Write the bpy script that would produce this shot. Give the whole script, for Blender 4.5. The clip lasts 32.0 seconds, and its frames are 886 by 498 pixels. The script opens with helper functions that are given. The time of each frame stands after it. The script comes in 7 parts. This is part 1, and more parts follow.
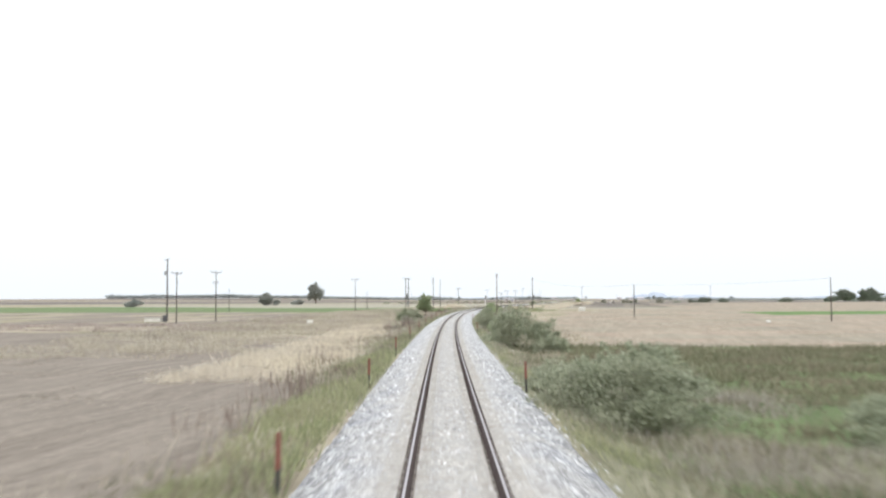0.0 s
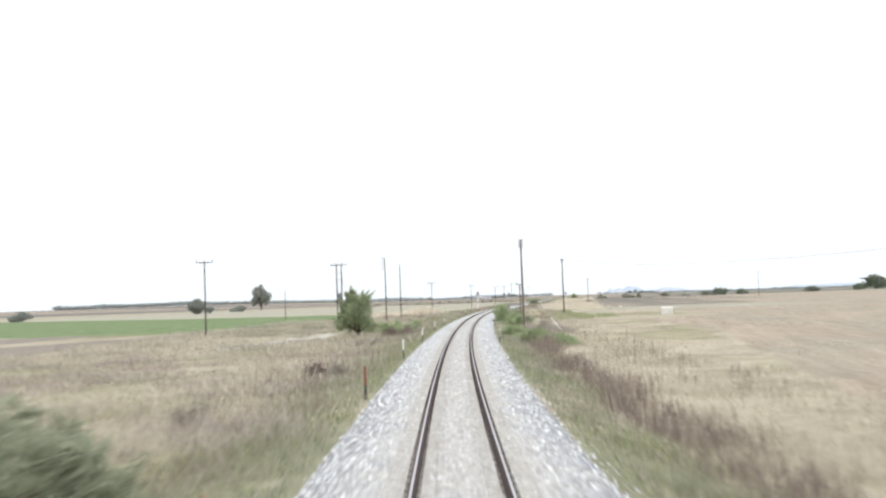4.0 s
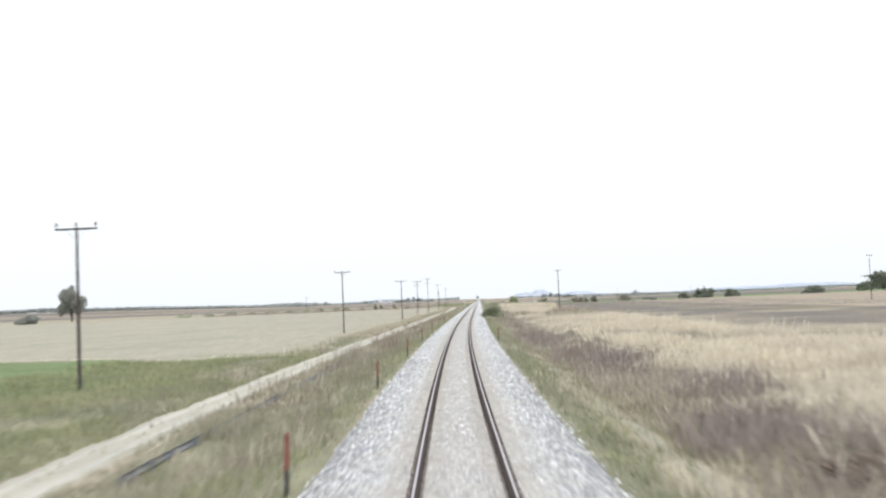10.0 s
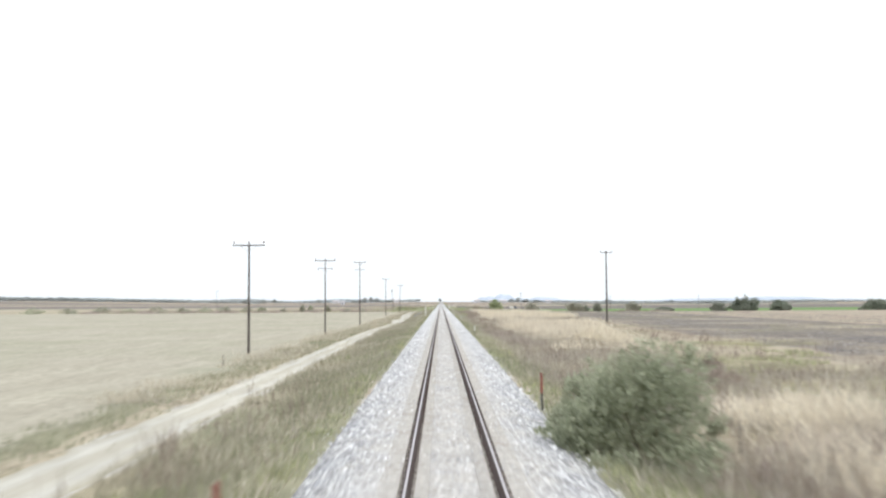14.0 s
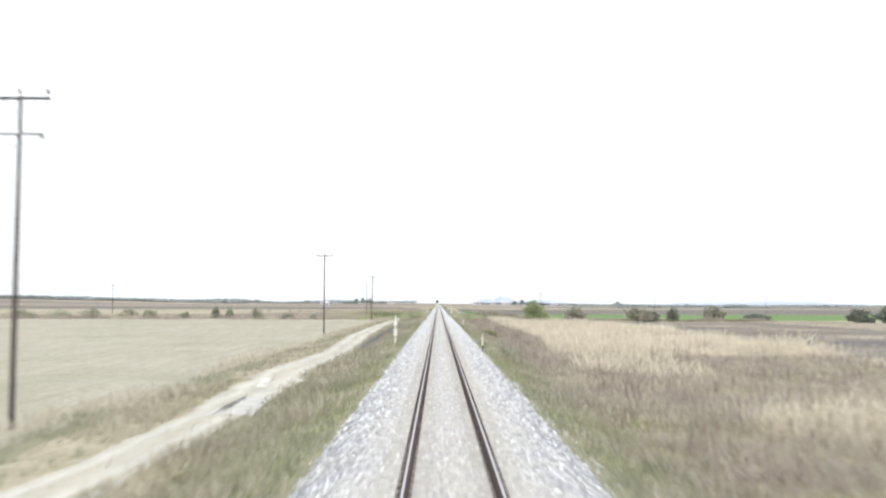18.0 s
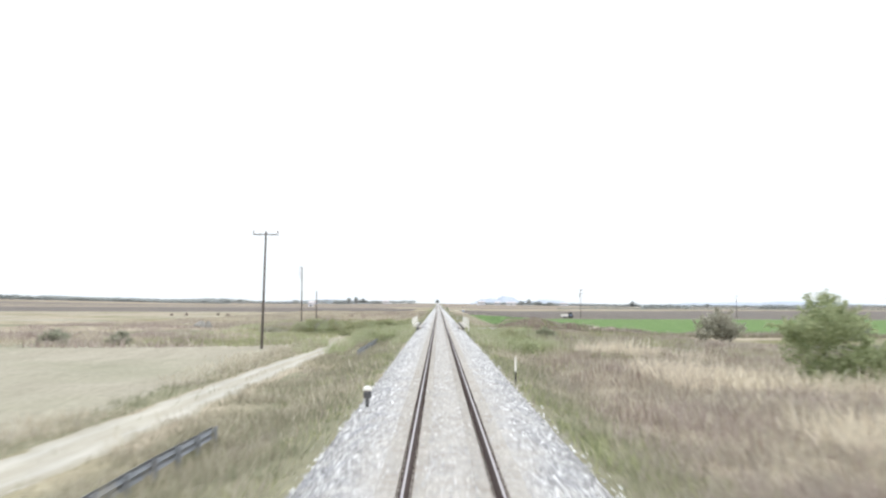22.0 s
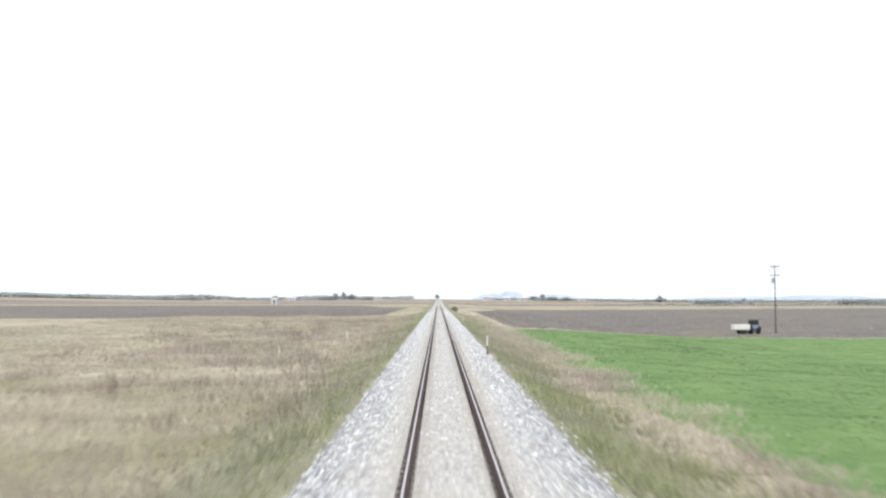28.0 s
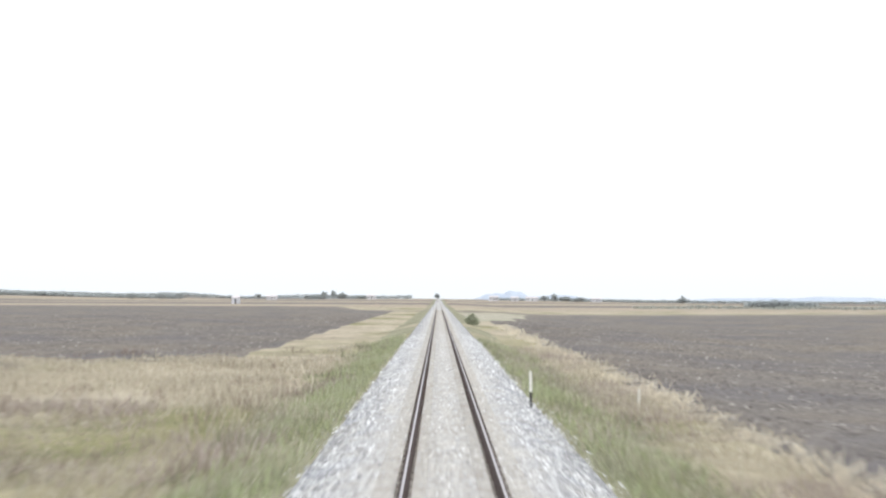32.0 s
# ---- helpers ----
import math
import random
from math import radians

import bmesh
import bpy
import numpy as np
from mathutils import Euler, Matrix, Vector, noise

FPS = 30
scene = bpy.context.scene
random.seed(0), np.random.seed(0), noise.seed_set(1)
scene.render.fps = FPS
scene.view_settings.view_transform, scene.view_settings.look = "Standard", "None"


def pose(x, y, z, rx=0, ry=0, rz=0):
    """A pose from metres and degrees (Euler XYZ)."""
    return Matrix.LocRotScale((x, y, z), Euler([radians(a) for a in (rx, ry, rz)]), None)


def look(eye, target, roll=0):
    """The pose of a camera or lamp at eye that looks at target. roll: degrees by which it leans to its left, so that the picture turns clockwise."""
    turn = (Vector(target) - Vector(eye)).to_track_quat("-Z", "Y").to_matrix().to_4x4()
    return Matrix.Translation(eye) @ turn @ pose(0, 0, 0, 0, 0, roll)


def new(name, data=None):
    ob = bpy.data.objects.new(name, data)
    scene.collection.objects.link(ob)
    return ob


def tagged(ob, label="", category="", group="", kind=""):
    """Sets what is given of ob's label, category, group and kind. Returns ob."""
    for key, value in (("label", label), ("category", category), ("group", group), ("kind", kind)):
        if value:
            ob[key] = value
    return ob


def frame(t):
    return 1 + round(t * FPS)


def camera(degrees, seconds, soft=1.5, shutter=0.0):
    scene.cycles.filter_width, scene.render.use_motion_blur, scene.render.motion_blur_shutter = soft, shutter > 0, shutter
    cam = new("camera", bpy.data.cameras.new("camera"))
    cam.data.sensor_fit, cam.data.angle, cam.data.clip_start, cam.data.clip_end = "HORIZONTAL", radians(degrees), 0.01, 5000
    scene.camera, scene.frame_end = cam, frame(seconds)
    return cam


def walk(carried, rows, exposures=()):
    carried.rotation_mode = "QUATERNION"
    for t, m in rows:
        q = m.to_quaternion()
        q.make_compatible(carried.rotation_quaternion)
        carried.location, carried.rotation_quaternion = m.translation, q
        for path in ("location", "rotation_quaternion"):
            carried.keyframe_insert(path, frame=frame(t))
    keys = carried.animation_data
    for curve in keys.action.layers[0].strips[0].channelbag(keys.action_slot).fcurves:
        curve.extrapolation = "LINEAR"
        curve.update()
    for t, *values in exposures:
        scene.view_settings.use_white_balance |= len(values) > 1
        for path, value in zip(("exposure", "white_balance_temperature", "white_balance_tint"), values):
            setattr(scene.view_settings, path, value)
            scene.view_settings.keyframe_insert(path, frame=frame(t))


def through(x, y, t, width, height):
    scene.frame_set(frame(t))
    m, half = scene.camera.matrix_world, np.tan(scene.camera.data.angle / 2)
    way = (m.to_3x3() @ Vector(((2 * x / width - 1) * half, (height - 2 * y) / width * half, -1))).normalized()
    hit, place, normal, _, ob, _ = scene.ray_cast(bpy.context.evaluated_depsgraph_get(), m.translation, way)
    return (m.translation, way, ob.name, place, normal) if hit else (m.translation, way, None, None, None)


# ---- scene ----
cam = camera(50.83, 32.0, soft=2.35, shutter=0.4)
ROWS = [
    (0.0, 46.943, -0.038, 2.966, 93.087, 0.367, 10.032),
    (0.5, 43.656, 18.251, 2.967, 93.047, 0.448, 9.923),
    (1.0, 40.415, 36.547, 2.967, 93.094, 0.721, 9.796),
    (1.5, 37.230, 54.850, 2.968, 93.034, 0.984, 9.686),
    (2.0, 34.106, 73.162, 2.969, 93.176, 1.088, 9.410),
    (2.5, 31.060, 91.484, 2.970, 93.066, 1.675, 9.218),
    (3.0, 28.104, 109.819, 2.970, 93.044, 1.900, 8.948),
    (3.5, 25.245, 128.168, 2.971, 93.062, 1.942, 8.595),
    (4.0, 22.510, 146.533, 2.971, 93.065, 2.106, 8.205),
    (4.5, 19.922, 164.916, 2.971, 93.069, 2.399, 7.776),
    (5.0, 17.488, 183.317, 2.972, 93.073, 2.692, 7.307),
    (5.5, 15.211, 201.733, 2.972, 93.076, 2.833, 6.806),
    (6.0, 13.104, 220.166, 2.972, 93.113, 2.871, 6.245),
    (6.5, 11.163, 238.612, 2.972, 93.053, 2.768, 5.777),
    (7.0, 9.390, 257.072, 2.972, 93.083, 2.882, 5.260),
    (7.5, 7.771, 275.541, 2.972, 93.137, 2.573, 4.798),
    (8.0, 6.322, 294.021, 2.971, 93.088, 2.333, 4.144),
    (8.5, 5.059, 312.515, 2.971, 93.162, 2.404, 3.675),
    (9.0, 3.964, 331.023, 2.971, 93.141, 2.734, 3.277),
    (9.5, 3.023, 349.545, 2.971, 93.150, 2.065, 2.674),
    (10.0, 2.232, 368.077, 2.971, 93.122, 2.345, 2.245),
    (10.5, 1.572, 386.619, 2.970, 93.197, 1.836, 1.765),
    (11.0, 1.046, 405.169, 2.969, 93.185, 1.740, 1.342),
    (11.5, 0.647, 423.727, 2.969, 93.143, 1.324, 0.977),
    (12.0, 0.349, 442.291, 2.968, 93.068, 1.367, 0.632),
    (12.5, 0.131, 460.851, 2.967, 93.044, 0.956, 0.439),
    (13.0, -0.025, 479.396, 2.967, 93.098, 0.616, 0.155),
    (13.5, -0.130, 497.927, 2.966, 93.087, 0.536, 0.058),
    (14.0, -0.194, 516.443, 2.965, 93.200, 0.376, -0.135),
    (14.5, -0.226, 534.944, 2.965, 93.268, 0.152, -0.200),
    (15.0, -0.239, 553.430, 2.964, 93.264, -0.103, -0.247),
    (15.5, -0.239, 571.901, 2.964, 93.260, -0.167, -0.254),
    (16.0, -0.239, 590.357, 2.964, 93.256, -0.232, -0.262),
    (16.5, -0.239, 608.806, 2.964, 93.252, -0.297, -0.270),
    (17.0, -0.239, 627.254, 2.964, 93.285, -0.284, -0.277),
    (17.5, -0.239, 645.702, 2.964, 93.305, -0.163, -0.255),
    (18.0, -0.239, 664.150, 2.964, 93.305, -0.161, -0.293),
    (18.5, -0.239, 682.597, 2.964, 93.301, -0.148, -0.262),
    (19.0, -0.239, 701.043, 2.964, 93.272, -0.039, -0.228),
    (19.5, -0.239, 719.489, 2.964, 93.251, -0.091, -0.225),
    (20.0, -0.239, 737.935, 2.964, 93.354, -0.007, -0.295),
    (20.5, -0.239, 756.376, 2.964, 93.295, 0.186, -0.301),
    (21.0, -0.239, 774.805, 2.964, 93.316, -0.102, -0.268),
    (21.5, -0.239, 793.224, 2.964, 93.287, -0.074, -0.286),
    (22.0, -0.239, 811.633, 2.964, 93.312, -0.163, -0.291),
    (22.5, -0.239, 830.030, 2.964, 93.321, -0.115, -0.236),
    (23.0, -0.239, 848.417, 2.964, 93.349, -0.260, -0.317),
    (23.5, -0.239, 866.794, 2.964, 93.391, 0.084, -0.250),
    (24.0, -0.239, 885.159, 2.964, 93.297, -0.165, -0.298),
    (24.5, -0.239, 903.515, 2.964, 93.233, -0.018, -0.274),
    (25.0, -0.239, 921.861, 2.964, 93.235, 0.168, -0.230),
    (25.5, -0.239, 940.198, 2.964, 93.193, -0.241, -0.269),
    (26.0, -0.239, 958.525, 2.964, 93.232, -0.004, -0.229),
    (26.5, -0.239, 976.842, 2.964, 93.185, -0.038, -0.288),
    (27.0, -0.239, 995.151, 2.964, 93.137, -0.004, -0.288),
    (27.5, -0.239, 1013.449, 2.964, 93.090, 0.030, -0.288),
    (28.0, -0.239, 1031.738, 2.964, 93.042, 0.064, -0.288),
    (28.5, -0.239, 1050.023, 2.964, 92.995, 0.099, -0.289),
    (29.0, -0.239, 1068.309, 2.964, 93.028, -0.052, -0.297),
    (29.5, -0.239, 1086.596, 2.964, 93.039, -0.064, -0.230),
    (30.0, -0.239, 1104.885, 2.964, 93.000, -0.115, -0.257),
    (30.5, -0.239, 1123.174, 2.964, 92.994, -0.213, -0.276),
    (31.0, -0.239, 1141.465, 2.964, 92.988, -0.214, -0.278),
    (31.5, -0.239, 1159.757, 2.964, 92.985, -0.318, -0.302),
    (32.0, -0.239, 1178.050, 2.964, 93.016, -0.242, -0.279),
]
# the camera's own slow exposure drift, in stops
DRIFT = ((0, -0.05), (3, 0.0), (6, 0.04), (8, 0.04), (10, -0.07), (12, 0.0), (14, 0.03), (16.5, 0.13), (20, 0.11), (21.5, 0.05), (24, 0.12), (26, 0.08), (29, 0.02), (31, -0.04), (32, -0.02))
walk(cam, [(r[0], pose(*r[1:])) for r in ROWS], DRIFT)

# ---- world and light: bright overcast noon ----
world = bpy.data.worlds.new("overcast_sky")
scene.world = world
world.use_nodes = True
wn, wl = world.node_tree.nodes, world.node_tree.links
wn.clear()
sky = wn.new("ShaderNodeTexSky")
sky.sky_type, sky.sun_disc = "NISHITA", False
sky.sun_elevation, sky.sun_rotation = radians(48), radians(200)
sky.air_density, sky.dust_density, sky.ozone_density = 1.0, 6.0, 1.0
# cloud cover: a white veil over the clear sky, three times as bright overhead as at the horizon
coord = wn.new("ShaderNodeTexCoord")
axes = wn.new("ShaderNodeSeparateXYZ")
rise = wn.new("ShaderNodeMapRange")
rise.inputs[3].default_value, rise.inputs[4].default_value = 11.7, 23.0
veil = wn.new("ShaderNodeVectorMath")
veil.operation = "SCALE"
veil.inputs[0].default_value = (0.935, 0.985, 1.03)
haze = wn.new("ShaderNodeMix")
haze.data_type = "RGBA"
haze.inputs[0].default_value = 0.9
back = wn.new("ShaderNodeBackground")
back.inputs["Strength"].default_value = 0.1
wout = wn.new("ShaderNodeOutputWorld")
wl.new(coord.outputs["Generated"], axes.inputs[0])
wl.new(axes.outputs[2], rise.inputs[0])
wl.new(rise.outputs[0], veil.inputs["Scale"])
wl.new(sky.outputs[0], haze.inputs[6])
wl.new(veil.outputs[0], haze.inputs[7])
wl.new(haze.outputs[2], back.inputs[0])
wl.new(back.outputs[0], wout.inputs[0])
sun_data = bpy.data.lights.new("sun", "SUN")
sun_data.energy, sun_data.angle, sun_data.color = 1.3, radians(14), (1.0, 0.96, 0.91)
sun = new("sun", sun_data)
sun.matrix_world = look((0, 0, 300), (Vector((0, 0, 300)) + Vector((-0.25, 0.62, -0.74))))


# ---- plan: the line of the railway ----
# heading in degrees at each 31 m of the curve; straight and due north (+y) from there on
HEADINGS = (-10.286, -10.045, -9.741, -9.338, -8.776, -8.071, -7.246, -6.361, -5.481, -4.614, -3.713,
            -2.877, -2.112, -1.424, -0.868, -0.492, -0.247, -0.058, 0.0)
CANTS = (0.47, 1.16, 2.04, 2.65, 2.8, 2.33, 2.1, 1.23, 0.56, 0.0)   # degrees, each 62 m
_y = np.linspace(-200, 5000, 5201)
_h = np.radians(np.interp(_y, 31.0 * np.arange(19), HEADINGS))
_x = np.concatenate([[0], np.cumsum(np.tan((_h[1:] + _h[:-1]) / 2))])
_x -= _x[-1]


def line_x(y):
    return np.interp(y, _y, _x)


def heading(y):
    return np.interp(y, _y, _h)


def cant(y):
    return np.radians(np.interp(y, 62.0 * np.arange(10), CANTS))


def smooth(a, b, v):
    t = np.clip((np.asarray(v, float) - a) / (b - a), 0, 1)
    return t * t * (3 - 2 * t)


def wave(y, l, size, seed):
    """Cheap smooth noise from a few crossing waves, about -1 to 1."""
    r = np.random.RandomState(seed)
    out = 0
    for _ in range(5):
        a, k, p = r.uniform(0, 6.28), r.uniform(0.6, 1.6) / size * 6.28, r.uniform(0, 6.28)
        out = out + np.sin((y * np.cos(a) + l * np.sin(a)) * k + p)
    return out / 2.6


ROAD_Y = (200, 250, 284, 300, 320, 345, 380, 404, 440, 480, 535, 565, 640, 655, 677, 700, 722, 744, 763, 784, 825, 878, 892, 904, 914, 926, 965)
ROAD_L = (-26, -17.6, -14.2, -12.2, -11.3, -10.2, -10.6, -11.0, -10.9, -10.3, -9.7, -9.7, -10.0, -9.9, -9.1, -8.6, -9.6, -8.9, -9.5, -10.3, -10.8, -10.7, -10.3, -10.2, -10.8, -11.6, -14.0)


def road_l(y):
    return np.interp(y, ROAD_Y, ROAD_L)


def road_w(y):
    """Half the lane's width."""
    return np.interp(y, (300, 345, 400, 480, 540, 660, 690, 715, 745, 790, 830, 880, 904, 914, 920, 927), (1.45, 1.3, 0.95, 1.05, 1.15, 0.95, 0.95, 1.5, 1.2, 1.5, 1.2, 1.05, 0.85, 1.6, 1.6, 0.8))


def ground_z(y, l):
    """Height of the land at distance y along the line and l metres to its right; the rail heads are at 0."""
    y, l = np.broadcast_arrays(np.asarray(y, float), np.asarray(l, float))
    a = np.abs(l)
    left = np.interp(y, (0, 120, 240, 330, 420, 520, 900, 1000, 1300), (-1.1, -1.1, -0.9, -0.8, -1.0, -1.3, -1.3, -1.2, -1.4))
    right = np.interp(y, (0, 90, 220, 330, 520, 640, 900, 1000, 1300), (-1.5, -1.6, -1.4, -1.2, -1.4, -1.6, -1.5, -1.7, -1.6))
    right = right - 1.5 * smooth(860, 985, y) * smooth(10, 46, l)
    left = left - np.interp(y, (380, 425, 520, 600, 690, 800, 880, 915), (0, 0.25, 0.15, 0.22, 0.5, 0.48, 0.35, 0)) * smooth(11.5, 16, -l)
    field = np.where(l < 0, left, right)
    z = -0.5 + (field + 0.5) * smooth(2.6, 6.8, a)
    z = z - np.sin(cant(y)) * l * (1 - smooth(3, 9, a))
    rough = smooth(2.9, 5, a) * (1 - 0.7 * smooth(30, 120, a))
    z = z + rough * (0.13 * wave(y, l, 9, 3) + 0.06 * wave(y, l, 3.1, 4))
    on_road = 1 - smooth(1.3, 2.0, np.abs(l - road_l(y)))
    on_road = on_road * (y > 200) * (1 - smooth(918, 934, y)) * (l < 0)
    z = z + on_road * (-1.28 - z) * smooth(240, 300, y)
    # spoil heaps along the right side of the curve and beside the stream
    z = z + 0.55 * np.exp(-((y - 345) / 9) ** 2 - ((l - 11) / 4) ** 2)
    z = z + 0.5 * np.exp(-((y - 300) / 22) ** 2 - ((l - 9.5) / 2.2) ** 2)
    # the stream bed under the bridge
    z = z - 2.3 * (smooth(932, 941, y) - smooth(953, 962, y)) * (1 - 0.85 * np.where(l > 0, smooth(24, 40, a), smooth(13, 27, a)))
    z = np.where(a < 2.7, np.minimum(z, -0.8), z)
    # far land
    z = z + 13.0 * smooth(1000, 2800, y) * smooth(220, 1200, -l) + 2.2 * smooth(1700, 2300, y) * (1 - smooth(60, 420, a))
    z = z - 2.0 * smooth(1300, 2600, y) * smooth(150, 600, l)
    return z


def spot(y, l, z=None):
    """World place of a point of the plan; z None: on the land."""
    return Vector((float(line_x(y)) + l, y, float(ground_z(y, l)) if z is None else z))


# ---- materials ----
def material(name, rough=0.9, metal=0.0, spec=0.3):
    m = bpy.data.materials.new(name)
    m.use_nodes = True
    b = m.node_tree.nodes["Principled BSDF"]
    b.inputs["Roughness"].default_value, b.inputs["Metallic"].default_value = rough, metal
    b.inputs["Specular IOR Level"].default_value = spec
    return m, m.node_tree.nodes, m.node_tree.links, b


def noise_node(n, l, scale, detail=4, rough=0.6, coords=None):
    t = n.new("ShaderNodeTexNoise")
    t.inputs["Scale"].default_value, t.inputs["Detail"].default_value = scale, detail
    t.inputs["Roughness"].default_value = rough
    if coords:
        l.new(coords, t.inputs["Vector"])
    return t


def ramp_node(n, l, fac, stops):
    r = n.new("ShaderNodeValToRGB")
    e = r.color_ramp.elements
    while len(e) < len(stops):
        e.new(0.5)
    for s, (p, c) in zip(e, stops):
        s.position, s.color = p, (*c, 1)
    l.new(fac, r.inputs[0])
    return r.outputs[0]


def mix_node(n, l, fac, a, b, mode="MIX"):
    x = n.new("ShaderNodeMix")
    x.data_type, x.blend_type = "RGBA", mode
    for sock, val in ((x.inputs[0], fac), (x.inputs[6], a), (x.inputs[7], b)):
        if isinstance(val, bpy.types.NodeSocket):
            l.new(val, sock)
        else:
            sock.default_value = (*val, 1) if isinstance(val, tuple) else val
    return x.outputs[2]


def bump_node(n, l, b, height, strength, dist=0.02):
    u = n.new("ShaderNodeBump")
    u.inputs["Strength"].default_value, u.inputs["Distance"].default_value = strength, dist
    l.new(height, u.inputs["Height"])
    l.new(u.outputs[0], b.inputs["Normal"])


def place_node(n):
    return n.new("ShaderNodeNewGeometry").outputs["Position"]


def worn(name, dark, light, scale=6.0, rough=0.85, metal=0.0, bump=0.3, stain=(0.1, 0.09, 0.08), stain_amount=0.3, spec=0.3):
    """A surface with fine grain and larger stains."""
    m, n, l, b = material(name, rough, metal, spec)
    co = n.new("ShaderNodeTexCoord").outputs["Object"]
    g = noise_node(n, l, scale, 6, 0.65, co)
    s = noise_node(n, l, scale * 0.17, 3, 0.5, co)
    c = ramp_node(n, l, g.outputs[0], ((0.3, dark), (0.7, light)))
    f = n.new("ShaderNodeMapRange")
    f.inputs[1].default_value, f.inputs[2].default_value, f.inputs[4].default_value = 0.5, 0.75, stain_amount
    l.new(s.outputs[0], f.inputs[0])
    l.new(mix_node(n, l, f.outputs[0], c, stain), b.inputs["Base Color"])
    if bump:
        bump_node(n, l, b, g.outputs[0], bump)
    return m


def greyed(c, k=0.24):
    """A colour mixed part of the way to its own grey."""
    g = (c[0] + c[1] + c[2]) / 3
    return tuple(v + (g - v) * k for v in c)


def leafy(name, stops, rough=0.7, patch=0.25, patch_colour=(0.2, 0.17, 0.08), through=0.38):
    """Leaves and blades: each piece its own shade, and wider patches."""
    m, n, l, b = material(name, rough, 0, 0.25)
    geo = n.new("ShaderNodeNewGeometry")
    c = ramp_node(n, l, geo.outputs["Random Per Island"], [(p, greyed(q)) for p, q in stops])
    p = noise_node(n, l, patch, 3, 0.55, geo.outputs["Position"])
    f = n.new("ShaderNodeMapRange")
    f.inputs[1].default_value, f.inputs[2].default_value, f.inputs[4].default_value = 0.45, 0.7, 0.65
    l.new(p.outputs[0], f.inputs[0])
    col = mix_node(n, l, f.outputs[0], c, greyed(patch_colour))
    l.new(col, b.inputs["Base Color"])
    tr = n.new("ShaderNodeBsdfTranslucent")
    l.new(col, tr.inputs[0])
    mx = n.new("ShaderNodeMixShader")
    mx.inputs[0].default_value = through
    l.new(b.outputs[0], mx.inputs[1])
    l.new(tr.outputs[0], mx.inputs[2])
    l.new(mx.outputs[0], n["Material Output"].inputs[0])
    return m


WOOD = worn("weathered_creosote_wood", (0.045, 0.039, 0.036), (0.108, 0.092, 0.083), 9, 0.9, bump=0.5, stain=(0.05, 0.04, 0.035))
GREYWOOD = worn("grey_weathered_wood", (0.16, 0.14, 0.12), (0.3, 0.27, 0.24), 9, 0.9, bump=0.5)
GUARD = worn("dull_blue_grey_steel", (0.17, 0.185, 0.21), (0.29, 0.305, 0.33), 14, 0.6, 0.4, 0.1, stain=(0.2, 0.15, 0.12))
STEEL = worn("galvanised_steel", (0.32, 0.33, 0.35), (0.5, 0.51, 0.53), 14, 0.5, 0.6, 0.1, stain=(0.25, 0.17, 0.12))
RUST = worn("rusty_rail_side", (0.042, 0.03, 0.028), (0.085, 0.06, 0.053), 30, 0.9, 0.0, 0.3, stain=(0.07, 0.045, 0.04))
HEAD = worn("polished_rail_head", (0.36, 0.335, 0.345), (0.48, 0.45, 0.46), 20, 0.4, 0.8, 0.05, stain=(0.32, 0.24, 0.2))
CONCRETE = worn("weathered_concrete", (0.3, 0.29, 0.27), (0.47, 0.455, 0.43), 5, 0.92, bump=0.3, stain=(0.2, 0.18, 0.16), stain_amount=0.5)
PALE = worn("pale_sleeper_concrete", (0.33, 0.31, 0.28), (0.5, 0.47, 0.43), 8, 0.92, bump=0.3, stain=(0.27, 0.22, 0.18), stain_amount=0.5)
WHITE = worn("chipped_white_paint", (0.62, 0.61, 0.57), (0.8, 0.79, 0.75), 12, 0.6, bump=0.1, stain=(0.4, 0.35, 0.28), stain_amount=0.4)
BLACK = worn("faded_black_paint", (0.025, 0.025, 0.027), (0.07, 0.068, 0.065), 12, 0.6, bump=0.1, stain=(0.12, 0.1, 0.09))
RED = worn("faded_red_paint", (0.17, 0.055, 0.045), (0.27, 0.1, 0.08), 12, 0.7, bump=0.1, stain=(0.16, 0.09, 0.07))
BLUE = worn("faded_blue_paint", (0.07, 0.14, 0.32), (0.12, 0.22, 0.44), 12, 0.5, bump=0.05, stain=(0.2, 0.2, 0.22))
DARKMETAL = worn("dark_weathered_metal", (0.06, 0.06, 0.065), (0.13, 0.13, 0.135), 12, 0.6, 0.3, 0.1)
TIMBER = worn("bleached_dead_wood", (0.36, 0.31, 0.26), (0.56, 0.5, 0.44), 8, 0.9, bump=0.5)
CERAMIC = worn("brown_glazed_ceramic", (0.1, 0.06, 0.05), (0.16, 0.1, 0.08), 8, 0.25, bump=0)
GLASSY = worn("dark_lens_glass", (0.02, 0.02, 0.022), (0.04, 0.04, 0.045), 5, 0.1, bump=0, spec=0.5)
BARK = worn("rough_bark", (0.07, 0.055, 0.045), (0.16, 0.13, 0.1), 10, 0.95, bump=0.8)
EARTH = worn("bare_spoil_earth", (0.09, 0.071, 0.056), (0.175, 0.141, 0.113), 3, 0.97, bump=0.8)
RUBBER = worn("black_rubber", (0.02, 0.02, 0.02), (0.05, 0.05, 0.05), 10, 0.85, bump=0.1)
TILE = worn("clay_roof_tiles", (0.28, 0.12, 0.08), (0.42, 0.2, 0.14), 4, 0.85, bump=0.3)
PLASTER = worn("pale_plaster", (0.55, 0.53, 0.48), (0.72, 0.7, 0.65), 3, 0.9, bump=0.1)

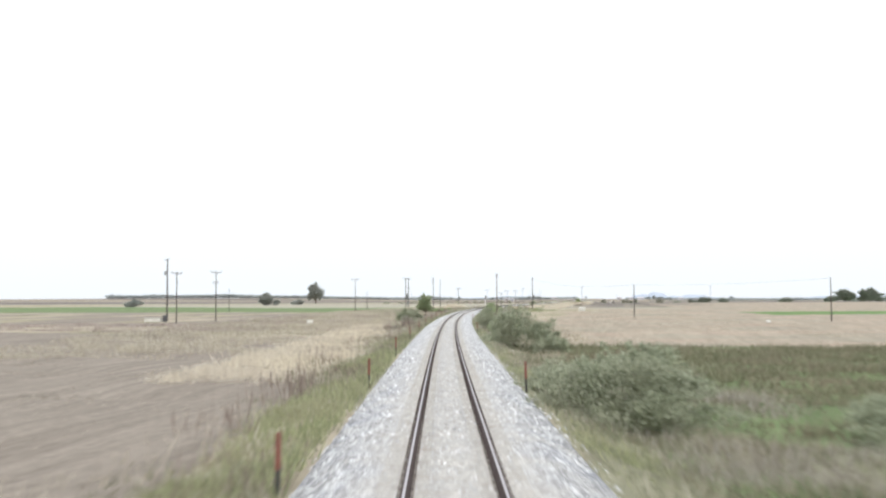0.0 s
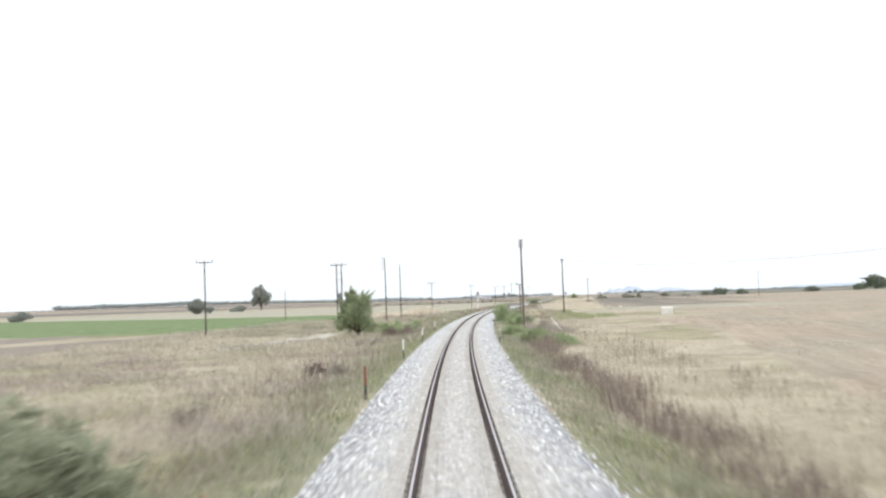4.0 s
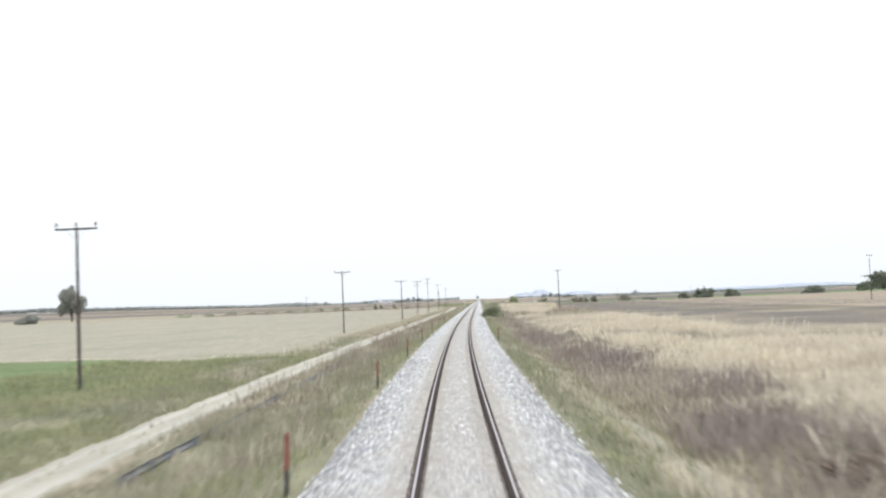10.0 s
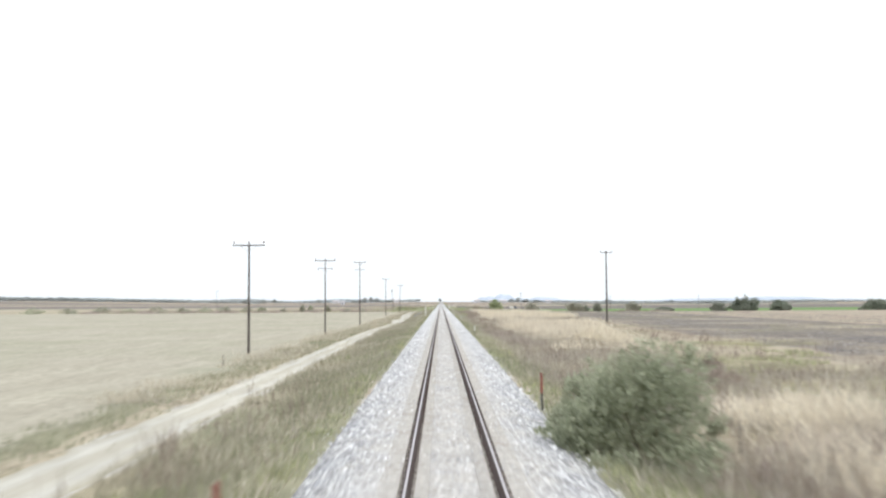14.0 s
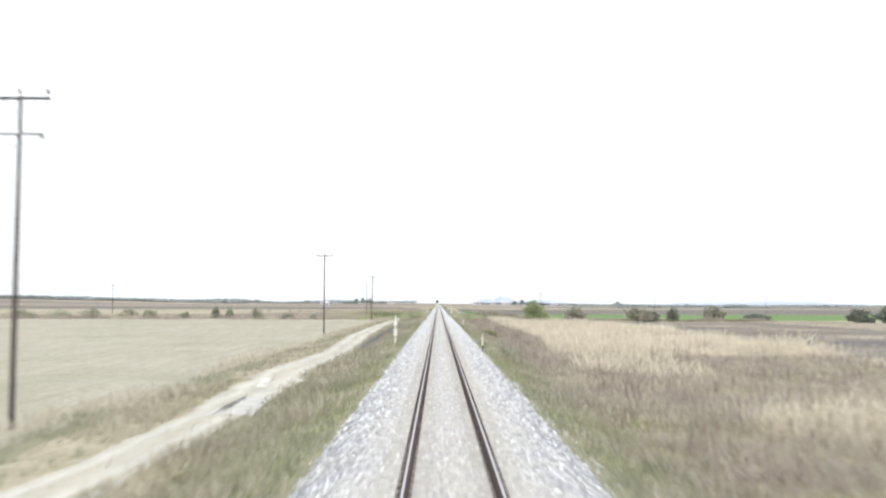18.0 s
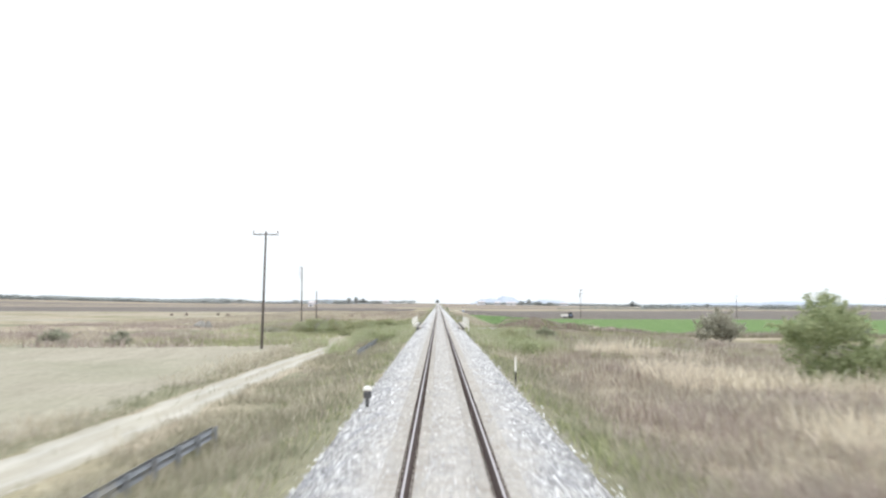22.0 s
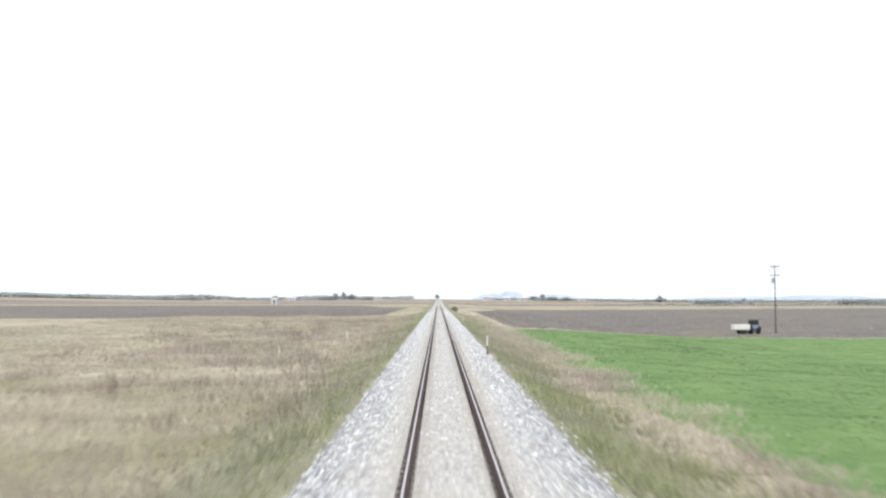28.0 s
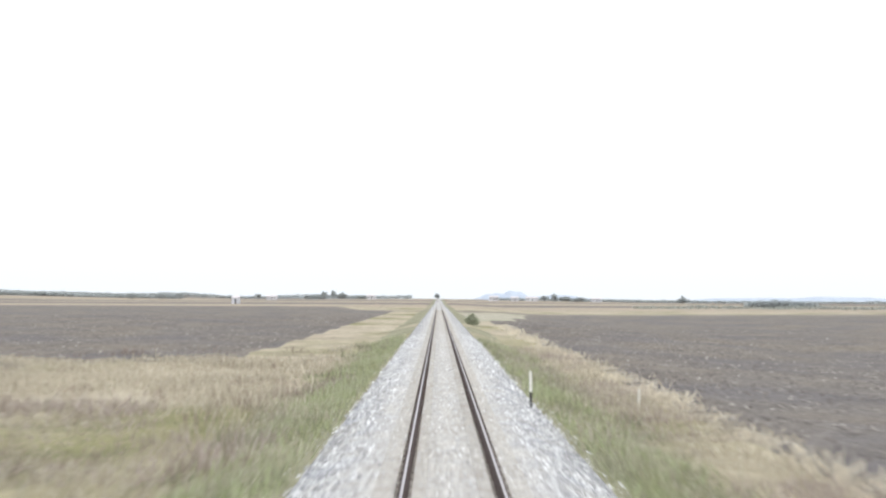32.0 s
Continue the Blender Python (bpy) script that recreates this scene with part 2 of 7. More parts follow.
OLIVE = leafy("olive_green_leaves", ((0.0, (0.229, 0.26, 0.157)), (0.5, (0.335, 0.367, 0.229)), (1.0, (0.456, 0.48, 0.32))), 0.6, 0.5, (0.427, 0.419, 0.289), 0.5)
GREEN = leafy("fresh_green_leaves", ((0.0, (0.242, 0.308, 0.142)), (0.5, (0.358, 0.433, 0.208)), (1.0, (0.482, 0.558, 0.291))), 0.6, 0.6, (0.382, 0.424, 0.216), 0.5)
# far leaves, paled and greyed: distance haze is put into their colour
DARKLEAF = leafy("haze_paled_far_leaves", ((0.0, (0.15, 0.181, 0.131)), (0.5, (0.213, 0.25, 0.181)), (1.0, (0.312, 0.344, 0.25))), 0.7, 0.1, (0.275, 0.269, 0.206), 0.4)
FARLEAF = leafy("haze_grey_far_leaves", ((0.0, (0.322, 0.356, 0.364)), (1.0, (0.437, 0.471, 0.47))), 0.8, 0.02, (0.391, 0.42, 0.42))
STRAW = leafy("dry_straw_grass", ((0.0, (0.399, 0.338, 0.242)), (0.5, (0.512, 0.447, 0.331)), (1.0, (0.625, 0.561, 0.43))), 0.85, 0.16, (0.431, 0.376, 0.273))
DUNWEED = leafy("dun_brown_weeds", ((0.0, (0.263, 0.219, 0.175)), (0.5, (0.378, 0.329, 0.267)), (1.0, (0.5, 0.451, 0.37))), 0.9, 0.16, (0.383, 0.335, 0.249))
VERGE = leafy("half_green_verge_grass", ((0.0, (0.18, 0.195, 0.105)), (0.5, (0.27, 0.28, 0.165)), (1.0, (0.37, 0.365, 0.235))), 0.85, 0.14, (0.34, 0.315, 0.22))
LUSH = leafy("lush_green_weeds", ((0.0, (0.184, 0.217, 0.0905)), (0.5, (0.301, 0.332, 0.145)), (1.0, (0.466, 0.476, 0.242))), 0.8, 0.25, (0.43, 0.392, 0.229), 0.4)

FALLOW = leafy("dark_fallow_weeds", ((0.0, (0.121, 0.13, 0.065)), (0.5, (0.203, 0.198, 0.103)), (1.0, (0.318, 0.286, 0.174))), 0.8, 0.2, (0.297, 0.227, 0.162))
# middle-distance foliage with a lighter share of haze in its base colour
FARHEDGE = leafy("haze_grey_hedge_leaves", ((0.0, (0.25, 0.275, 0.244)), (1.0, (0.375, 0.4, 0.356))), 0.8, 0.03, (0.375, 0.362, 0.312))
REED = leafy("pale_reed_plumes", ((0.0, (0.55, 0.468, 0.339)), (0.5, (0.69, 0.605, 0.451)), (1.0, (0.841, 0.762, 0.594))), 0.85, 0.1, (0.539, 0.457, 0.375), 0.4)
STALK = leafy("dead_weed_stalks", ((0.0, (0.179, 0.131, 0.106)), (1.0, (0.331, 0.256, 0.205))), 0.9, 0.3, (0.276, 0.206, 0.166))
CROPLEAF = leafy("young_crop_leaves", ((0.0, (0.082, 0.15, 0.046)), (1.0, (0.144, 0.225, 0.082))), 0.7, 0.2, (0.12, 0.21, 0.07))
REDWOOD = worn("reddish_creosote_wood", (0.105, 0.075, 0.066), (0.2, 0.148, 0.13), 9, 0.9, bump=0.5, stain=(0.07, 0.05, 0.045))


def ground_material():
    m, n, l, b = material("farm_land", 0.97, 0, 0.15)
    pos = place_node(n)
    big, mid, fine = (noise_node(n, l, s, 5, 0.6, pos) for s in (0.035, 0.3, 3.0))
    dry = ramp_node(n, l, mid.outputs[0], ((0.25, (0.22, 0.185, 0.14)), (0.5, (0.33, 0.285, 0.215)), (0.75, (0.43, 0.38, 0.295))))
    olive = ramp_node(n, l, mid.outputs[0], ((0.3, (0.13, 0.13, 0.06)), (0.7, (0.24, 0.22, 0.12))))
    f = n.new("ShaderNodeMapRange")
    f.inputs[1].default_value, f.inputs[2].default_value = 0.48, 0.66
    l.new(big.outputs[0], f.inputs[0])
    col = mix_node(n, l, f.outputs[0], dry, olive)

    def land(fac, *stops):
        return ramp_node(n, l, fac, [(p, greyed(q, 0.2)) for p, q in stops])

    def cover(col, name, colour, ragged=0.55):
        """Lay a cover over the land where its attribute says so, with a ragged edge."""
        at = n.new("ShaderNodeAttribute")
        at.attribute_name = name
        add = n.new("ShaderNodeMath")
        add.operation = "MULTIPLY_ADD"
        add.inputs[1].default_value, add.inputs[2].default_value = ragged, -ragged / 2
        l.new(mid.outputs[0], add.inputs[0])
        s = n.new("ShaderNodeMath")
        l.new(at.outputs["Fac"], s.inputs[0])
        l.new(add.outputs[0], s.inputs[1])
        r = n.new("ShaderNodeMapRange")
        r.inputs[1].default_value, r.inputs[2].default_value = 0.38, 0.62
        l.new(s.outputs[0], r.inputs[0])
        return mix_node(n, l, r.outputs[0], col, colour)

    # rows run along the line, so stretch the grain that way
    st = n.new("ShaderNodeMapping")
    st.inputs["Scale"].default_value = (1.1, 0.06, 1)
    l.new(pos, st.inputs[0])
    rows = noise_node(n, l, 1.0, 4, 0.6, st.outputs[0])
    stub = land(rows.outputs[0], (0.3, (0.29, 0.26, 0.195)), (0.7, (0.365, 0.33, 0.25)))
    wide = noise_node(n, l, 0.06, 4, 0.6, pos)
    regrown = n.new("ShaderNodeMapRange")
    regrown.inputs[1].default_value, regrown.inputs[2].default_value, regrown.inputs[4].default_value = 0.45, 0.65, 0.75
    l.new(wide.outputs[0], regrown.inputs[0])
    stub = mix_node(n, l, regrown.outputs[0], stub, land(mid.outputs[0], (0.3, (0.235, 0.23, 0.155)), (0.7, (0.315, 0.3, 0.21))))
    clod = mix_node(n, l, 0.5, mid.outputs[0], fine.outputs[0])
    plough = land(clod, (0.3, (0.098, 0.083, 0.075)), (0.55, (0.16, 0.138, 0.124)), (0.8, (0.245, 0.215, 0.19)))
    damp = ramp_node(n, l, wide.outputs[0], ((0.38, (0.88, 0.9, 0.96)), (0.5, (1.0, 1.0, 0.98)), (0.62, (1.14, 1.1, 1.0))))
    plough = mix_node(n, l, 1.0, plough, damp, "MULTIPLY")
    bare = land(rows.outputs[0], (0.3, (0.25, 0.199, 0.148)), (0.7, (0.36, 0.295, 0.222)))
    bare = mix_node(n, l, 0.8, bare, ramp_node(n, l, wide.outputs[0], ((0.4, (0.9, 0.95, 0.92)), (0.6, (1.1, 1.04, 1.0)))), "MULTIPLY")
    tilled = land(rows.outputs[0], (0.3, (0.175, 0.141, 0.11)), (0.7, (0.268, 0.222, 0.177)))
    crop = ramp_node(n, l, mid.outputs[0], ((0.3, (0.094, 0.158, 0.054)), (0.7, (0.146, 0.224, 0.082))))
    meadow = land(mid.outputs[0], (0.3, (0.1, 0.15, 0.052)), (0.7, (0.175, 0.23, 0.09)))
    weed = land(mid.outputs[0], (0.3, (0.16, 0.158, 0.09)), (0.7, (0.275, 0.255, 0.16)))
    dust = land(fine.outputs[0], (0.3, (0.31, 0.285, 0.243)), (0.7, (0.43, 0.4, 0.345)))
    for name, colour in (("stubble", stub), ("ploughed", plough), ("bare", bare), ("tilled", tilled), ("crop", crop), ("meadow", meadow), ("weedy", weed), ("track", dust)):
        col = cover(col, name, colour, 1.3 if name == "track" else 0.55)
    grain = mix_node(n, l, 0.5, col, ramp_node(n, l, fine.outputs[0], ((0.3, (0.55, 0.55, 0.55)), (0.7, (1.25, 1.25, 1.25)))), "MULTIPLY")
    l.new(grain, b.inputs["Base Color"])
    bump_node(n, l, b, fine.outputs[0], 0.8, 0.12)
    return m


def ballast_material():
    m, n, l, b = material("granite_ballast", 0.9, 0, 0.25)
    pos = place_node(n)
    vor = n.new("ShaderNodeTexVoronoi")
    vor.inputs["Scale"].default_value = 12.5
    l.new(pos, vor.inputs["Vector"])
    bw = n.new("ShaderNodeRGBToBW")
    l.new(vor.outputs["Color"], bw.inputs[0])
    stone = ramp_node(n, l, bw.outputs[0], ((0.2, (0.19, 0.193, 0.203)), (0.5, (0.41, 0.412, 0.42)), (0.8, (0.73, 0.73, 0.735))))
    # shade between the stones, painted as a darker tone towards their edges
    gap_shade = ramp_node(n, l, vor.outputs["Distance"], ((0.25, (1, 1, 1)), (0.6, (0.45, 0.43, 0.42))))
    col = mix_node(n, l, 0.8, stone, gap_shade, "MULTIPLY")
    big = noise_node(n, l, 0.5, 4, 0.6, pos)
    drift = noise_node(n, l, 0.9, 5, 0.65, pos)
    col = mix_node(n, l, 0.55, col, ramp_node(n, l, drift.outputs[0], ((0.35, (0.88, 0.93, 1.04)), (0.65, (1.12, 1.07, 0.96)))), "MULTIPLY")
    at = n.new("ShaderNodeAttribute")
    at.attribute_name = "dust_rust_shade"
    mul = n.new("ShaderNodeMath")
    mul.operation = "MULTIPLY"
    l.new(at.outputs["Fac"], mul.inputs[0])
    l.new(big.outputs[0], mul.inputs[1])
    lim = n.new("ShaderNodeClamp")
    l.new(mul.outputs[0], lim.inputs[0])
    lim.inputs[2].default_value = 0.45
    col = mix_node(n, l, lim.outputs[0], col, (0.475, 0.445, 0.405))
    # dark strip by each rail: rust, plus painted-in shade of foot and clips
    rust = n.new("ShaderNodeMapRange")
    rust.inputs[1].default_value, rust.inputs[2].default_value, rust.inputs[4].default_value = 1.1, 2.1, 0.8
    l.new(at.outputs["Fac"], rust.inputs[0])
    col = mix_node(n, l, rust.outputs[0], col, (0.13, 0.095, 0.08))
    l.new(col, b.inputs["Base Color"])
    bump_node(n, l, b, vor.outputs["Distance"], 0.9, -0.04)
    return m


GROUND, BALLAST = ground_material(), ballast_material()


# ---- building helpers ----
def mesh_of(name, verts, faces, mat, smooth_faces=False):
    me = bpy.data.meshes.new(name)
    me.from_pydata([tuple(v) for v in verts], [], faces)
    if mat:
        me.materials.append(mat)
    if smooth_faces:
        me.polygons.foreach_set("use_smooth", [True] * len(me.polygons))
    me.update()
    return me


def fast_mesh(name, verts, loops, size, mat):
    """A mesh from arrays, all faces of one size."""
    me = bpy.data.meshes.new(name)
    nf = len(loops) // size
    me.vertices.add(len(verts))
    me.vertices.foreach_set("co", np.ascontiguousarray(verts, np.float32).ravel())
    me.loops.add(len(loops))
    me.loops.foreach_set("vertex_index", np.ascontiguousarray(loops, np.int32))
    me.polygons.add(nf)
    me.polygons.foreach_set("loop_start", np.arange(0, nf * size, size, dtype=np.int32))
    me.materials.append(mat)
    me.update(calc_edges=True)
    return me


def part(name, bm, mat, parent, label="", bevel=0.0, at=None):
    """Link a bmesh as one mesh object under a thing or a part."""
    if bevel:
        bmesh.ops.bevel(bm, geom=[e for e in bm.edges if e.is_manifold and e.calc_face_angle(0) > 0.6], offset=bevel, segments=2, affect="EDGES")
    me = bpy.data.meshes.new(name)
    bm.to_mesh(me)
    bm.free()
    me.materials.append(mat)
    ob = new(name, me)
    ob.parent = parent
    if at is not None:
        ob.matrix_basis = at
    if label:
        ob["label"] = label
    return ob


def thing(name, where, label, category, group="", turn=0.0, kind=""):
    ob = new(name)
    ob.matrix_basis = Matrix.Translation(where) @ Matrix.Rotation(turn, 4, "Z")
    return tagged(ob, label, category, group, kind)


def box(sx, sy, sz, x=0.0, y=0.0, z=0.0, bm=None, m=None):
    """A box standing on z, centred on x, y."""
    bm = bm or bmesh.new()
    mm = Matrix.Translation((x, y, z + sz / 2)) @ Matrix.Diagonal((sx, sy, sz, 1))
    bmesh.ops.create_cube(bm, size=1.0, matrix=(m @ mm) if m else mm)
    return bm


def rod(a, b, r0, r1=None, sides=10, bm=None):
    """A tapered rod from a to b."""
    bm = bm or bmesh.new()
    a, b = Vector(a), Vector(b)
    r1 = r0 if r1 is None else r1
    m = Matrix.Translation((a + b) / 2) @ (b - a).to_track_quat("Z", "Y").to_matrix().to_4x4()
    bmesh.ops.create_cone(bm, cap_ends=True, segments=sides, radius1=r0, radius2=r1, depth=(b - a).length, matrix=m)
    return bm


def lathe(profile, sides=12, bm=None, m=None):
    """Turn (radius, height) pairs round z."""
    bm = bm or bmesh.new()
    rings = []
    for r, h in profile:
        ring = []
        for k in range(sides):
            v = Vector((r * math.cos(6.28319 * k / sides), r * math.sin(6.28319 * k / sides), h))
            ring.append(bm.verts.new(m @ v if m else v))
        rings.append(ring)
    for p, q in zip(rings, rings[1:]):
        for k in range(sides):
            bm.faces.new((p[k], p[(k + 1) % sides], q[(k + 1) % sides], q[k]))
    bm.faces.new(rings[0][::-1])
    bm.faces.new(rings[-1])
    return bm


# ---- ground ----
def build_ground():
    far = [4600, 3200, 2300, 1700, 1250, 950, 720, 560, 480]
    cols = np.concatenate([-np.array(far, float), np.arange(-430, -149, 14.0), np.arange(-146, -24, 4.5), [-22, -20], np.arange(-18.5, 18.6, 0.7),
                           [20, 22], np.arange(24, 150, 4.5), np.arange(150, 431, 14.0), np.array(far[::-1], float)])
    rws = np.concatenate([[-900, -500, -260, -140, -90], np.arange(-60, 1330, 2.5), 1330 * (4750 / 1330) ** np.linspace(0, 1, 70)])
    yy, ll = np.meshgrid(rws, cols, indexing="ij")
    zz = ground_z(yy, ll)
    xx = line_x(yy) + ll
    verts = np.stack([xx, yy, zz], -1).reshape(-1, 3)
    nr, nc = yy.shape
    i = np.arange(nr * nc).reshape(nr, nc)
    loops = np.stack([i[:-1, :-1], i[:-1, 1:], i[1:, 1:], i[1:, :-1]], -1).ravel()
    me = fast_mesh("ground", verts, loops, 4, GROUND)
    y, l = yy.ravel(), ll.ravel()
    near_green = np.interp(y, (0, 180, 250, 318, 385, 449), (-110, -73, -36, -30, -23, -16))
    edge = np.interp(-l, (14, 50, 90, 150, 360), (444, 459, 478, 522, 720)) - y     # the slanting end of the green field
    meadow = np.clip(0.5 + (near_green - l) / 5, 0, 1) * np.clip(0.5 + edge / 12, 0, 1) * smooth(268, 300, y - 0.12 * np.clip(-l - 60, 0, 300)) * (y < 900) + (0.7 + 0.25 * wave(y, l, 26, 19)) * (l > 5.5) * (y < 88)
    crop = (l > np.interp(y, (985, 996, 1040, 1165), (18, 10.5, 9, 8))) * (y > 991 + 0.12 * np.maximum(0, l - 20)) * (y < 1173)
    crop = crop + (l > 75) * (l < 130 + (y - 262)) * (np.abs(y - 262 - 0.2 * (l - 86)) < 22)
    crop = crop + (l > 17) * (l < 25) * (y > 316) * (y < 338) * 0.55
    crop = crop + 0.3 * (l < -250) * (y > 1500) * (y < 1900) * (l > -700)
    stub = (l < -13.5) * (l > -420) * np.clip(0.5 - edge / 12, 0, 1) * (y < 908)
    stub = stub + (l > 18) * (l < 75) * (y > 370) * (y < 425)
    plough = (l > np.interp(y, (425, 560, 610, 760, 955), (29, 26, 30, 36, 40))) * (0.55 + 0.12 * wave(y, l, 40, 27)) * (y > 425 + 40 * smooth(60, 110, l)) * (y < 955)
    plough = plough + (l > 9.5) * (y > 1176) * (y < 1366 + 130 * smooth(12, 34, l)) + (l < -15) * (y > 1238) * (y < 1480 + 420 * smooth(20, 90, -l))
    plough = plough + (l < -130) * (y > 1700) * (y < 2300) * 0.7
    bare = (l > np.interp(y, (88, 150, 240), (9, 10, 25))) * (y > 89) * (y < 300) + (l > 40) * (y > 300) * (y < 372) + (l > 75) * (y >= 372) * (y < 900)
    stub = stub + (l > 4.6) * (l < 5.5) * (y > 285) * (y < 430) * (0.62 + 0.3 * wave(y, l, 8, 15))
    # far out, ploughed and bare tones also carry the haze over the land
    plough = plough + (y > 1480) * (0.66 + 0.3 * wave(y, l * 0.1, 180, 22))
    bare = bare + (y > 1600) * (0.5 + 0.35 * wave(y, l * 0.12, 260, 16))
    stub = stub + (y > 1366) * (y < 1480) * (l > 0) + (l < -40) * (y > 1010) * (y < 1236) * (0.42 + 0.3 * wave(y, l, 60, 17))
    tilled = (l < np.where(y < 46, -6.4, -11)) * (y < 100 + 0.4 * np.clip(-l - 26, 0, 40)) * (y > -60) * (l > -150)
    tilled = tilled + (l < -36) * (l > -320) * (y > 135) * (y < 300) * (0.55 + 0.35 * wave(y, l, 32, 26))
    weedy = (l < -24) * (l > -120) * (y > 912) * (y < 985) * (wave(y, l, 30, 7) > 0)
    weedy = weedy + (np.abs(l) < 6.0) * (0.68 + 0.25 * wave(y, l, 34, 8)) * (1 - ((l > 4.2) * (y > 285) * (y < 440)))
    weedy = weedy + (l < -4) * (l > -9.2) * (y > 240) * (y < 915) * (0.62 + 0.3 * wave(y, l, 15, 25))
    weedy = weedy + (l < -11.8) * (l > -14.2) * (y > 240) * (y < 915) * 0.6
    weedy = weedy + (np.abs(l) < 16) * (y > 912) * (y < 1000) * (0.62 + 0.5 * wave(y, l, 12, 9))
    weedy = weedy + (l < -11.6) * (l > near_green - 2) * (y > 355) * (edge > 0) * (0.7 + 0.25 * wave(y, l, 14, 13))
    track = (np.abs(l - road_l(y)) < road_w(y) + 0.1 * wave(y, l, 5, 21)) * (y > 225) * (y < 916) * (l < 0) * (1 - 0.8 * smooth(880, 908, y))
    track = track * (0.86 + 0.2 * wave(y, l, 11, 12)) * (0.85 + 0.15 * smooth(300, 320, y)) + 0.55 * (l < -8.4) * (l > -13.5) * (y > 908) * (y < 926) * (0.9 + 0.3 * wave(y, l, 7, 14))
    # pale sandy slope that runs down from the ballast to the foot of the pole
    track = track + 0.6 * (np.abs(l - 3.5 - 0.1 * (279 - y)) < 0.8) * (y > 246) * (y < 283)
    for name, val in (("crop", crop), ("meadow", meadow), ("stubble", stub), ("ploughed", plough), ("bare", bare), ("tilled", tilled), ("weedy", weedy), ("track", track)):
        a = me.attributes.new(name, "FLOAT", "POINT")
        a.data.foreach_set("value", np.clip(val.astype(np.float32), 0, 1))
    me.polygons.foreach_set("use_smooth", [True] * len(me.polygons))
    ob = new("ground", me)
    tagged(ob, "flat farm land with stubble, ploughed soil and green crop fields", "ground", kind="structure")


build_ground()


def lane_material():
    m, n, l, b = material("pale_rutted_sand", 0.97, 0, 0.15)
    pos = place_node(n)
    st = n.new("ShaderNodeMapping")
    st.inputs["Scale"].default_value = (1.6, 0.2, 1)
    l.new(pos, st.inputs[0])
    streak, fine, wide = noise_node(n, l, 1.0, 4, 0.6, st.outputs[0]), noise_node(n, l, 9.0, 4, 0.6, pos), noise_node(n, l, 0.12, 3, 0.6, pos)
    col = ramp_node(n, l, streak.outputs[0], ((0.3, (0.355, 0.336, 0.296)), (0.7, (0.47, 0.449, 0.405))))
    col = mix_node(n, l, 0.5, col, ramp_node(n, l, wide.outputs[0], ((0.4, (0.86, 0.87, 0.88)), (0.6, (1.08, 1.07, 1.05)))), "MULTIPLY")
    at = n.new("ShaderNodeAttribute")
    at.attribute_name = "unworn"
    f = n.new("ShaderNodeMath")
    f.operation = "MULTIPLY"
    l.new(at.outputs["Fac"], f.inputs[0])
    l.new(fine.outputs[0], f.inputs[1])
    col = mix_node(n, l, f.outputs[0], col, (0.26, 0.235, 0.165))
    l.new(col, b.inputs["Base Color"])
    bump_node(n, l, b, fine.outputs[0], 0.5, 0.04)
    return m


def build_lane():
    ys = np.arange(243, 927, 1.0)
    u = np.array([-1.0, -0.82, -0.5, -0.15, 0.15, 0.5, 0.82, 1.0])
    yy, uu = np.meshgrid(ys, u, indexing="ij")
    ragged = 1 + 0.16 * wave(yy, 9 * np.sign(uu), 4.5, 23) + 0.1 * wave(yy, 5 * np.sign(uu), 1.7, 24)
    ll = road_l(yy) + uu * (road_w(yy) + 0.1) * ragged
    zz = ground_z(yy, ll) + np.where(np.abs(uu) > 0.9, -0.05, 0.05) - 0.03 * (np.abs(np.abs(uu) - 0.5) < 0.1)
    verts = np.stack([line_x(yy) + ll, yy, zz], -1).reshape(-1, 3)
    k = np.arange(yy.size).reshape(yy.shape)
    me = fast_mesh("farm_lane", verts, np.stack([k[:-1, :-1], k[:-1, 1:], k[1:, 1:], k[1:, :-1]], -1).ravel(), 4, lane_material())
    at = me.attributes.new("unworn", "FLOAT", "POINT")
    at.data.foreach_set("value", (np.array([1.6, 0.9, 0.0, 0.75, 0.75, 0.0, 0.9, 1.6]) + 0.8 * smooth(904, 918, yy)).astype(np.float32).ravel())
    me.polygons.foreach_set("use_smooth", [True] * len(me.polygons))
    tagged(new("farm_lane", me), "narrow pale sandy farm lane with two worn ruts", "lane", kind="structure")


build_lane()
# the footpath that leaves the lane's end and runs off along the stream
PATH_Y, PATH_L = (936, 941, 950, 958, 964, 968), (-17, -20, -26, -40, -60, -85)


def path_off(y, l):
    return np.abs(y - np.interp(-np.asarray(l), [-q for q in PATH_L], PATH_Y)) + 50 * (np.asarray(l) > -17)


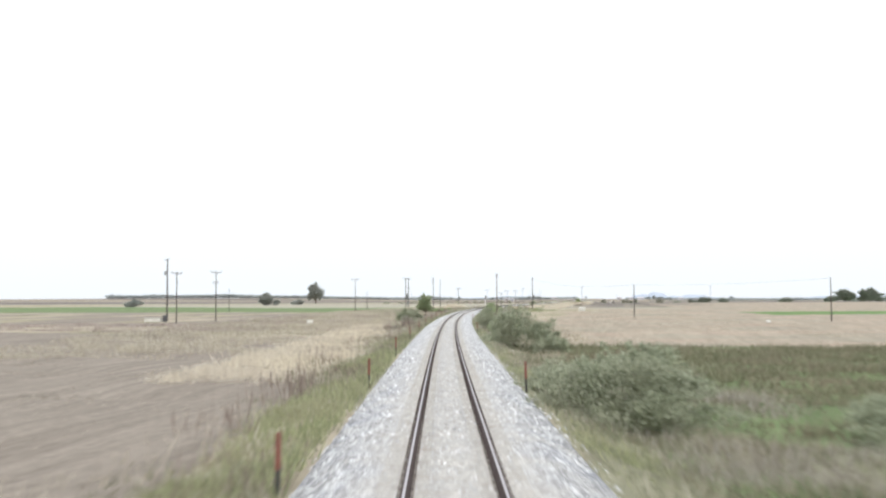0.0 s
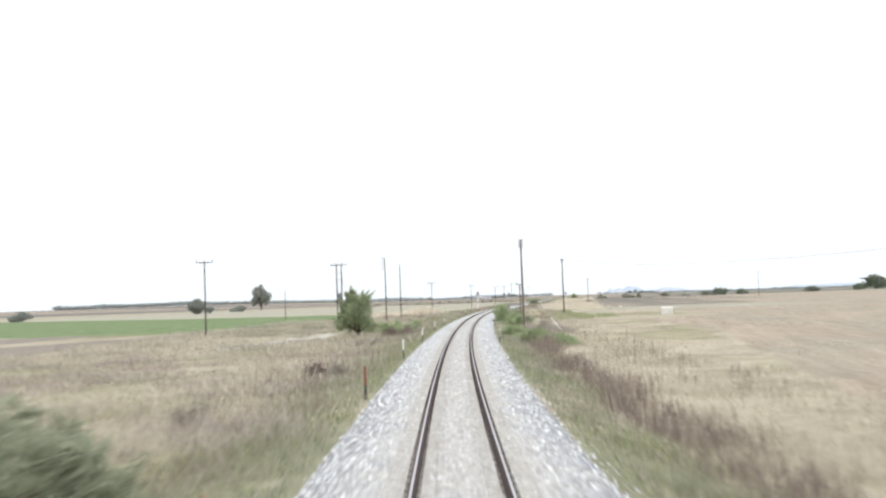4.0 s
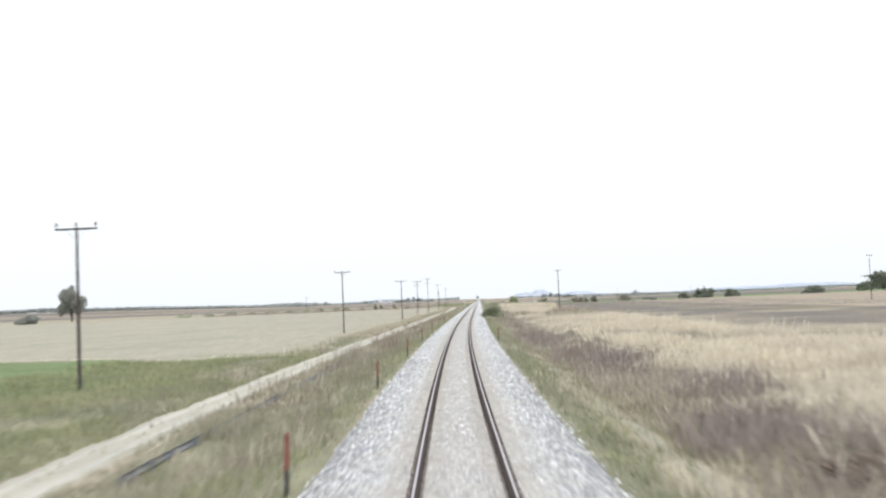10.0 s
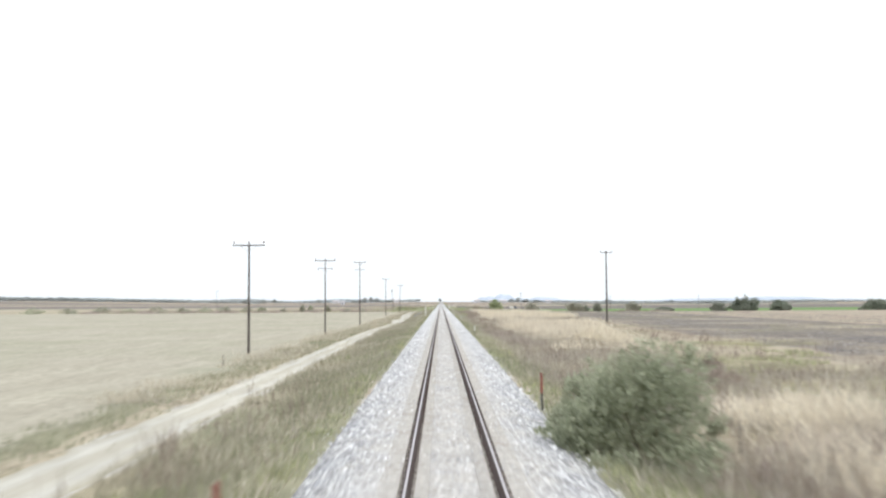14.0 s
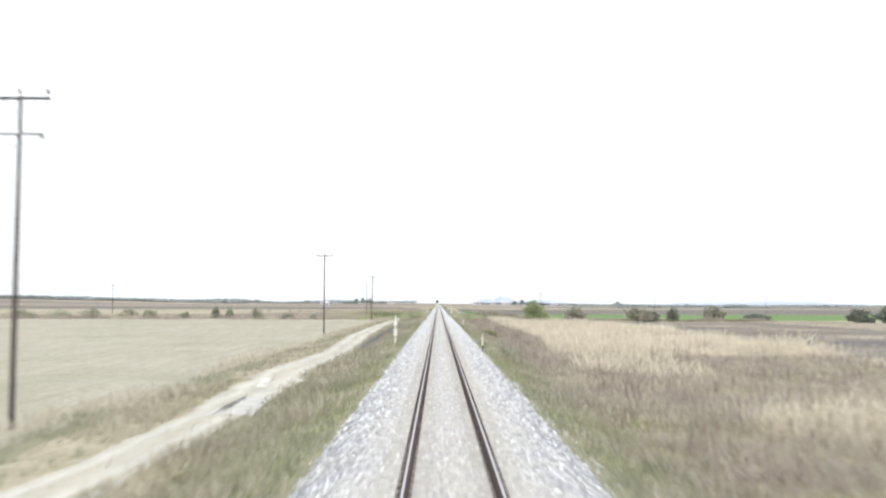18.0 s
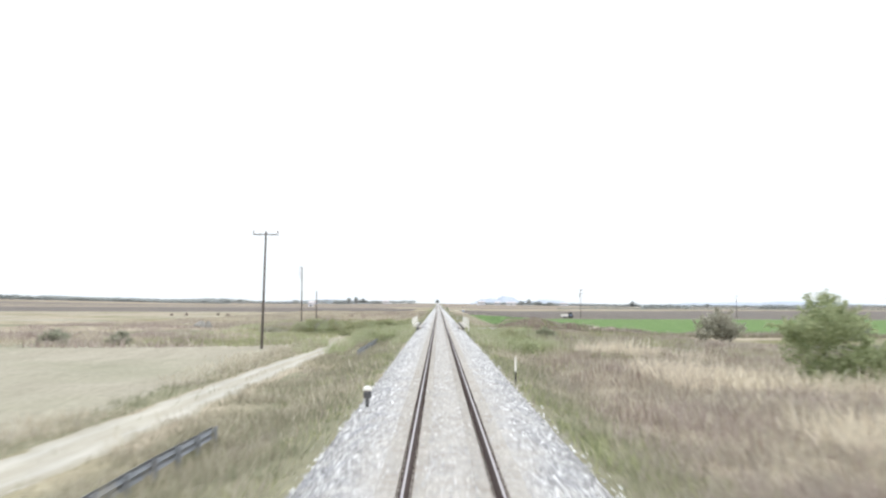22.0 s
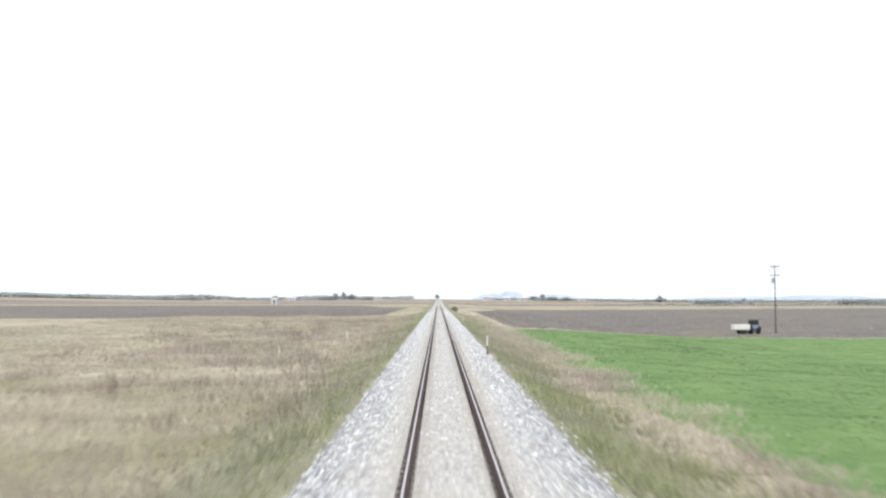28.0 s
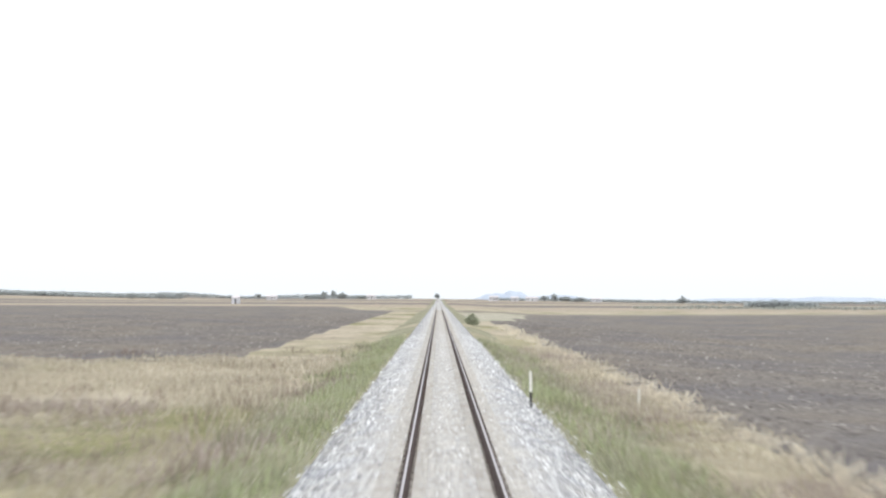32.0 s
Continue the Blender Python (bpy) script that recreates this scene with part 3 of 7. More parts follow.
def build_path():
    k = np.linspace(0, 1, 90)
    py, pl = np.interp(k, np.linspace(0, 1, 6), PATH_Y), np.interp(k, np.linspace(0, 1, 6), PATH_L)
    u = np.array([-1.0, -0.6, 0.0, 0.6, 1.0])
    yy = py[:, None] + u * (0.6 + 0.15 * wave(py, pl, 4, 31))[:, None]
    ll = pl[:, None] + 0.3 * u * np.ones((90, 1))
    zz = ground_z(yy, ll) + np.where(np.abs(u) > 0.9, -0.05, 0.025)
    verts = np.stack([line_x(yy) + ll, yy, zz], -1).reshape(-1, 3)
    q = np.arange(yy.size).reshape(yy.shape)
    me = fast_mesh("footpath", verts, np.stack([q[:-1, :-1], q[1:, :-1], q[1:, 1:], q[:-1, 1:]], -1).ravel(), 4, bpy.data.materials["pale_rutted_sand"])
    at = me.attributes.new("unworn", "FLOAT", "POINT")
    at.data.foreach_set("value", np.tile(np.array([2.0, 1.4, 1.0, 1.4, 2.0], np.float32), 90))
    tagged(new("footpath", me), "thin pale trodden path along the stream", "path", kind="structure")


build_path()


# ---- the track ----
def sweep(name, profile, y0, y1, step, mat, attr=None):
    """Sweep a closed cross-section of (right, up) along the line, tilted by its cant."""
    ys = np.arange(y0, y1 + 0.01, step)
    p = np.array(profile, float)
    h, c = heading(ys)[:, None], cant(ys)[:, None]
    u = p[None, :, 0] * np.cos(c) + p[None, :, 1] * np.sin(c)
    z = p[None, :, 1] * np.cos(c) - p[None, :, 0] * np.sin(c)
    rise = 2.2 * smooth(1700, 2300, ys)[:, None]
    v = np.stack([line_x(ys)[:, None] + u * np.cos(h), ys[:, None] - u * np.sin(h), z + rise], -1)
    nr, nc = len(ys), len(p)
    i = np.arange(nr * nc).reshape(nr, nc)
    j = np.roll(i, -1, axis=1)
    loops = np.stack([i[:-1], i[1:], j[1:], j[:-1]], -1).ravel()
    me = fast_mesh(name, v.reshape(-1, 3), loops, 4, mat)
    if attr:
        a = me.attributes.new(attr[0], "FLOAT", "POINT")
        a.data.foreach_set("value", np.tile(np.array(attr[1], np.float32), nr))
    return new(name, me)


BED = [(-3.05, -0.95), (-3.02, -0.62), (-2.5, -0.43), (-2.05, -0.23), (-1.75, -0.185), (-1.3, -0.18), (-0.97, -0.19), (-0.89, -0.2), (-0.7, -0.2), (-0.62, -0.19), (-0.3, -0.19), (0.3, -0.19),
       (0.62, -0.19), (0.7, -0.2), (0.89, -0.2), (0.97, -0.19), (1.3, -0.18), (1.75, -0.185), (2.05, -0.23), (2.5, -0.43), (3.02, -0.62), (3.05, -0.95)]
bed = sweep("track_bed", BED, -60, 2300, 2.0, BALLAST, ("dust_rust_shade", (0, 0, 0, 0.15, 0.5, 0.9, 1.0, 2.2, 2.2, 1.0, 0.75, 0.75, 1.0, 2.2, 2.2, 1.0, 0.9, 0.5, 0.15, 0, 0, 0)))
tagged(bed, "bed of pale grey crushed granite ballast", "ballast", kind="structure")

HALF = 0.792   # from the line's middle to a rail's
RAIL = [(-0.08, -0.18), (-0.08, -0.155), (-0.02, -0.14), (-0.012, -0.05), (-0.036, -0.035), (-0.036, -0.004), (-0.028, -0.001), (0.028, -0.001), (0.036, -0.004),
        (0.036, -0.035), (0.012, -0.05), (0.02, -0.14), (0.08, -0.155), (0.08, -0.18)]
track = thing("railway_track", Vector((0, 0, 0)), "single railway line with rusty rails on concrete sleepers in ballast", "railway track")
for side in (-1, 1):
    rail = sweep("rail", [(x + side * HALF, z) for x, z in RAIL], -60, 2300, 2.0, RUST)
    rail.parent = track
    rail["label"] = "rust-brown steel rail with a polished running surface"
    top = sweep("running_surface", [(x + side * HALF, z) for x, z in ((-0.024, -0.003), (-0.018, 0.002), (0.018, 0.002), (0.024, -0.003))], -60, 2300, 2.0, HEAD)
    top.parent = rail
    top["label"] = "bright worn rail head"


def sleeper_shape():
    bm = bmesh.new()
    for side in (-1, 1):
        box(0.86, 0.26, 0.2, side * 0.86, 0, -0.365, bm)
    box(0.95, 0.2, 0.2, 0, 0, -0.385, bm)
    bmesh.ops.translate(bm, vec=(0, 0, 0.0), verts=bm.verts)
    return bm


def clip_shape():
    bm = bmesh.new()
    for side in (-1, 1):
        for e in (-0.105, 0.105):
            box(0.06, 0.1, 0.06, side * HALF + e, 0, -0.172, bm)
    return bm


def build_sleepers():
    def arrays(bm, name, mat):
        me = bpy.data.meshes.new(name)
        bm.to_mesh(me)
        bm.free()
        me.materials.append(mat)
        return me, np.array([v.co[:] for v in me.vertices]), np.array([list(p.vertices) for p in me.polygons])

    me, co, quads = arrays(sleeper_shape(), "sleeper", PALE)
    _, clip_co, clip_quads = arrays(clip_shape(), "rail_clip", RUST)
    rest, clips = ([], []), ([], [])
    for y in np.arange(-10, 1420, 0.6):
        h, c = float(heading(y)), float(cant(y))
        m = Matrix.Translation((float(line_x(y)), y, 0)) @ Matrix.Rotation(-h, 4, "Z") @ Matrix.Rotation(c, 4, "Y")
        mm = np.array(m)
        clips[1].append(clip_quads + len(clips[0]) * len(clip_co))
        clips[0].append(clip_co @ mm[:3, :3].T + mm[:3, 3])
        if 968 < y < 1148:
            ob = new("sleeper", me)
            ob.parent, ob.matrix_basis = track, m
        else:
            rest[1].append(quads + len(rest[0]) * len(co))
            rest[0].append(co @ mm[:3, :3].T + mm[:3, 3])
    for name, (v, f), mat, label in (("sleeper_rest", rest, PALE, "pale concrete sleepers half buried in ballast"), ("rail_fastening", clips, RUST, "rusty clips that hold the rails down")):
        ob = new(name, fast_mesh(name, np.concatenate(v), np.concatenate(f).ravel(), 4, mat))
        ob.parent = track
        tagged(ob, label, kind="stuff")


build_sleepers()


def stones(name, y0, y1, count, seed):
    """Loose ballast stones: small crooked octahedra on the bed's surface."""
    r = np.random.RandomState(seed)
    y = r.uniform(y0, y1, count)
    u = r.uniform(0, 1, count)
    l = np.where(u < 0.6, np.sign(r.uniform(-1, 1, count)) * r.uniform(1.6, 3.3, count), r.uniform(-1.6, 1.6, count))
    keep = np.abs(np.abs(l) - HALF) > 0.12
    y, l = y[keep], l[keep]
    a = np.abs(l)
    z = np.interp(a, (0, 1.75, 2.05, 2.5, 3.02, 3.4), (-0.185, -0.185, -0.23, -0.43, -0.6, -0.6))
    z = z - l * np.sin(cant(y))
    n = len(y)
    s = r.uniform(0.024, 0.052, n) * np.where(a > 1.6, 1.1, 0.8)
    base = np.array([(1, 0, 0), (-1, 0, 0), (0, 1, 0), (0, -1, 0), (0, 0, 1)], float)
    v = base[None] * (s[:, None, None] * r.uniform(0.6, 1.3, (n, 5, 1)))
    ang = r.uniform(0, 6.28, n)
    ca, sa = np.cos(ang)[:, None], np.sin(ang)[:, None]
    vx, vy = v[..., 0] * ca - v[..., 1] * sa, v[..., 0] * sa + v[..., 1] * ca
    v = np.stack([vx + (line_x(y) + l)[:, None], vy + y[:, None], v[..., 2] + (z + s * 0.3)[:, None]], -1)
    tris = np.array([(0, 2, 4), (2, 1, 4), (1, 3, 4), (3, 0, 4)])
    loops = (tris[None] + 5 * np.arange(n)[:, None, None]).ravel()
    ob = new(name, fast_mesh(name, v.reshape(-1, 3), loops, 3, STONE))
    tagged(ob, "loose grey ballast stones on the track bed", "stones", kind="stuff")


STONE = leafy("loose_granite_stone", ((0.0, (0.2, 0.2, 0.21)), (0.5, (0.42, 0.42, 0.428)), (1.0, (0.8, 0.8, 0.81))), 0.9, 0.5, (0.44, 0.43, 0.415), 0.0)
stones("ballast_stones", 5, 1260, 140000, 11)

# ---- grass and weeds ----
def blades(name, mat, label, y0, y1, l0, l1, count, height, width, seed, lean=0.35, where=None, clump=0.0, category="grass", per=28, plume=False):
    """Blades of grass as thin leaning slivers, scattered or in tufts; plume: seed heads, widest near the top."""
    r = np.random.RandomState(seed)
    y = r.uniform(y0, y1, count)
    l = r.uniform(l0, l1, count)
    own = np.ones(count)
    if clump:
        k = max(8, int(count / per))
        cy, cx, ch = r.uniform(y0, y1, k), r.uniform(l0, l1, k), r.uniform(0.55, 1.3, k)
        pick = r.randint(0, k, count)
        tuft = r.uniform(0, 1, count) < 0.85
        y = np.where(tuft, cy[pick] + r.normal(0, clump, count), y)
        l = np.where(tuft, cx[pick] + r.normal(0, clump, count), l)
        own = np.where(tuft, ch[pick], 0.6)
    keep = np.abs(l) > 2.95 + 0.35 * r.uniform(0, 1, count)
    off = np.abs(l - road_l(y))
    keep &= (off > road_w(y) * r.uniform(0.85, 1.3, count)) | ((off < 0.3) & (r.uniform(0, 1, count) < 0.06) & (height < 0.62)) | (l > 0) | (y > 950) | (y < 240)
    keep &= ~((np.abs(l) < 4.4) & (y > 931) & (y < 965))
    keep &= ~((l > 4.4) & (l < 5.7) & (y > 285) & (y < 440) & (r.uniform(0, 1, count) < 0.7))
    keep &= ~((np.abs(l - 3.5 - 0.1 * (279 - y)) < 0.7) & (y > 246) & (y < 283) & (r.uniform(0, 1, count) < 0.8))
    keep &= ~((((y - 346) / 5.5) ** 2 + ((l - 8.9) / 3.3) ** 2 < 1) & (r.uniform(0, 1, count) < 0.6))
    keep &= ~((((y - 328.5) / 4.5) ** 2 + ((l - 9.7) / 3) ** 2 < 1) & (r.uniform(0, 1, count) < 0.7))
    keep &= ~((l < -6.2) & (l > -13) & (y < 44) & (r.uniform(0, 1, count) < 0.85))
    keep &= ~((np.abs(l + 12.2) < 3.0) & (y > 906) & (y < 925) & (r.uniform(0, 1, count) < 0.8))
    keep &= path_off(y, l) > 1.0
    keep &= ~((l - road_l(y) > 0) & (l - road_l(y) < 2.3) & (y > 272) & (y < 350) & (height > 0.3) & (r.uniform(0, 1, count) < 0.75))
    keep &= ~((l < -11) & (l > -34) & (y > 921) & (y < 957) & (height > 0.5) & (r.uniform(0, 1, count) < 0.7))
    keep &= ~((l > -8.2) & (l < -4.2) & (y > 880) & (y < 907) & ((height > 0.7) | (height > 0.45) & (r.uniform(0, 1, count) < 0.7)))
    keep &= ~((np.abs(l + 21.7) < 2.2) & (y > 309) & (y < 316))
    if where is not None:
        keep &= where(y, l)
    y, l, own = y[keep], l[keep], own[keep]
    n = len(y)
    tall = height * (0.8 + 0.3 * wave(y, l, 13, seed + 50)) * r.uniform(0.5, 1.2, n) * own
    tall = np.maximum(tall, 0.08)
    z = ground_z(y, l) - 0.03
    for my, ml, mh, mw, md in ((346, 8.9, 0.8, 6.5, 11), (328.5, 9.7, 0.95, 6.0, 9), (981, 16.8, 1.95, 12, 9), (985, 24.5, 1.5, 9, 6), (980, 11.6, 0.95, 5.5, 4)):
        z = z + 0.9 * mh * np.clip(1 - (2 * (l - ml) / mw) ** 2, 0, 1) ** 0.75 * np.clip(1 - (2 * (y - my) / md) ** 2, 0, 1) ** 0.75
    x = line_x(y) + l
    a = r.uniform(0, 6.28, n)
    w = width * r.uniform(0.6, 1.4, n)
    lx, ly = r.normal(0, lean, n) * tall, r.normal(0, lean, n) * tall
    if plume:
        f = r.uniform(0.55, 0.8, n)
        mx, my, mz = x + lx * f, y + ly * f, z + tall * f
        v = np.stack([np.stack([x, y, z], -1), np.stack([mx + np.cos(a) * 1.8 * w, my + np.sin(a) * 1.8 * w, mz], -1), np.stack([x + lx, y + ly, z + tall], -1)], 1).reshape(-1, 3)
    else:
        v = np.stack([np.stack([x - np.cos(a) * w, y - np.sin(a) * w, z], -1), np.stack([x + np.cos(a) * w, y + np.sin(a) * w, z], -1),
                      np.stack([x + lx, y + ly, z + tall], -1)], 1).reshape(-1, 3)
    me = fast_mesh(name, v, np.arange(3 * n), 3, mat)
    tagged(new(name, me), label, category, kind="stuff")


def patchy(size, seed, level):
    return lambda y, l: wave(y, l, size, seed) > level


YELLOWWEED = leafy("yellow_green_weeds", ((0.0, (0.267, 0.311, 0.137)), (0.55, (0.401, 0.446, 0.217)), (1.0, (0.523, 0.535, 0.342))), 0.8, 0.35, (0.427, 0.405, 0.285), 0.4)
BANK = leafy("brown_olive_bank_weeds", ((0.0, (0.224, 0.198, 0.134)), (0.5, (0.33, 0.299, 0.207)), (1.0, (0.448, 0.412, 0.297))), 0.9, 0.22, (0.302, 0.299, 0.185), 0.35)
# verges beside the ballast, both sides
for side, s in ((-1, 31), (1, 41)):
    lo, hi = sorted((side * 2.9, side * 7.0))
    blades("verge_grass", VERGE, "short half-green grass along the ballast edge", 5, 1260, lo, hi, 85000, 0.32, 0.022, s)
    blades("verge_tufts", VERGE, "tufts of half-green grass along the ballast edge", 5, 1260, lo, hi, 40000, 0.55, 0.022, s + 1, clump=0.3, per=22)
    blades("green_weeds", LUSH, "patches of green weeds on the verge", 5, 1260, lo, hi, 40000, 0.45, 0.028, s + 2, where=patchy(24, 61 + side, 0.2), clump=0.5, category="weeds")
    lo, hi = sorted((side * 3.6, side * 9.0))
    blades("dun_weeds", DUNWEED, "withered brown weed tufts on the railway bank", 5, 1260, lo, hi, 72000, 0.6, 0.016, s + 3, clump=0.45, per=40, where=patchy(16, 71 + side, -0.35), category="weeds")
    blades("dry_grass", STRAW, "tufts of dry straw-coloured grass beside the railway", 5, 1260, lo, hi, 70000, 0.6, 0.016, s + 4, clump=0.6, per=40, where=patchy(20, 81 + side, -0.2), plume=True)
# dark standing stalks
blades("dead_stalks", STALK, "dark dead weed stalks standing on the bank", 5, 560, -9, -3.6, 6000, 1.2, 0.016, 55, lean=0.12, clump=0.35, per=14, category="weeds", plume=True)
blades("dead_stalks", STALK, "dark dead weed stalks standing on the bank", 90, 900, 5.5, 14, 9000, 1.2, 0.016, 56, lean=0.12, clump=0.4, per=14, category="weeds", plume=True)
# left strip between the lane and the fields
blades("dry_grass", STRAW, "tall dry straw-coloured grass between lane and field", 200, 915, -16, -9.8, 60000, 0.62, 0.024, 57, clump=0.6, plume=True, where=lambda y, l: wave(y, l, 22, 91) > np.where((y > 356) & (y < 446), 0.55, -0.45))
blades("field_grass", VERGE, "patchy olive grass along the farm lane", 240, 915, -14.5, -9.6, 46000, 0.42, 0.024, 58)
blades("dun_weeds", DUNWEED, "withered brown weeds along the farm lane", 240, 915, -14.5, -9.8, 24000, 0.55, 0.026, 59, clump=0.5, category="weeds", where=patchy(18, 92, 0.0))
# rough field left of the curve
blades("dun_weeds", DUNWEED, "withered brown weeds in the rough field", 95, 330, -42, -8, 62000, 0.6, 0.032, 60, clump=0.8, category="weeds", where=patchy(30, 93, -0.3))
blades("dry_grass", STRAW, "tall dry straw-coloured grass in the rough field", 60, 345, -40, -8, 76000, 0.7, 0.03, 61, clump=0.9, plume=True, where=patchy(34, 94, -0.2))
blades("dry_grass", REED, "pale dry grass ridge beside the ploughed field", 42, 135, -14, -6.2, 40000, 0.55, 0.024, 62, clump=0.7, plume=True)
blades("field_grass", VERGE, "short grass in the rough field", 100, 345, -42, -8, 26000, 0.3, 0.03, 63)
# weedy ground left of the lane
blades("green_weeds", LUSH, "fresh green weeds below the sandy mound", 303, 342, 6.4, 19, 32000, 0.45, 0.024, 431, clump=0.7, category="weeds", where=patchy(11, 432, -0.3))
blades("field_grass", VERGE, "half-green rough grass beyond the farm lane", 356, 446, -27, -11.6, 32000, 0.4, 0.03, 161, clump=0.7)
blades("green_weeds", LUSH, "green weeds beyond the farm lane", 362, 446, -30, -11.6, 70000, 0.46, 0.034, 162, clump=0.7, category="weeds", where=patchy(15, 163, -0.6))
blades("reed_grass", REED, "line of pale straw along the end of the meadow", 440, 466, -80, -13, 16000, 0.35, 0.04, 166, plume=True, where=lambda y, l: np.abs(np.interp(-l, (14, 50, 90), (444, 459, 478)) - y) < 0.8)
blades("reed_grass", REED, "tall pale straw clumps in front of the meadow", 350, 386, -31, -13.5, 26000, 1.15, 0.03, 164, clump=1.0, plume=True)
blades("dun_weeds", DUNWEED, "brown weeds in front of the meadow", 300, 375, -24, -12, 8000, 0.6, 0.03, 165, clump=0.7, category="weeds")
blades("green_weeds", FALLOW, "dark olive weeds along the ballast edge", 5, 170, -8, -3.2, 20000, 0.5, 0.026, 261, clump=0.6, category="weeds", where=patchy(22, 262, -0.4))
blades("dun_weeds", DUNWEED, "sparse withered weeds on the bare field", 5, 118, -45, -11, 12000, 0.16, 0.03, 263, clump=1.2, per=120, category="weeds", where=patchy(26, 264, -0.2))
blades("dun_weeds", DUNWEED, "brown weeds on the bare earth bank", 248, 272, 6.8, 12, 7000, 0.6, 0.03, 421, clump=0.5, category="weeds")
# right of the curve
blades("dry_grass", STRAW, "dry grass on the old earth bank", 90, 400, 6, 16, 52000, 0.5, 0.024, 64, clump=0.6, plume=True, where=patchy(20, 95, -0.3))
blades("dry_grass", STRAW, "sparse dry grass on the bare field", 90, 390, 14, 55, 30000, 0.3, 0.035, 65, clump=1.2, where=patchy(40, 96, -0.1))
blades("dry_grass", STRAW, "pale dry grass on the bank", 335, 520, 6.0, 16, 30000, 0.6, 0.026, 266, clump=0.8, plume=True, where=patchy(17, 267, 0.0))
blades("dun_weeds", DUNWEED, "dense withered brown weeds on the bank", 360, 640, 6.0, 13.5, 52000, 0.8, 0.022, 66, clump=0.6, category="weeds")
blades("reed_grass", REED, "dense tall pale straw grass on the field edge", 385, 555, 9.8, 27, 120000, 1.1, 0.027, 67, clump=1.0, plume=True, where=lambda y, l: wave(y, l, 26, 411) > np.interp(y, (385, 510, 535, 555), (-0.6, -0.6, 0.3, 0.8)))
blades("dun_weeds", DUNWEED, "mauve-brown weeds in the tall grass", 390, 575, 9, 29, 46000, 0.85, 0.03, 412, clump=0.9, category="weeds", where=lambda y, l: wave(y, l, 26, 411) < np.interp(y, (390, 510, 535), (-0.2, -0.2, 1.2)))
blades("green_weeds", FALLOW, "dark green weeds in a fallow field", 2, 88, 5.5, 70, 84000, 0.55, 0.034, 68, clump=0.7, category="weeds")
blades("green_weeds", LUSH, "green weeds below the bank", 310, 350, 15, 24, 9000, 0.4, 0.03, 69, clump=0.7, category="weeds", where=patchy(16, 97, 0.1))
# tall pale grass right of the straight
REEDY = (575, 605, 615, 668, 680, 735, 748, 826, 850, 905)
blades("reed_grass", REED, "dense tall pale straw grass on the field edge", 575, 905, 9, 32, 210000, 1.38, 0.027, 70, clump=1.1, plume=True,
       where=lambda y, l: (l > np.interp(y, (575, 740, 765, 905), (9, 9, 11.5, 11.5))) & (l < np.interp(y, (575, 640, 700, 760, 900), (16, 22, 30, 34, 33))) & (wave(y, l, 30, 401) > np.interp(y, REEDY, (0.3, 0.2, -0.9, -0.9, 0.55, 0.55, -0.9, -0.9, 0.3, 0.85))))
blades("dun_weeds", DUNWEED, "mauve-brown weeds among the tall grass", 575, 905, 8.5, 33, 90000, 0.75, 0.03, 402, clump=0.9, category="weeds",
       where=lambda y, l: (l < np.interp(y, (575, 640, 700, 760, 900), (16, 22, 30, 34, 33))) & (wave(y, l, 30, 401) < np.interp(y, REEDY, (0.7, 0.5, -0.6, -0.6, 0.7, 0.7, -0.6, -0.6, 0.25, 0.5))))
blades("dry_grass", STRAW, "pale dry grass among the brown weeds", 575, 905, 8.5, 33, 60000, 0.7, 0.024, 403, clump=0.8, plume=True,
       where=lambda y, l: (l < np.interp(y, (575, 640, 700, 760, 900), (16, 22, 30, 34, 33))) & (wave(y, l, 30, 401) < 0.5))
blades("dun_weeds", DUNWEED, "dense brown weeds in front of the tall grass", 560, 935, 5.5, 12, 40000, 0.75, 0.022, 71, clump=0.6, category="weeds")
blades("dun_weeds", DUNWEED, "withered brown weeds among the tall grass", 780, 935, 10, 34, 60000, 0.8, 0.034, 72, clump=0.8, category="weeds")
# beyond the stream
blades("dry_grass", STRAW, "tussocky dry pasture grass", 975, 1245, -62, -6.5, 110000, 0.42, 0.026, 73, clump=1.0, plume=True, where=patchy(26, 99, -0.3))
blades("dun_weeds", DUNWEED, "withered brown tussocks in the pasture", 975, 1245, -62, -6, 90000, 0.45, 0.024, 74, clump=0.7, where=patchy(18, 100, -0.1), category="weeds")
blades("dun_weeds", DUNWEED, "drifts of taller brown weeds in the pasture", 985, 1240, -60, -5.5, 70000, 0.75, 0.03, 271, clump=1.6, per=260, where=patchy(34, 272, -0.1), category="weeds")
blades("reed_grass", STRAW, "drifts of pale tall grass in the pasture", 985, 1240, -60, -6.5, 50000, 0.75, 0.026, 273, clump=1.6, per=240, plume=True, where=patchy(40, 274, 0.0))
blades("dead_stalks", STALK, "dark dead stalks in the pasture", 985, 1250, -30, -4.6, 9000, 0.8, 0.02, 275, lean=0.2, clump=0.5, per=30, category="weeds", plume=True)
blades("field_grass", VERGE, "short grass in the pasture", 975, 1245, -50, -6, 36000, 0.25, 0.03, 75)
blades("dry_grass", STRAW, "dry grass strip between railway and fields", 985, 1260, 7.2, 10.5, 17000, 0.55, 0.024, 76, clump=0.6, plume=True)
blades("green_weeds", LUSH, "lush green weeds by the stream", 905, 1010, -30, -4.6, 46000, 0.75, 0.034, 77, clump=0.7, category="weeds", where=lambda y, l: wave(y, l, 14, 177) > np.where(y > 965, 0.25, -0.7))
blades("tall_weeds", YELLOWWEED, "soft yellow-green weeds around the stream", 905, 1015, -34, -4.6, 46000, 0.5, 0.034, 178, clump=0.8, category="weeds")
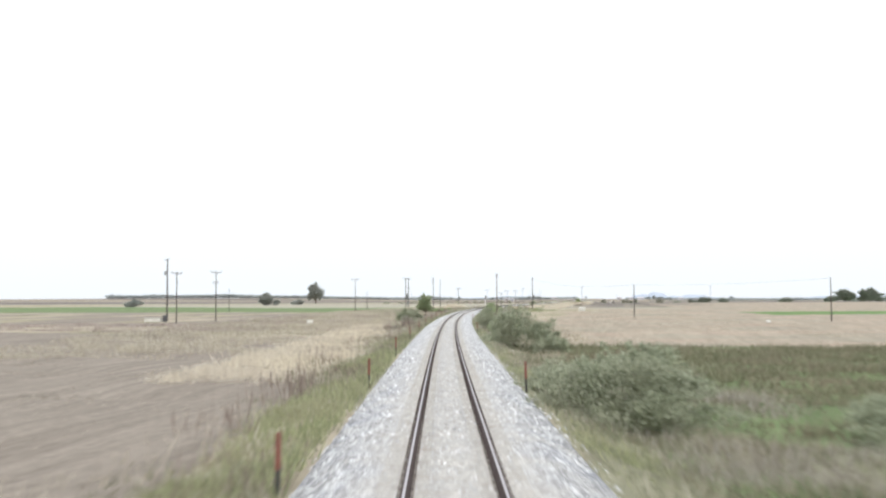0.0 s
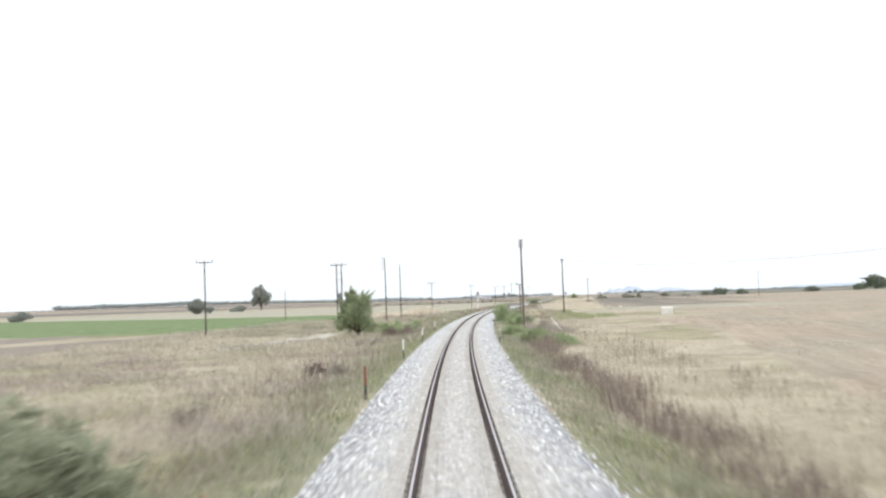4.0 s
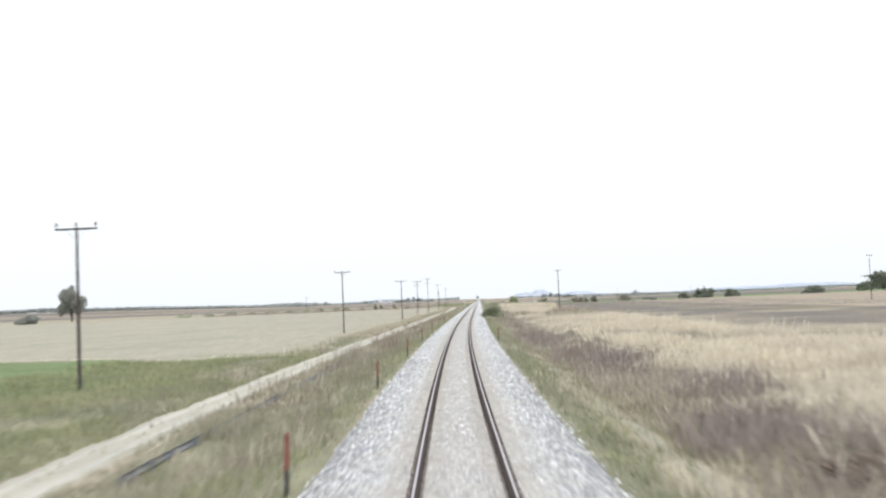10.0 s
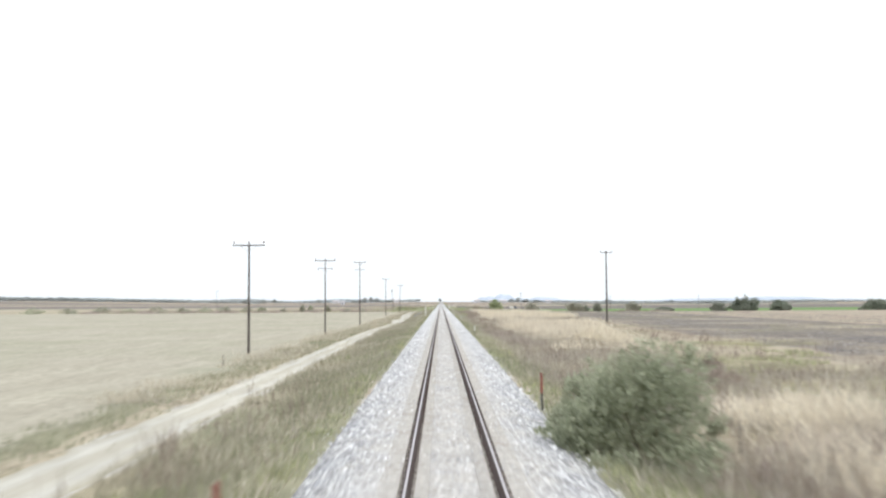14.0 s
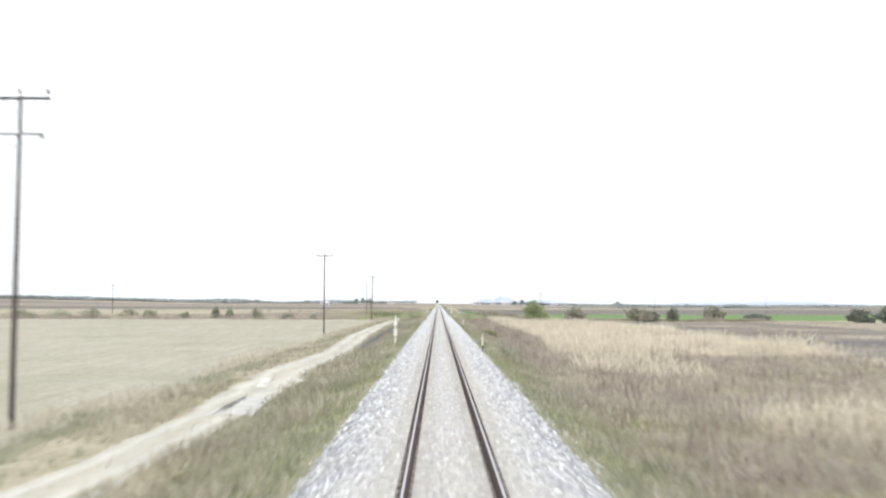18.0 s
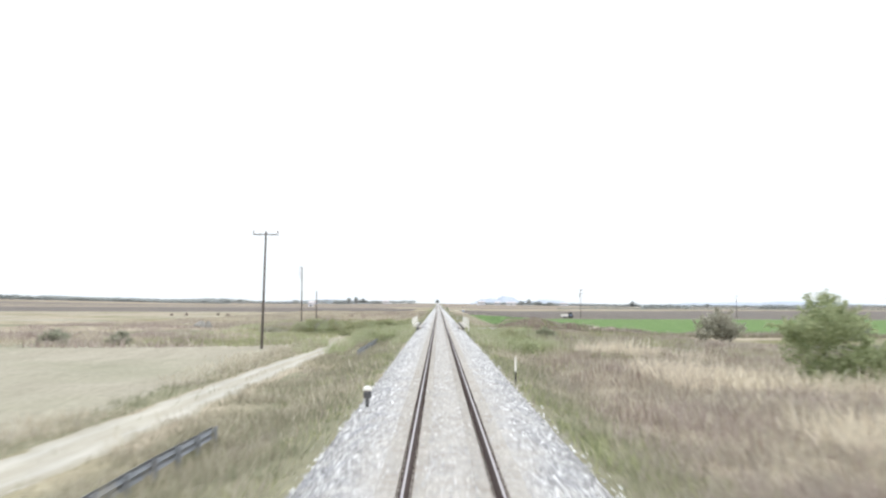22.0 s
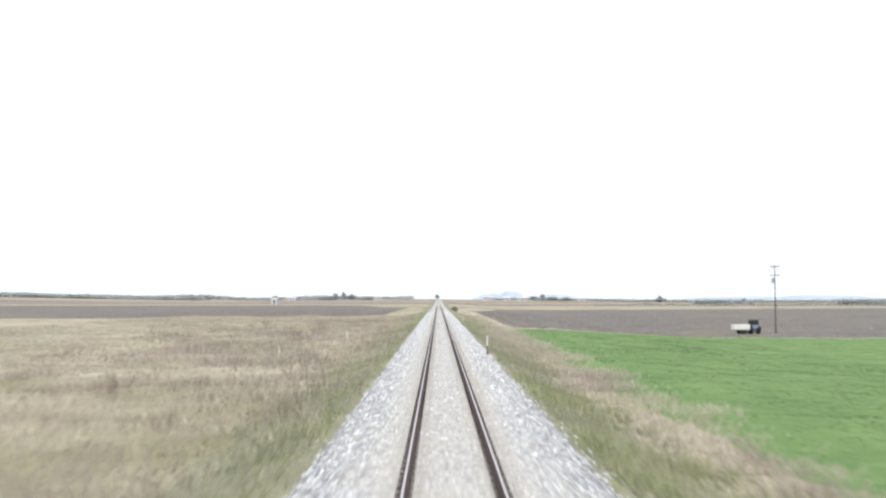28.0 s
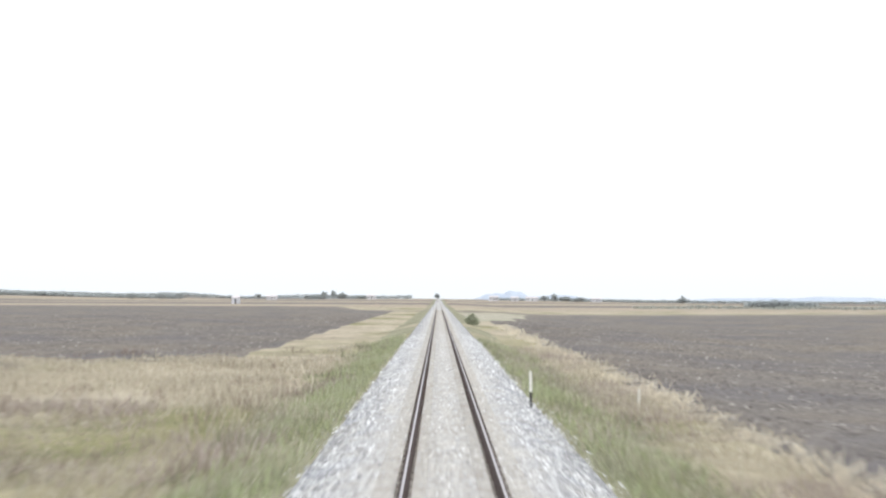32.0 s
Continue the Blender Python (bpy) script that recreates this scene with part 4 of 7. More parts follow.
blades("tall_weeds", YELLOWWEED, "bright yellow-green weeds beyond the stream", 966, 1014, -32, -4.4, 42000, 0.6, 0.022, 381, clump=0.9, category="weeds", where=patchy(18, 382, -0.6))
blades("dun_weeds", DUNWEED, "brown weeds around the stream", 905, 1010, -40, -5, 26000, 0.6, 0.034, 179, clump=0.7, category="weeds")
blades("green_weeds", LUSH, "lush green weeds by the stream", 885, 992, 4.6, 28, 52000, 0.7, 0.034, 78, clump=0.7, category="weeds", where=lambda y, l: (y < 962) | (l < 9))
blades("dun_weeds", DUNWEED, "brown weeds by the stream", 890, 985, 6, 40, 50000, 0.7, 0.034, 79, clump=0.7, category="weeds", where=lambda y, l: (y < 966) | (l < 10))
for side, s in ((-1, 181), (1, 186)):
    lo, hi = sorted((side * 4.0, side * 11.0))
    blades("tall_weeds", YELLOWWEED, "thick bank of tall yellow-green weeds above the stream", 888, 934, lo, hi, 42000, 1.2, 0.015, s, clump=0.8, category="weeds", where=patchy(9, s + 1, -0.75))
    blades("reed_grass", STRAW, "pale dry grass among the tall weeds", 888, 938, lo, hi, 3000, 1.0, 0.02, s + 2, clump=0.6, plume=True)
blades("green_weeds", LUSH, "row of green weeds along the field edge", 376, 414, 14, 27, 12000, 0.55, 0.035, 191, clump=0.6, category="weeds", where=lambda y, l: np.abs(l - 17.6 - (y - 381) * 0.18) < 1.3)
blades("reed_grass", REED, "tall pale clump of straw beside the lane", 353, 368, -17, -12.7, 8000, 1.75, 0.03, 192, clump=0.7, plume=True)
blades("dun_weeds", DUNWEED, "dense brown weeds at the lane edge", 355, 366, -12.8, -12.0, 1600, 1.0, 0.03, 193, clump=0.3, category="weeds")
blades("dead_stalks", STALK, "brown dock stalks standing in the tall grass", 560, 940, 7, 30, 14000, 1.2, 0.02, 194, lean=0.12, clump=0.45, per=14, category="weeds", plume=True)
blades("dead_stalks", STALK, "dark brown weed clumps on the bank", 350, 560, 6.8, 12, 6000, 0.9, 0.024, 195, lean=0.25, clump=0.6, per=60, category="weeds", plume=True, where=patchy(14, 295, 0.0))
blades("dun_weeds", DUNWEED, "tall brown weeds along the crop edge", 982, 993, 28, 115, 24000, 1.25, 0.05, 197, clump=0.9, category="weeds", where=patchy(16, 198, -0.4))
blades("green_weeds", FALLOW, "dark weeds along the crop edge", 978, 992, 22, 110, 12000, 0.9, 0.05, 199, clump=0.9, category="weeds")
MAUVE = leafy("mauve_brown_dock", ((0.0, (0.251, 0.193, 0.167)), (0.5, (0.376, 0.301, 0.264)), (1.0, (0.534, 0.45, 0.392))), 0.9, 0.3, (0.45, 0.377, 0.32), 0.2)
DOCK = leafy("dark_brown_dock", ((0.0, (0.189, 0.147, 0.133)), (0.5, (0.29, 0.231, 0.211)), (1.0, (0.419, 0.354, 0.32))), 0.9, 0.3, (0.324, 0.272, 0.238), 0.25)
# the strip of green at the ballast's foot, and what stands behind it
for side, s in ((-1, 701), (1, 711)):
    lo, hi = sorted((side * 2.9, side * 4.9))
    blades("verge_grass", LUSH, "soft green grass at the foot of the ballast", 5, 1260, lo, hi, 60000, 0.34, 0.024, s, clump=0.5, per=60, where=lambda y, l: (l < 0) | (y < 290) | (y > 470))
blades("verge_grass", VERGE, "dull olive grass at the foot of the ballast", 288, 472, 2.9, 4.9, 9000, 0.3, 0.024, 720, clump=0.5, per=60)
blades("green_weeds", LUSH, "olive-green weeds beside the ballast", 5, 75, -6.3, -3.1, 16000, 0.5, 0.026, 721, clump=0.5, category="weeds")
blades("green_weeds", FALLOW, "dark olive scrub in the fallow field", 40, 89, 9, 75, 40000, 0.6, 0.05, 722, clump=1.0, category="weeds")
blades("dun_weeds", DUNWEED, "pale withered weeds in front of the fallow", 12, 62, 6.5, 13, 14000, 0.7, 0.026, 723, clump=0.7, category="weeds", where=patchy(13, 724, -0.2))
blades("dead_stalks", STALK, "row of dark dead stalks on the bank", 143, 226, 5.7, 7.6, 4200, 1.15, 0.02, 725, lean=0.1, clump=0.3, per=16, category="weeds", plume=True)
for y, l in ((26, -7.5), (27, -6.9), (33.5, -6.9), (35, -6.2), (108, -7.3), (110, -6.7), (113, -6.2), (118, -5.6), (122, -5.2)):
    blades("dead_stalks", STALK, "cluster of dark dead dock stalks", y - 0.7, y + 0.7, l - 0.7, l + 0.7, 70, 1.35, 0.03, int(y * 7), lean=0.1, category="weeds", plume=True)
blades("dead_stalks", DOCK, "dark brown dock along the ditch", 352, 505, 6.2, 10.4, 15000, 0.9, 0.026, 731, lean=0.2, clump=0.8, per=90, category="weeds", plume=True, where=lambda y, l: (l < np.interp(y, (352, 400, 470, 505), (8.2, 10.6, 10.2, 9.4))) & (wave(y, l, 13, 732) > -0.2))
blades("dead_stalks", DOCK, "drift of dark brown dock in front of the straw", 386, 452, 7, 13, 9000, 0.95, 0.03, 775, lean=0.2, clump=0.9, per=120, category="weeds", plume=True, where=lambda y, l: l < np.interp(y, (386, 400, 425, 452), (13, 12.5, 10.5, 9)))
for side_l, y0, y1, count, seed in ((-9.0, 240, 915, 110000, 776), (-7.5, 90, 240, 16000, 777)):
    blades("bank_weeds", BANK, "thick brown-olive weeds on the bank below the ballast", y0, y1, side_l, -4.2, count, 0.5, 0.024, seed, clump=0.7, per=60, category="weeds")
blades("bank_weeds", BANK, "thick brown-olive weeds on the bank below the ballast", 90, 930, 4.2, 7.4, 60000, 0.45, 0.024, 778, clump=0.7, per=60, category="weeds")
blades("dun_weeds", MAUVE, "mauve-brown weeds in front of the straw", 478, 575, 6.5, 15, 14000, 0.75, 0.026, 733, clump=0.8, category="weeds", where=patchy(16, 734, -0.3))
blades("green_weeds", LUSH, "yellow-green grass at the field's corner", 548, 600, 11, 30, 12000, 0.4, 0.03, 735, clump=0.7, category="weeds", where=patchy(14, 736, 0.1))
blades("dun_weeds", MAUVE, "mauve-brown weeds in front of the straw", 600, 650, 6.2, 9.4, 9000, 0.7, 0.028, 737, clump=0.8, category="weeds", where=patchy(15, 738, -0.3))
blades("dun_weeds", MAUVE, "mauve-brown weeds between the drifts of straw", 672, 742, 7, 26, 26000, 0.65, 0.03, 739, clump=0.9, category="weeds", where=patchy(17, 740, -0.3))
blades("dead_stalks", MAUVE, "reddish-brown dock in the rough field", 770, 905, 9, 34, 25000, 0.7, 0.03, 741, clump=0.9, per=70, category="weeds", plume=True, where=patchy(15, 742, -0.1))
blades("dead_stalks", STALK, "dark dead stalks in front of the straw", 330, 352, -24, -12.4, 1600, 0.9, 0.02, 743, lean=0.15, clump=0.4, per=24, category="weeds", plume=True)
blades("green_weeds", LUSH, "fresh green weeds in the hollow by the mound", 326, 345, 3.8, 12, 12000, 0.4, 0.026, 745, clump=0.6, category="weeds", where=patchy(8, 746, -0.1))
blades("green_weeds", LUSH, "bright green strip behind the mound", 336, 368, 13, 18, 12000, 0.45, 0.03, 747, clump=0.6, category="weeds")
blades("tall_weeds", YELLOWWEED, "yellow-green grass along the ballast", 1150, 1262, -5.8, -3.0, 20000, 0.45, 0.022, 748, clump=0.6, category="weeds")
blades("tall_weeds", YELLOWWEED, "yellow-green grass along the ballast", 1150, 1262, 3.0, 6.8, 18000, 0.42, 0.022, 749, clump=0.6, category="weeds", where=patchy(16, 750, -0.4))
blades("dun_weeds", MAUVE, "mauve-brown weeds between grass and field", 1070, 1262, 6.6, 9.6, 22000, 0.5, 0.022, 751, clump=0.6, category="weeds", where=patchy(18, 752, -0.3))
blades("dun_weeds", MAUVE, "mauve-brown drifts in the pasture", 1060, 1225, -24, -5.8, 44000, 0.6, 0.028, 753, clump=1.2, per=160, category="weeds", where=patchy(17, 754, 0.05))
blades("reed_grass", STRAW, "pale straw along the end of the pasture", 1214, 1240, -60, -7.5, 26000, 0.6, 0.03, 755, clump=1.0, plume=True, where=patchy(13, 756, -0.3))
blades("reed_grass", REED, "thin line of pale straw at the field edge", 1160, 1330, 9.2, 10.6, 9000, 0.5, 0.03, 757, clump=0.5, plume=True)
blades("green_weeds", LUSH, "olive-green grass beside the ballast past the bridge", 966, 1080, 3.0, 7.4, 22000, 0.45, 0.024, 761, clump=0.6, category="weeds", where=patchy(16, 762, -0.5))
blades("dun_weeds", MAUVE, "brown weeds in the rough ground before the stream", 862, 935, 7, 40, 28000, 0.65, 0.034, 763, clump=0.9, category="weeds", where=patchy(15, 764, -0.2))
blades("green_weeds", LUSH, "green weeds in the rough ground before the stream", 868, 935, 4.4, 30, 30000, 0.55, 0.03, 765, clump=0.9, category="weeds", where=patchy(12, 766, 0.1))
blades("dun_weeds", MAUVE, "mauve-brown rank weeds at the end of the stubble", 902, 925, -150, -24, 30000, 1.3, 0.05, 771, clump=1.2, category="weeds", where=patchy(19, 772, -0.4))
blades("dry_grass", STRAW, "pale rank grass at the end of the stubble", 902, 930, -150, -20, 22000, 0.9, 0.05, 773, clump=1.2, plume=True, where=patchy(15, 774, 0.0))
blades("dun_weeds", MAUVE, "mauve-brown rank weeds beyond the stream", 958, 1000, -70, -19, 30000, 0.6, 0.036, 781, clump=1.2, per=120, category="weeds", where=patchy(15, 782, -0.2))
blades("dun_weeds", MAUVE, "mauve-brown weeds behind the tilled field", 100, 150, -85, -28, 22000, 0.5, 0.04, 783, clump=1.0, per=90, category="weeds", where=lambda y, l: y > 103 + 0.4 * np.clip(-l - 26, 0, 40))
blades("dry_grass", STRAW, "pale dry grass along the near edge of the lane", 272, 332, -13.5, -7.6, 9000, 0.42, 0.024, 784, clump=0.5, plume=True, where=lambda y, l: (l - road_l(y) > 1.0) & (l - road_l(y) < 3.2))
blades("green_weeds", LUSH, "fresh green weeds on the bank beside the curve", 276, 296, -8.2, -4.4, 5000, 0.6, 0.026, 785, clump=0.6, category="weeds")
blades("dry_grass", STRAW, "pale dry grass on the bank beside the curve", 268, 345, -10.5, -4.8, 16000, 0.6, 0.022, 786, clump=0.6, per=40, plume=True, where=patchy(9, 787, -0.3))
for mat, name, label, s, count in ((DUNWEED, "dun_weeds", "brown weeds around the hut", 788, 12000), (VERGE, "field_grass", "half-green grass around the hut", 790, 16000), (STRAW, "dry_grass", "pale dry grass around the hut", 792, 12000)):
    blades(name, mat, label, 262, 318, -36, -13, count, 0.5, 0.03, s, clump=0.8, where=patchy(10, s + 1, -0.4), category="weeds" if "weeds" in name else "grass")
blades("dry_grass", REED, "drift of pale straw beside the farm lane", 300, 348, -10.2, -6.4, 8000, 0.6, 0.024, 794, clump=0.6, plume=True, where=patchy(11, 795, -0.3))
blades("tall_weeds", YELLOWWEED, "yellow-green weeds along the farm lane", 268, 345, -16, -5, 14000, 0.5, 0.026, 796, clump=0.7, category="weeds", where=patchy(10, 797, -0.1))
blades("dry_grass", STRAW, "pale dry grass between the brown weeds", 672, 745, 7, 27, 22000, 0.6, 0.026, 798, clump=0.8, plume=True, where=patchy(12, 799, -0.2))
blades("dry_grass", STRAW, "pale dry grass between the brown weeds", 826, 915, 7, 34, 26000, 0.65, 0.028, 801, clump=0.9, plume=True, where=patchy(13, 802, -0.2))
blades("dun_weeds", MAUVE, "dark brown weeds along the crop edge", 990, 1062, 7.6, 12.5, 13000, 0.5, 0.026, 803, clump=0.6, category="weeds", where=lambda y, l: np.abs(l + 0.4 - np.interp(y, (985, 996, 1040, 1165), (18, 10.5, 9, 8))) < 1.1)
blades("green_weeds", LUSH, "low olive weeds in front of the spoil heaps", 956, 984, 7, 40, 20000, 0.45, 0.034, 805, clump=0.8, category="weeds")
blades("tall_weeds", YELLOWWEED, "yellow-green tufts in front of the spoil heaps", 956, 984, 7, 40, 14000, 0.42, 0.03, 807, clump=0.8, category="weeds", where=patchy(9, 808, 0.0))
blades("dun_weeds", MAUVE, "low mauve-brown weeds in front of the spoil heaps", 956, 988, 7, 44, 20000, 0.5, 0.034, 809, clump=0.8, category="weeds", where=patchy(11, 810, -0.2))
blades("dun_weeds", MAUVE, "mauve-brown weeds mixed with dry grass", 112, 215, -42, -5.5, 34000, 0.6, 0.03, 811, clump=0.9, per=60, category="weeds", where=patchy(19, 812, -0.2))
blades("dun_weeds", MAUVE, "mauve-brown weeds in front of the straw", 742, 850, 6.2, 11.5, 17000, 0.75, 0.028, 813, clump=0.8, category="weeds", where=patchy(15, 814, -0.4))
blades("crop_seedlings", CROPLEAF, "low green crop rows", 994, 1164, 11, 40, 60000, 0.14, 0.022, 80, lean=0.6, category="crop")


# ---- bushes and trees ----
def crown_mesh(r, lobes, leaves, size, mat, shooting=0.3):
    """Leaf quads spread over and inside a set of lobes: an uneven crown with gaps."""
    lob = np.array(lobes)
    vol = lob[:, 3] * lob[:, 4] * lob[:, 5]
    pick = r.choice(len(lob), leaves, p=vol ** 0.7 / (vol ** 0.7).sum())
    d = r.normal(0, 1, (leaves, 3))
    d /= np.linalg.norm(d, axis=1)[:, None]
    rad = r.uniform(0.35, 1.08, leaves) ** 0.6
    c = lob[pick, :3] + d * lob[pick, 3:6] * rad[:, None]
    # part of the leaves sit along thin shoots that break the outline
    shoots = 26 + leaves // 400
    on = r.choice(len(lob), shoots)
    aim = r.normal(0, 0.7, (shoots, 3)) + np.array((0, 0, 0.75))
    aim /= np.linalg.norm(aim, axis=1)[:, None]
    reach = lob[on, 3:6] * r.uniform(1.1, 1.75, (shoots, 1))
    ride = r.uniform(0, 1, leaves) < shooting
    k = r.randint(0, shoots, leaves)
    along = lob[on, :3][k] + (aim * reach)[k] * r.uniform(0.3, 1.0, (leaves, 1)) + r.normal(0, 0.9 * size, (leaves, 3))
    c = np.where(ride[:, None], along, c)
    c[:, 2] = np.maximum(c[:, 2], 0.1)
    s = size * r.uniform(0.5, 1.4, leaves)
    n = d * 0.6 + r.normal(0, 0.6, (leaves, 3))
    n /= np.linalg.norm(n, axis=1)[:, None]
    t = np.cross(n, r.normal(0, 1, (leaves, 3)))
    t /= np.linalg.norm(t, axis=1)[:, None]
    b = np.cross(n, t)
    # more than a third are thin twigs that points out and up
    twig = r.uniform(0, 1, leaves) < 0.38
    up = d * 0.7 + np.array((0, 0, 0.8)) + r.normal(0, 0.25, (leaves, 3))
    up /= np.linalg.norm(up, axis=1)[:, None]
    t = np.where(twig[:, None], up, t)
    b = np.where(twig[:, None], np.cross(up, n) * 0.4, b)
    s = np.where(twig, s * 2.1, s)
    v = np.stack([c + t * s[:, None], c + (0.75 * b - 0.5 * t) * s[:, None], c - (0.75 * b + 0.6 * t) * s[:, None]], 1)
    return fast_mesh("crown", v.reshape(-1, 3), np.arange(3 * leaves), 3, mat)


def bush(y, l, height, width, mat, label, seed, leaves=1600, size=0.12, stretch=1.0, trunk=0.0, category="bush", name="bush", group="", depth=None, taper=0.62):
    """A shrub or tree: tapered limbs from the base, and a crown of leaves."""
    r = np.random.RandomState(seed)
    ob = thing(name, spot(y, l) - Vector((0, 0, 0.05)), label, category, group)
    lobes = []
    depth = depth or width
    low = trunk * height
    count = max(8, int(9 * stretch))
    for k in range(count):
        f = r.uniform(0.12 if trunk > 0.05 else 0.0, 0.9)
        rw = width * r.uniform(0.1, 0.24)
        if taper < 0.5:
            f = r.uniform(0.2, 0.85)
        rh = (height - low) * r.uniform(0.1, 0.24)
        a, q = r.uniform(0, 6.28), math.sqrt(r.uniform(0, 1)) * 0.42 * (1.08 - taper * max(0, f - 0.3) if taper > 0.5 else math.sqrt(1 - ((f - 0.5) / 0.56) ** 2))
        lobes.append((q * math.cos(a) * width, q * math.sin(a) * depth, low + (height - low) * f * (1.0 - 0.3 * q / 0.42), rw, rw * depth / width, rh))
    lobes.append((0, 0, low + (height - low) * 0.45, width * 0.36, depth * 0.36, (height - low) * 0.4))
    lobes.append((r.uniform(-0.15, 0.15) * width, 0, height - 0.14 * (height - low), width * 0.12, depth * 0.12, (height - low) * 0.15))
    crown = new("crown", crown_mesh(r, lobes, leaves, size, mat, 0.3 if taper > 0.5 else 0.03))
    crown.parent = ob
    if trunk > 0.05:
        bm = rod((0, 0, -0.1), (0.05 * width, 0, low + 0.4 * (height - low)), 0.03 * height + 0.03, 0.015 * height, 8)
        part("trunk", bm, BARK, ob)
    for k in range(4):
        e = lobes[k]
        part("limb", rod((0.04 * width * math.cos(k * 1.7), 0.04 * width * math.sin(k * 1.7), low * 0.8), (e[0] * 0.8, e[1] * 0.8, e[2]), 0.016 * height + 0.01, 0.006 * height, 6), BARK, ob)
    return ob


BROWNLEAF = leafy("dull_brown_green_leaves", ((0.0, (0.265, 0.262, 0.193)), (0.5, (0.356, 0.35, 0.265)), (1.0, (0.489, 0.47, 0.361))), 0.7, 0.3, (0.423, 0.377, 0.29), 0.45)
WILLOW = leafy("pale_willow_leaves", ((0.0, (0.228, 0.285, 0.114)), (0.5, (0.331, 0.388, 0.171)), (1.0, (0.456, 0.502, 0.262))), 0.6, 0.6, (0.353, 0.393, 0.194), 0.45)
LEAF = leafy("deep_green_leaves", ((0.0, (0.198, 0.253, 0.127)), (0.5, (0.297, 0.363, 0.177)), (1.0, (0.449, 0.519, 0.278))), 0.6, 0.6, (0.343, 0.389, 0.202), 0.5)
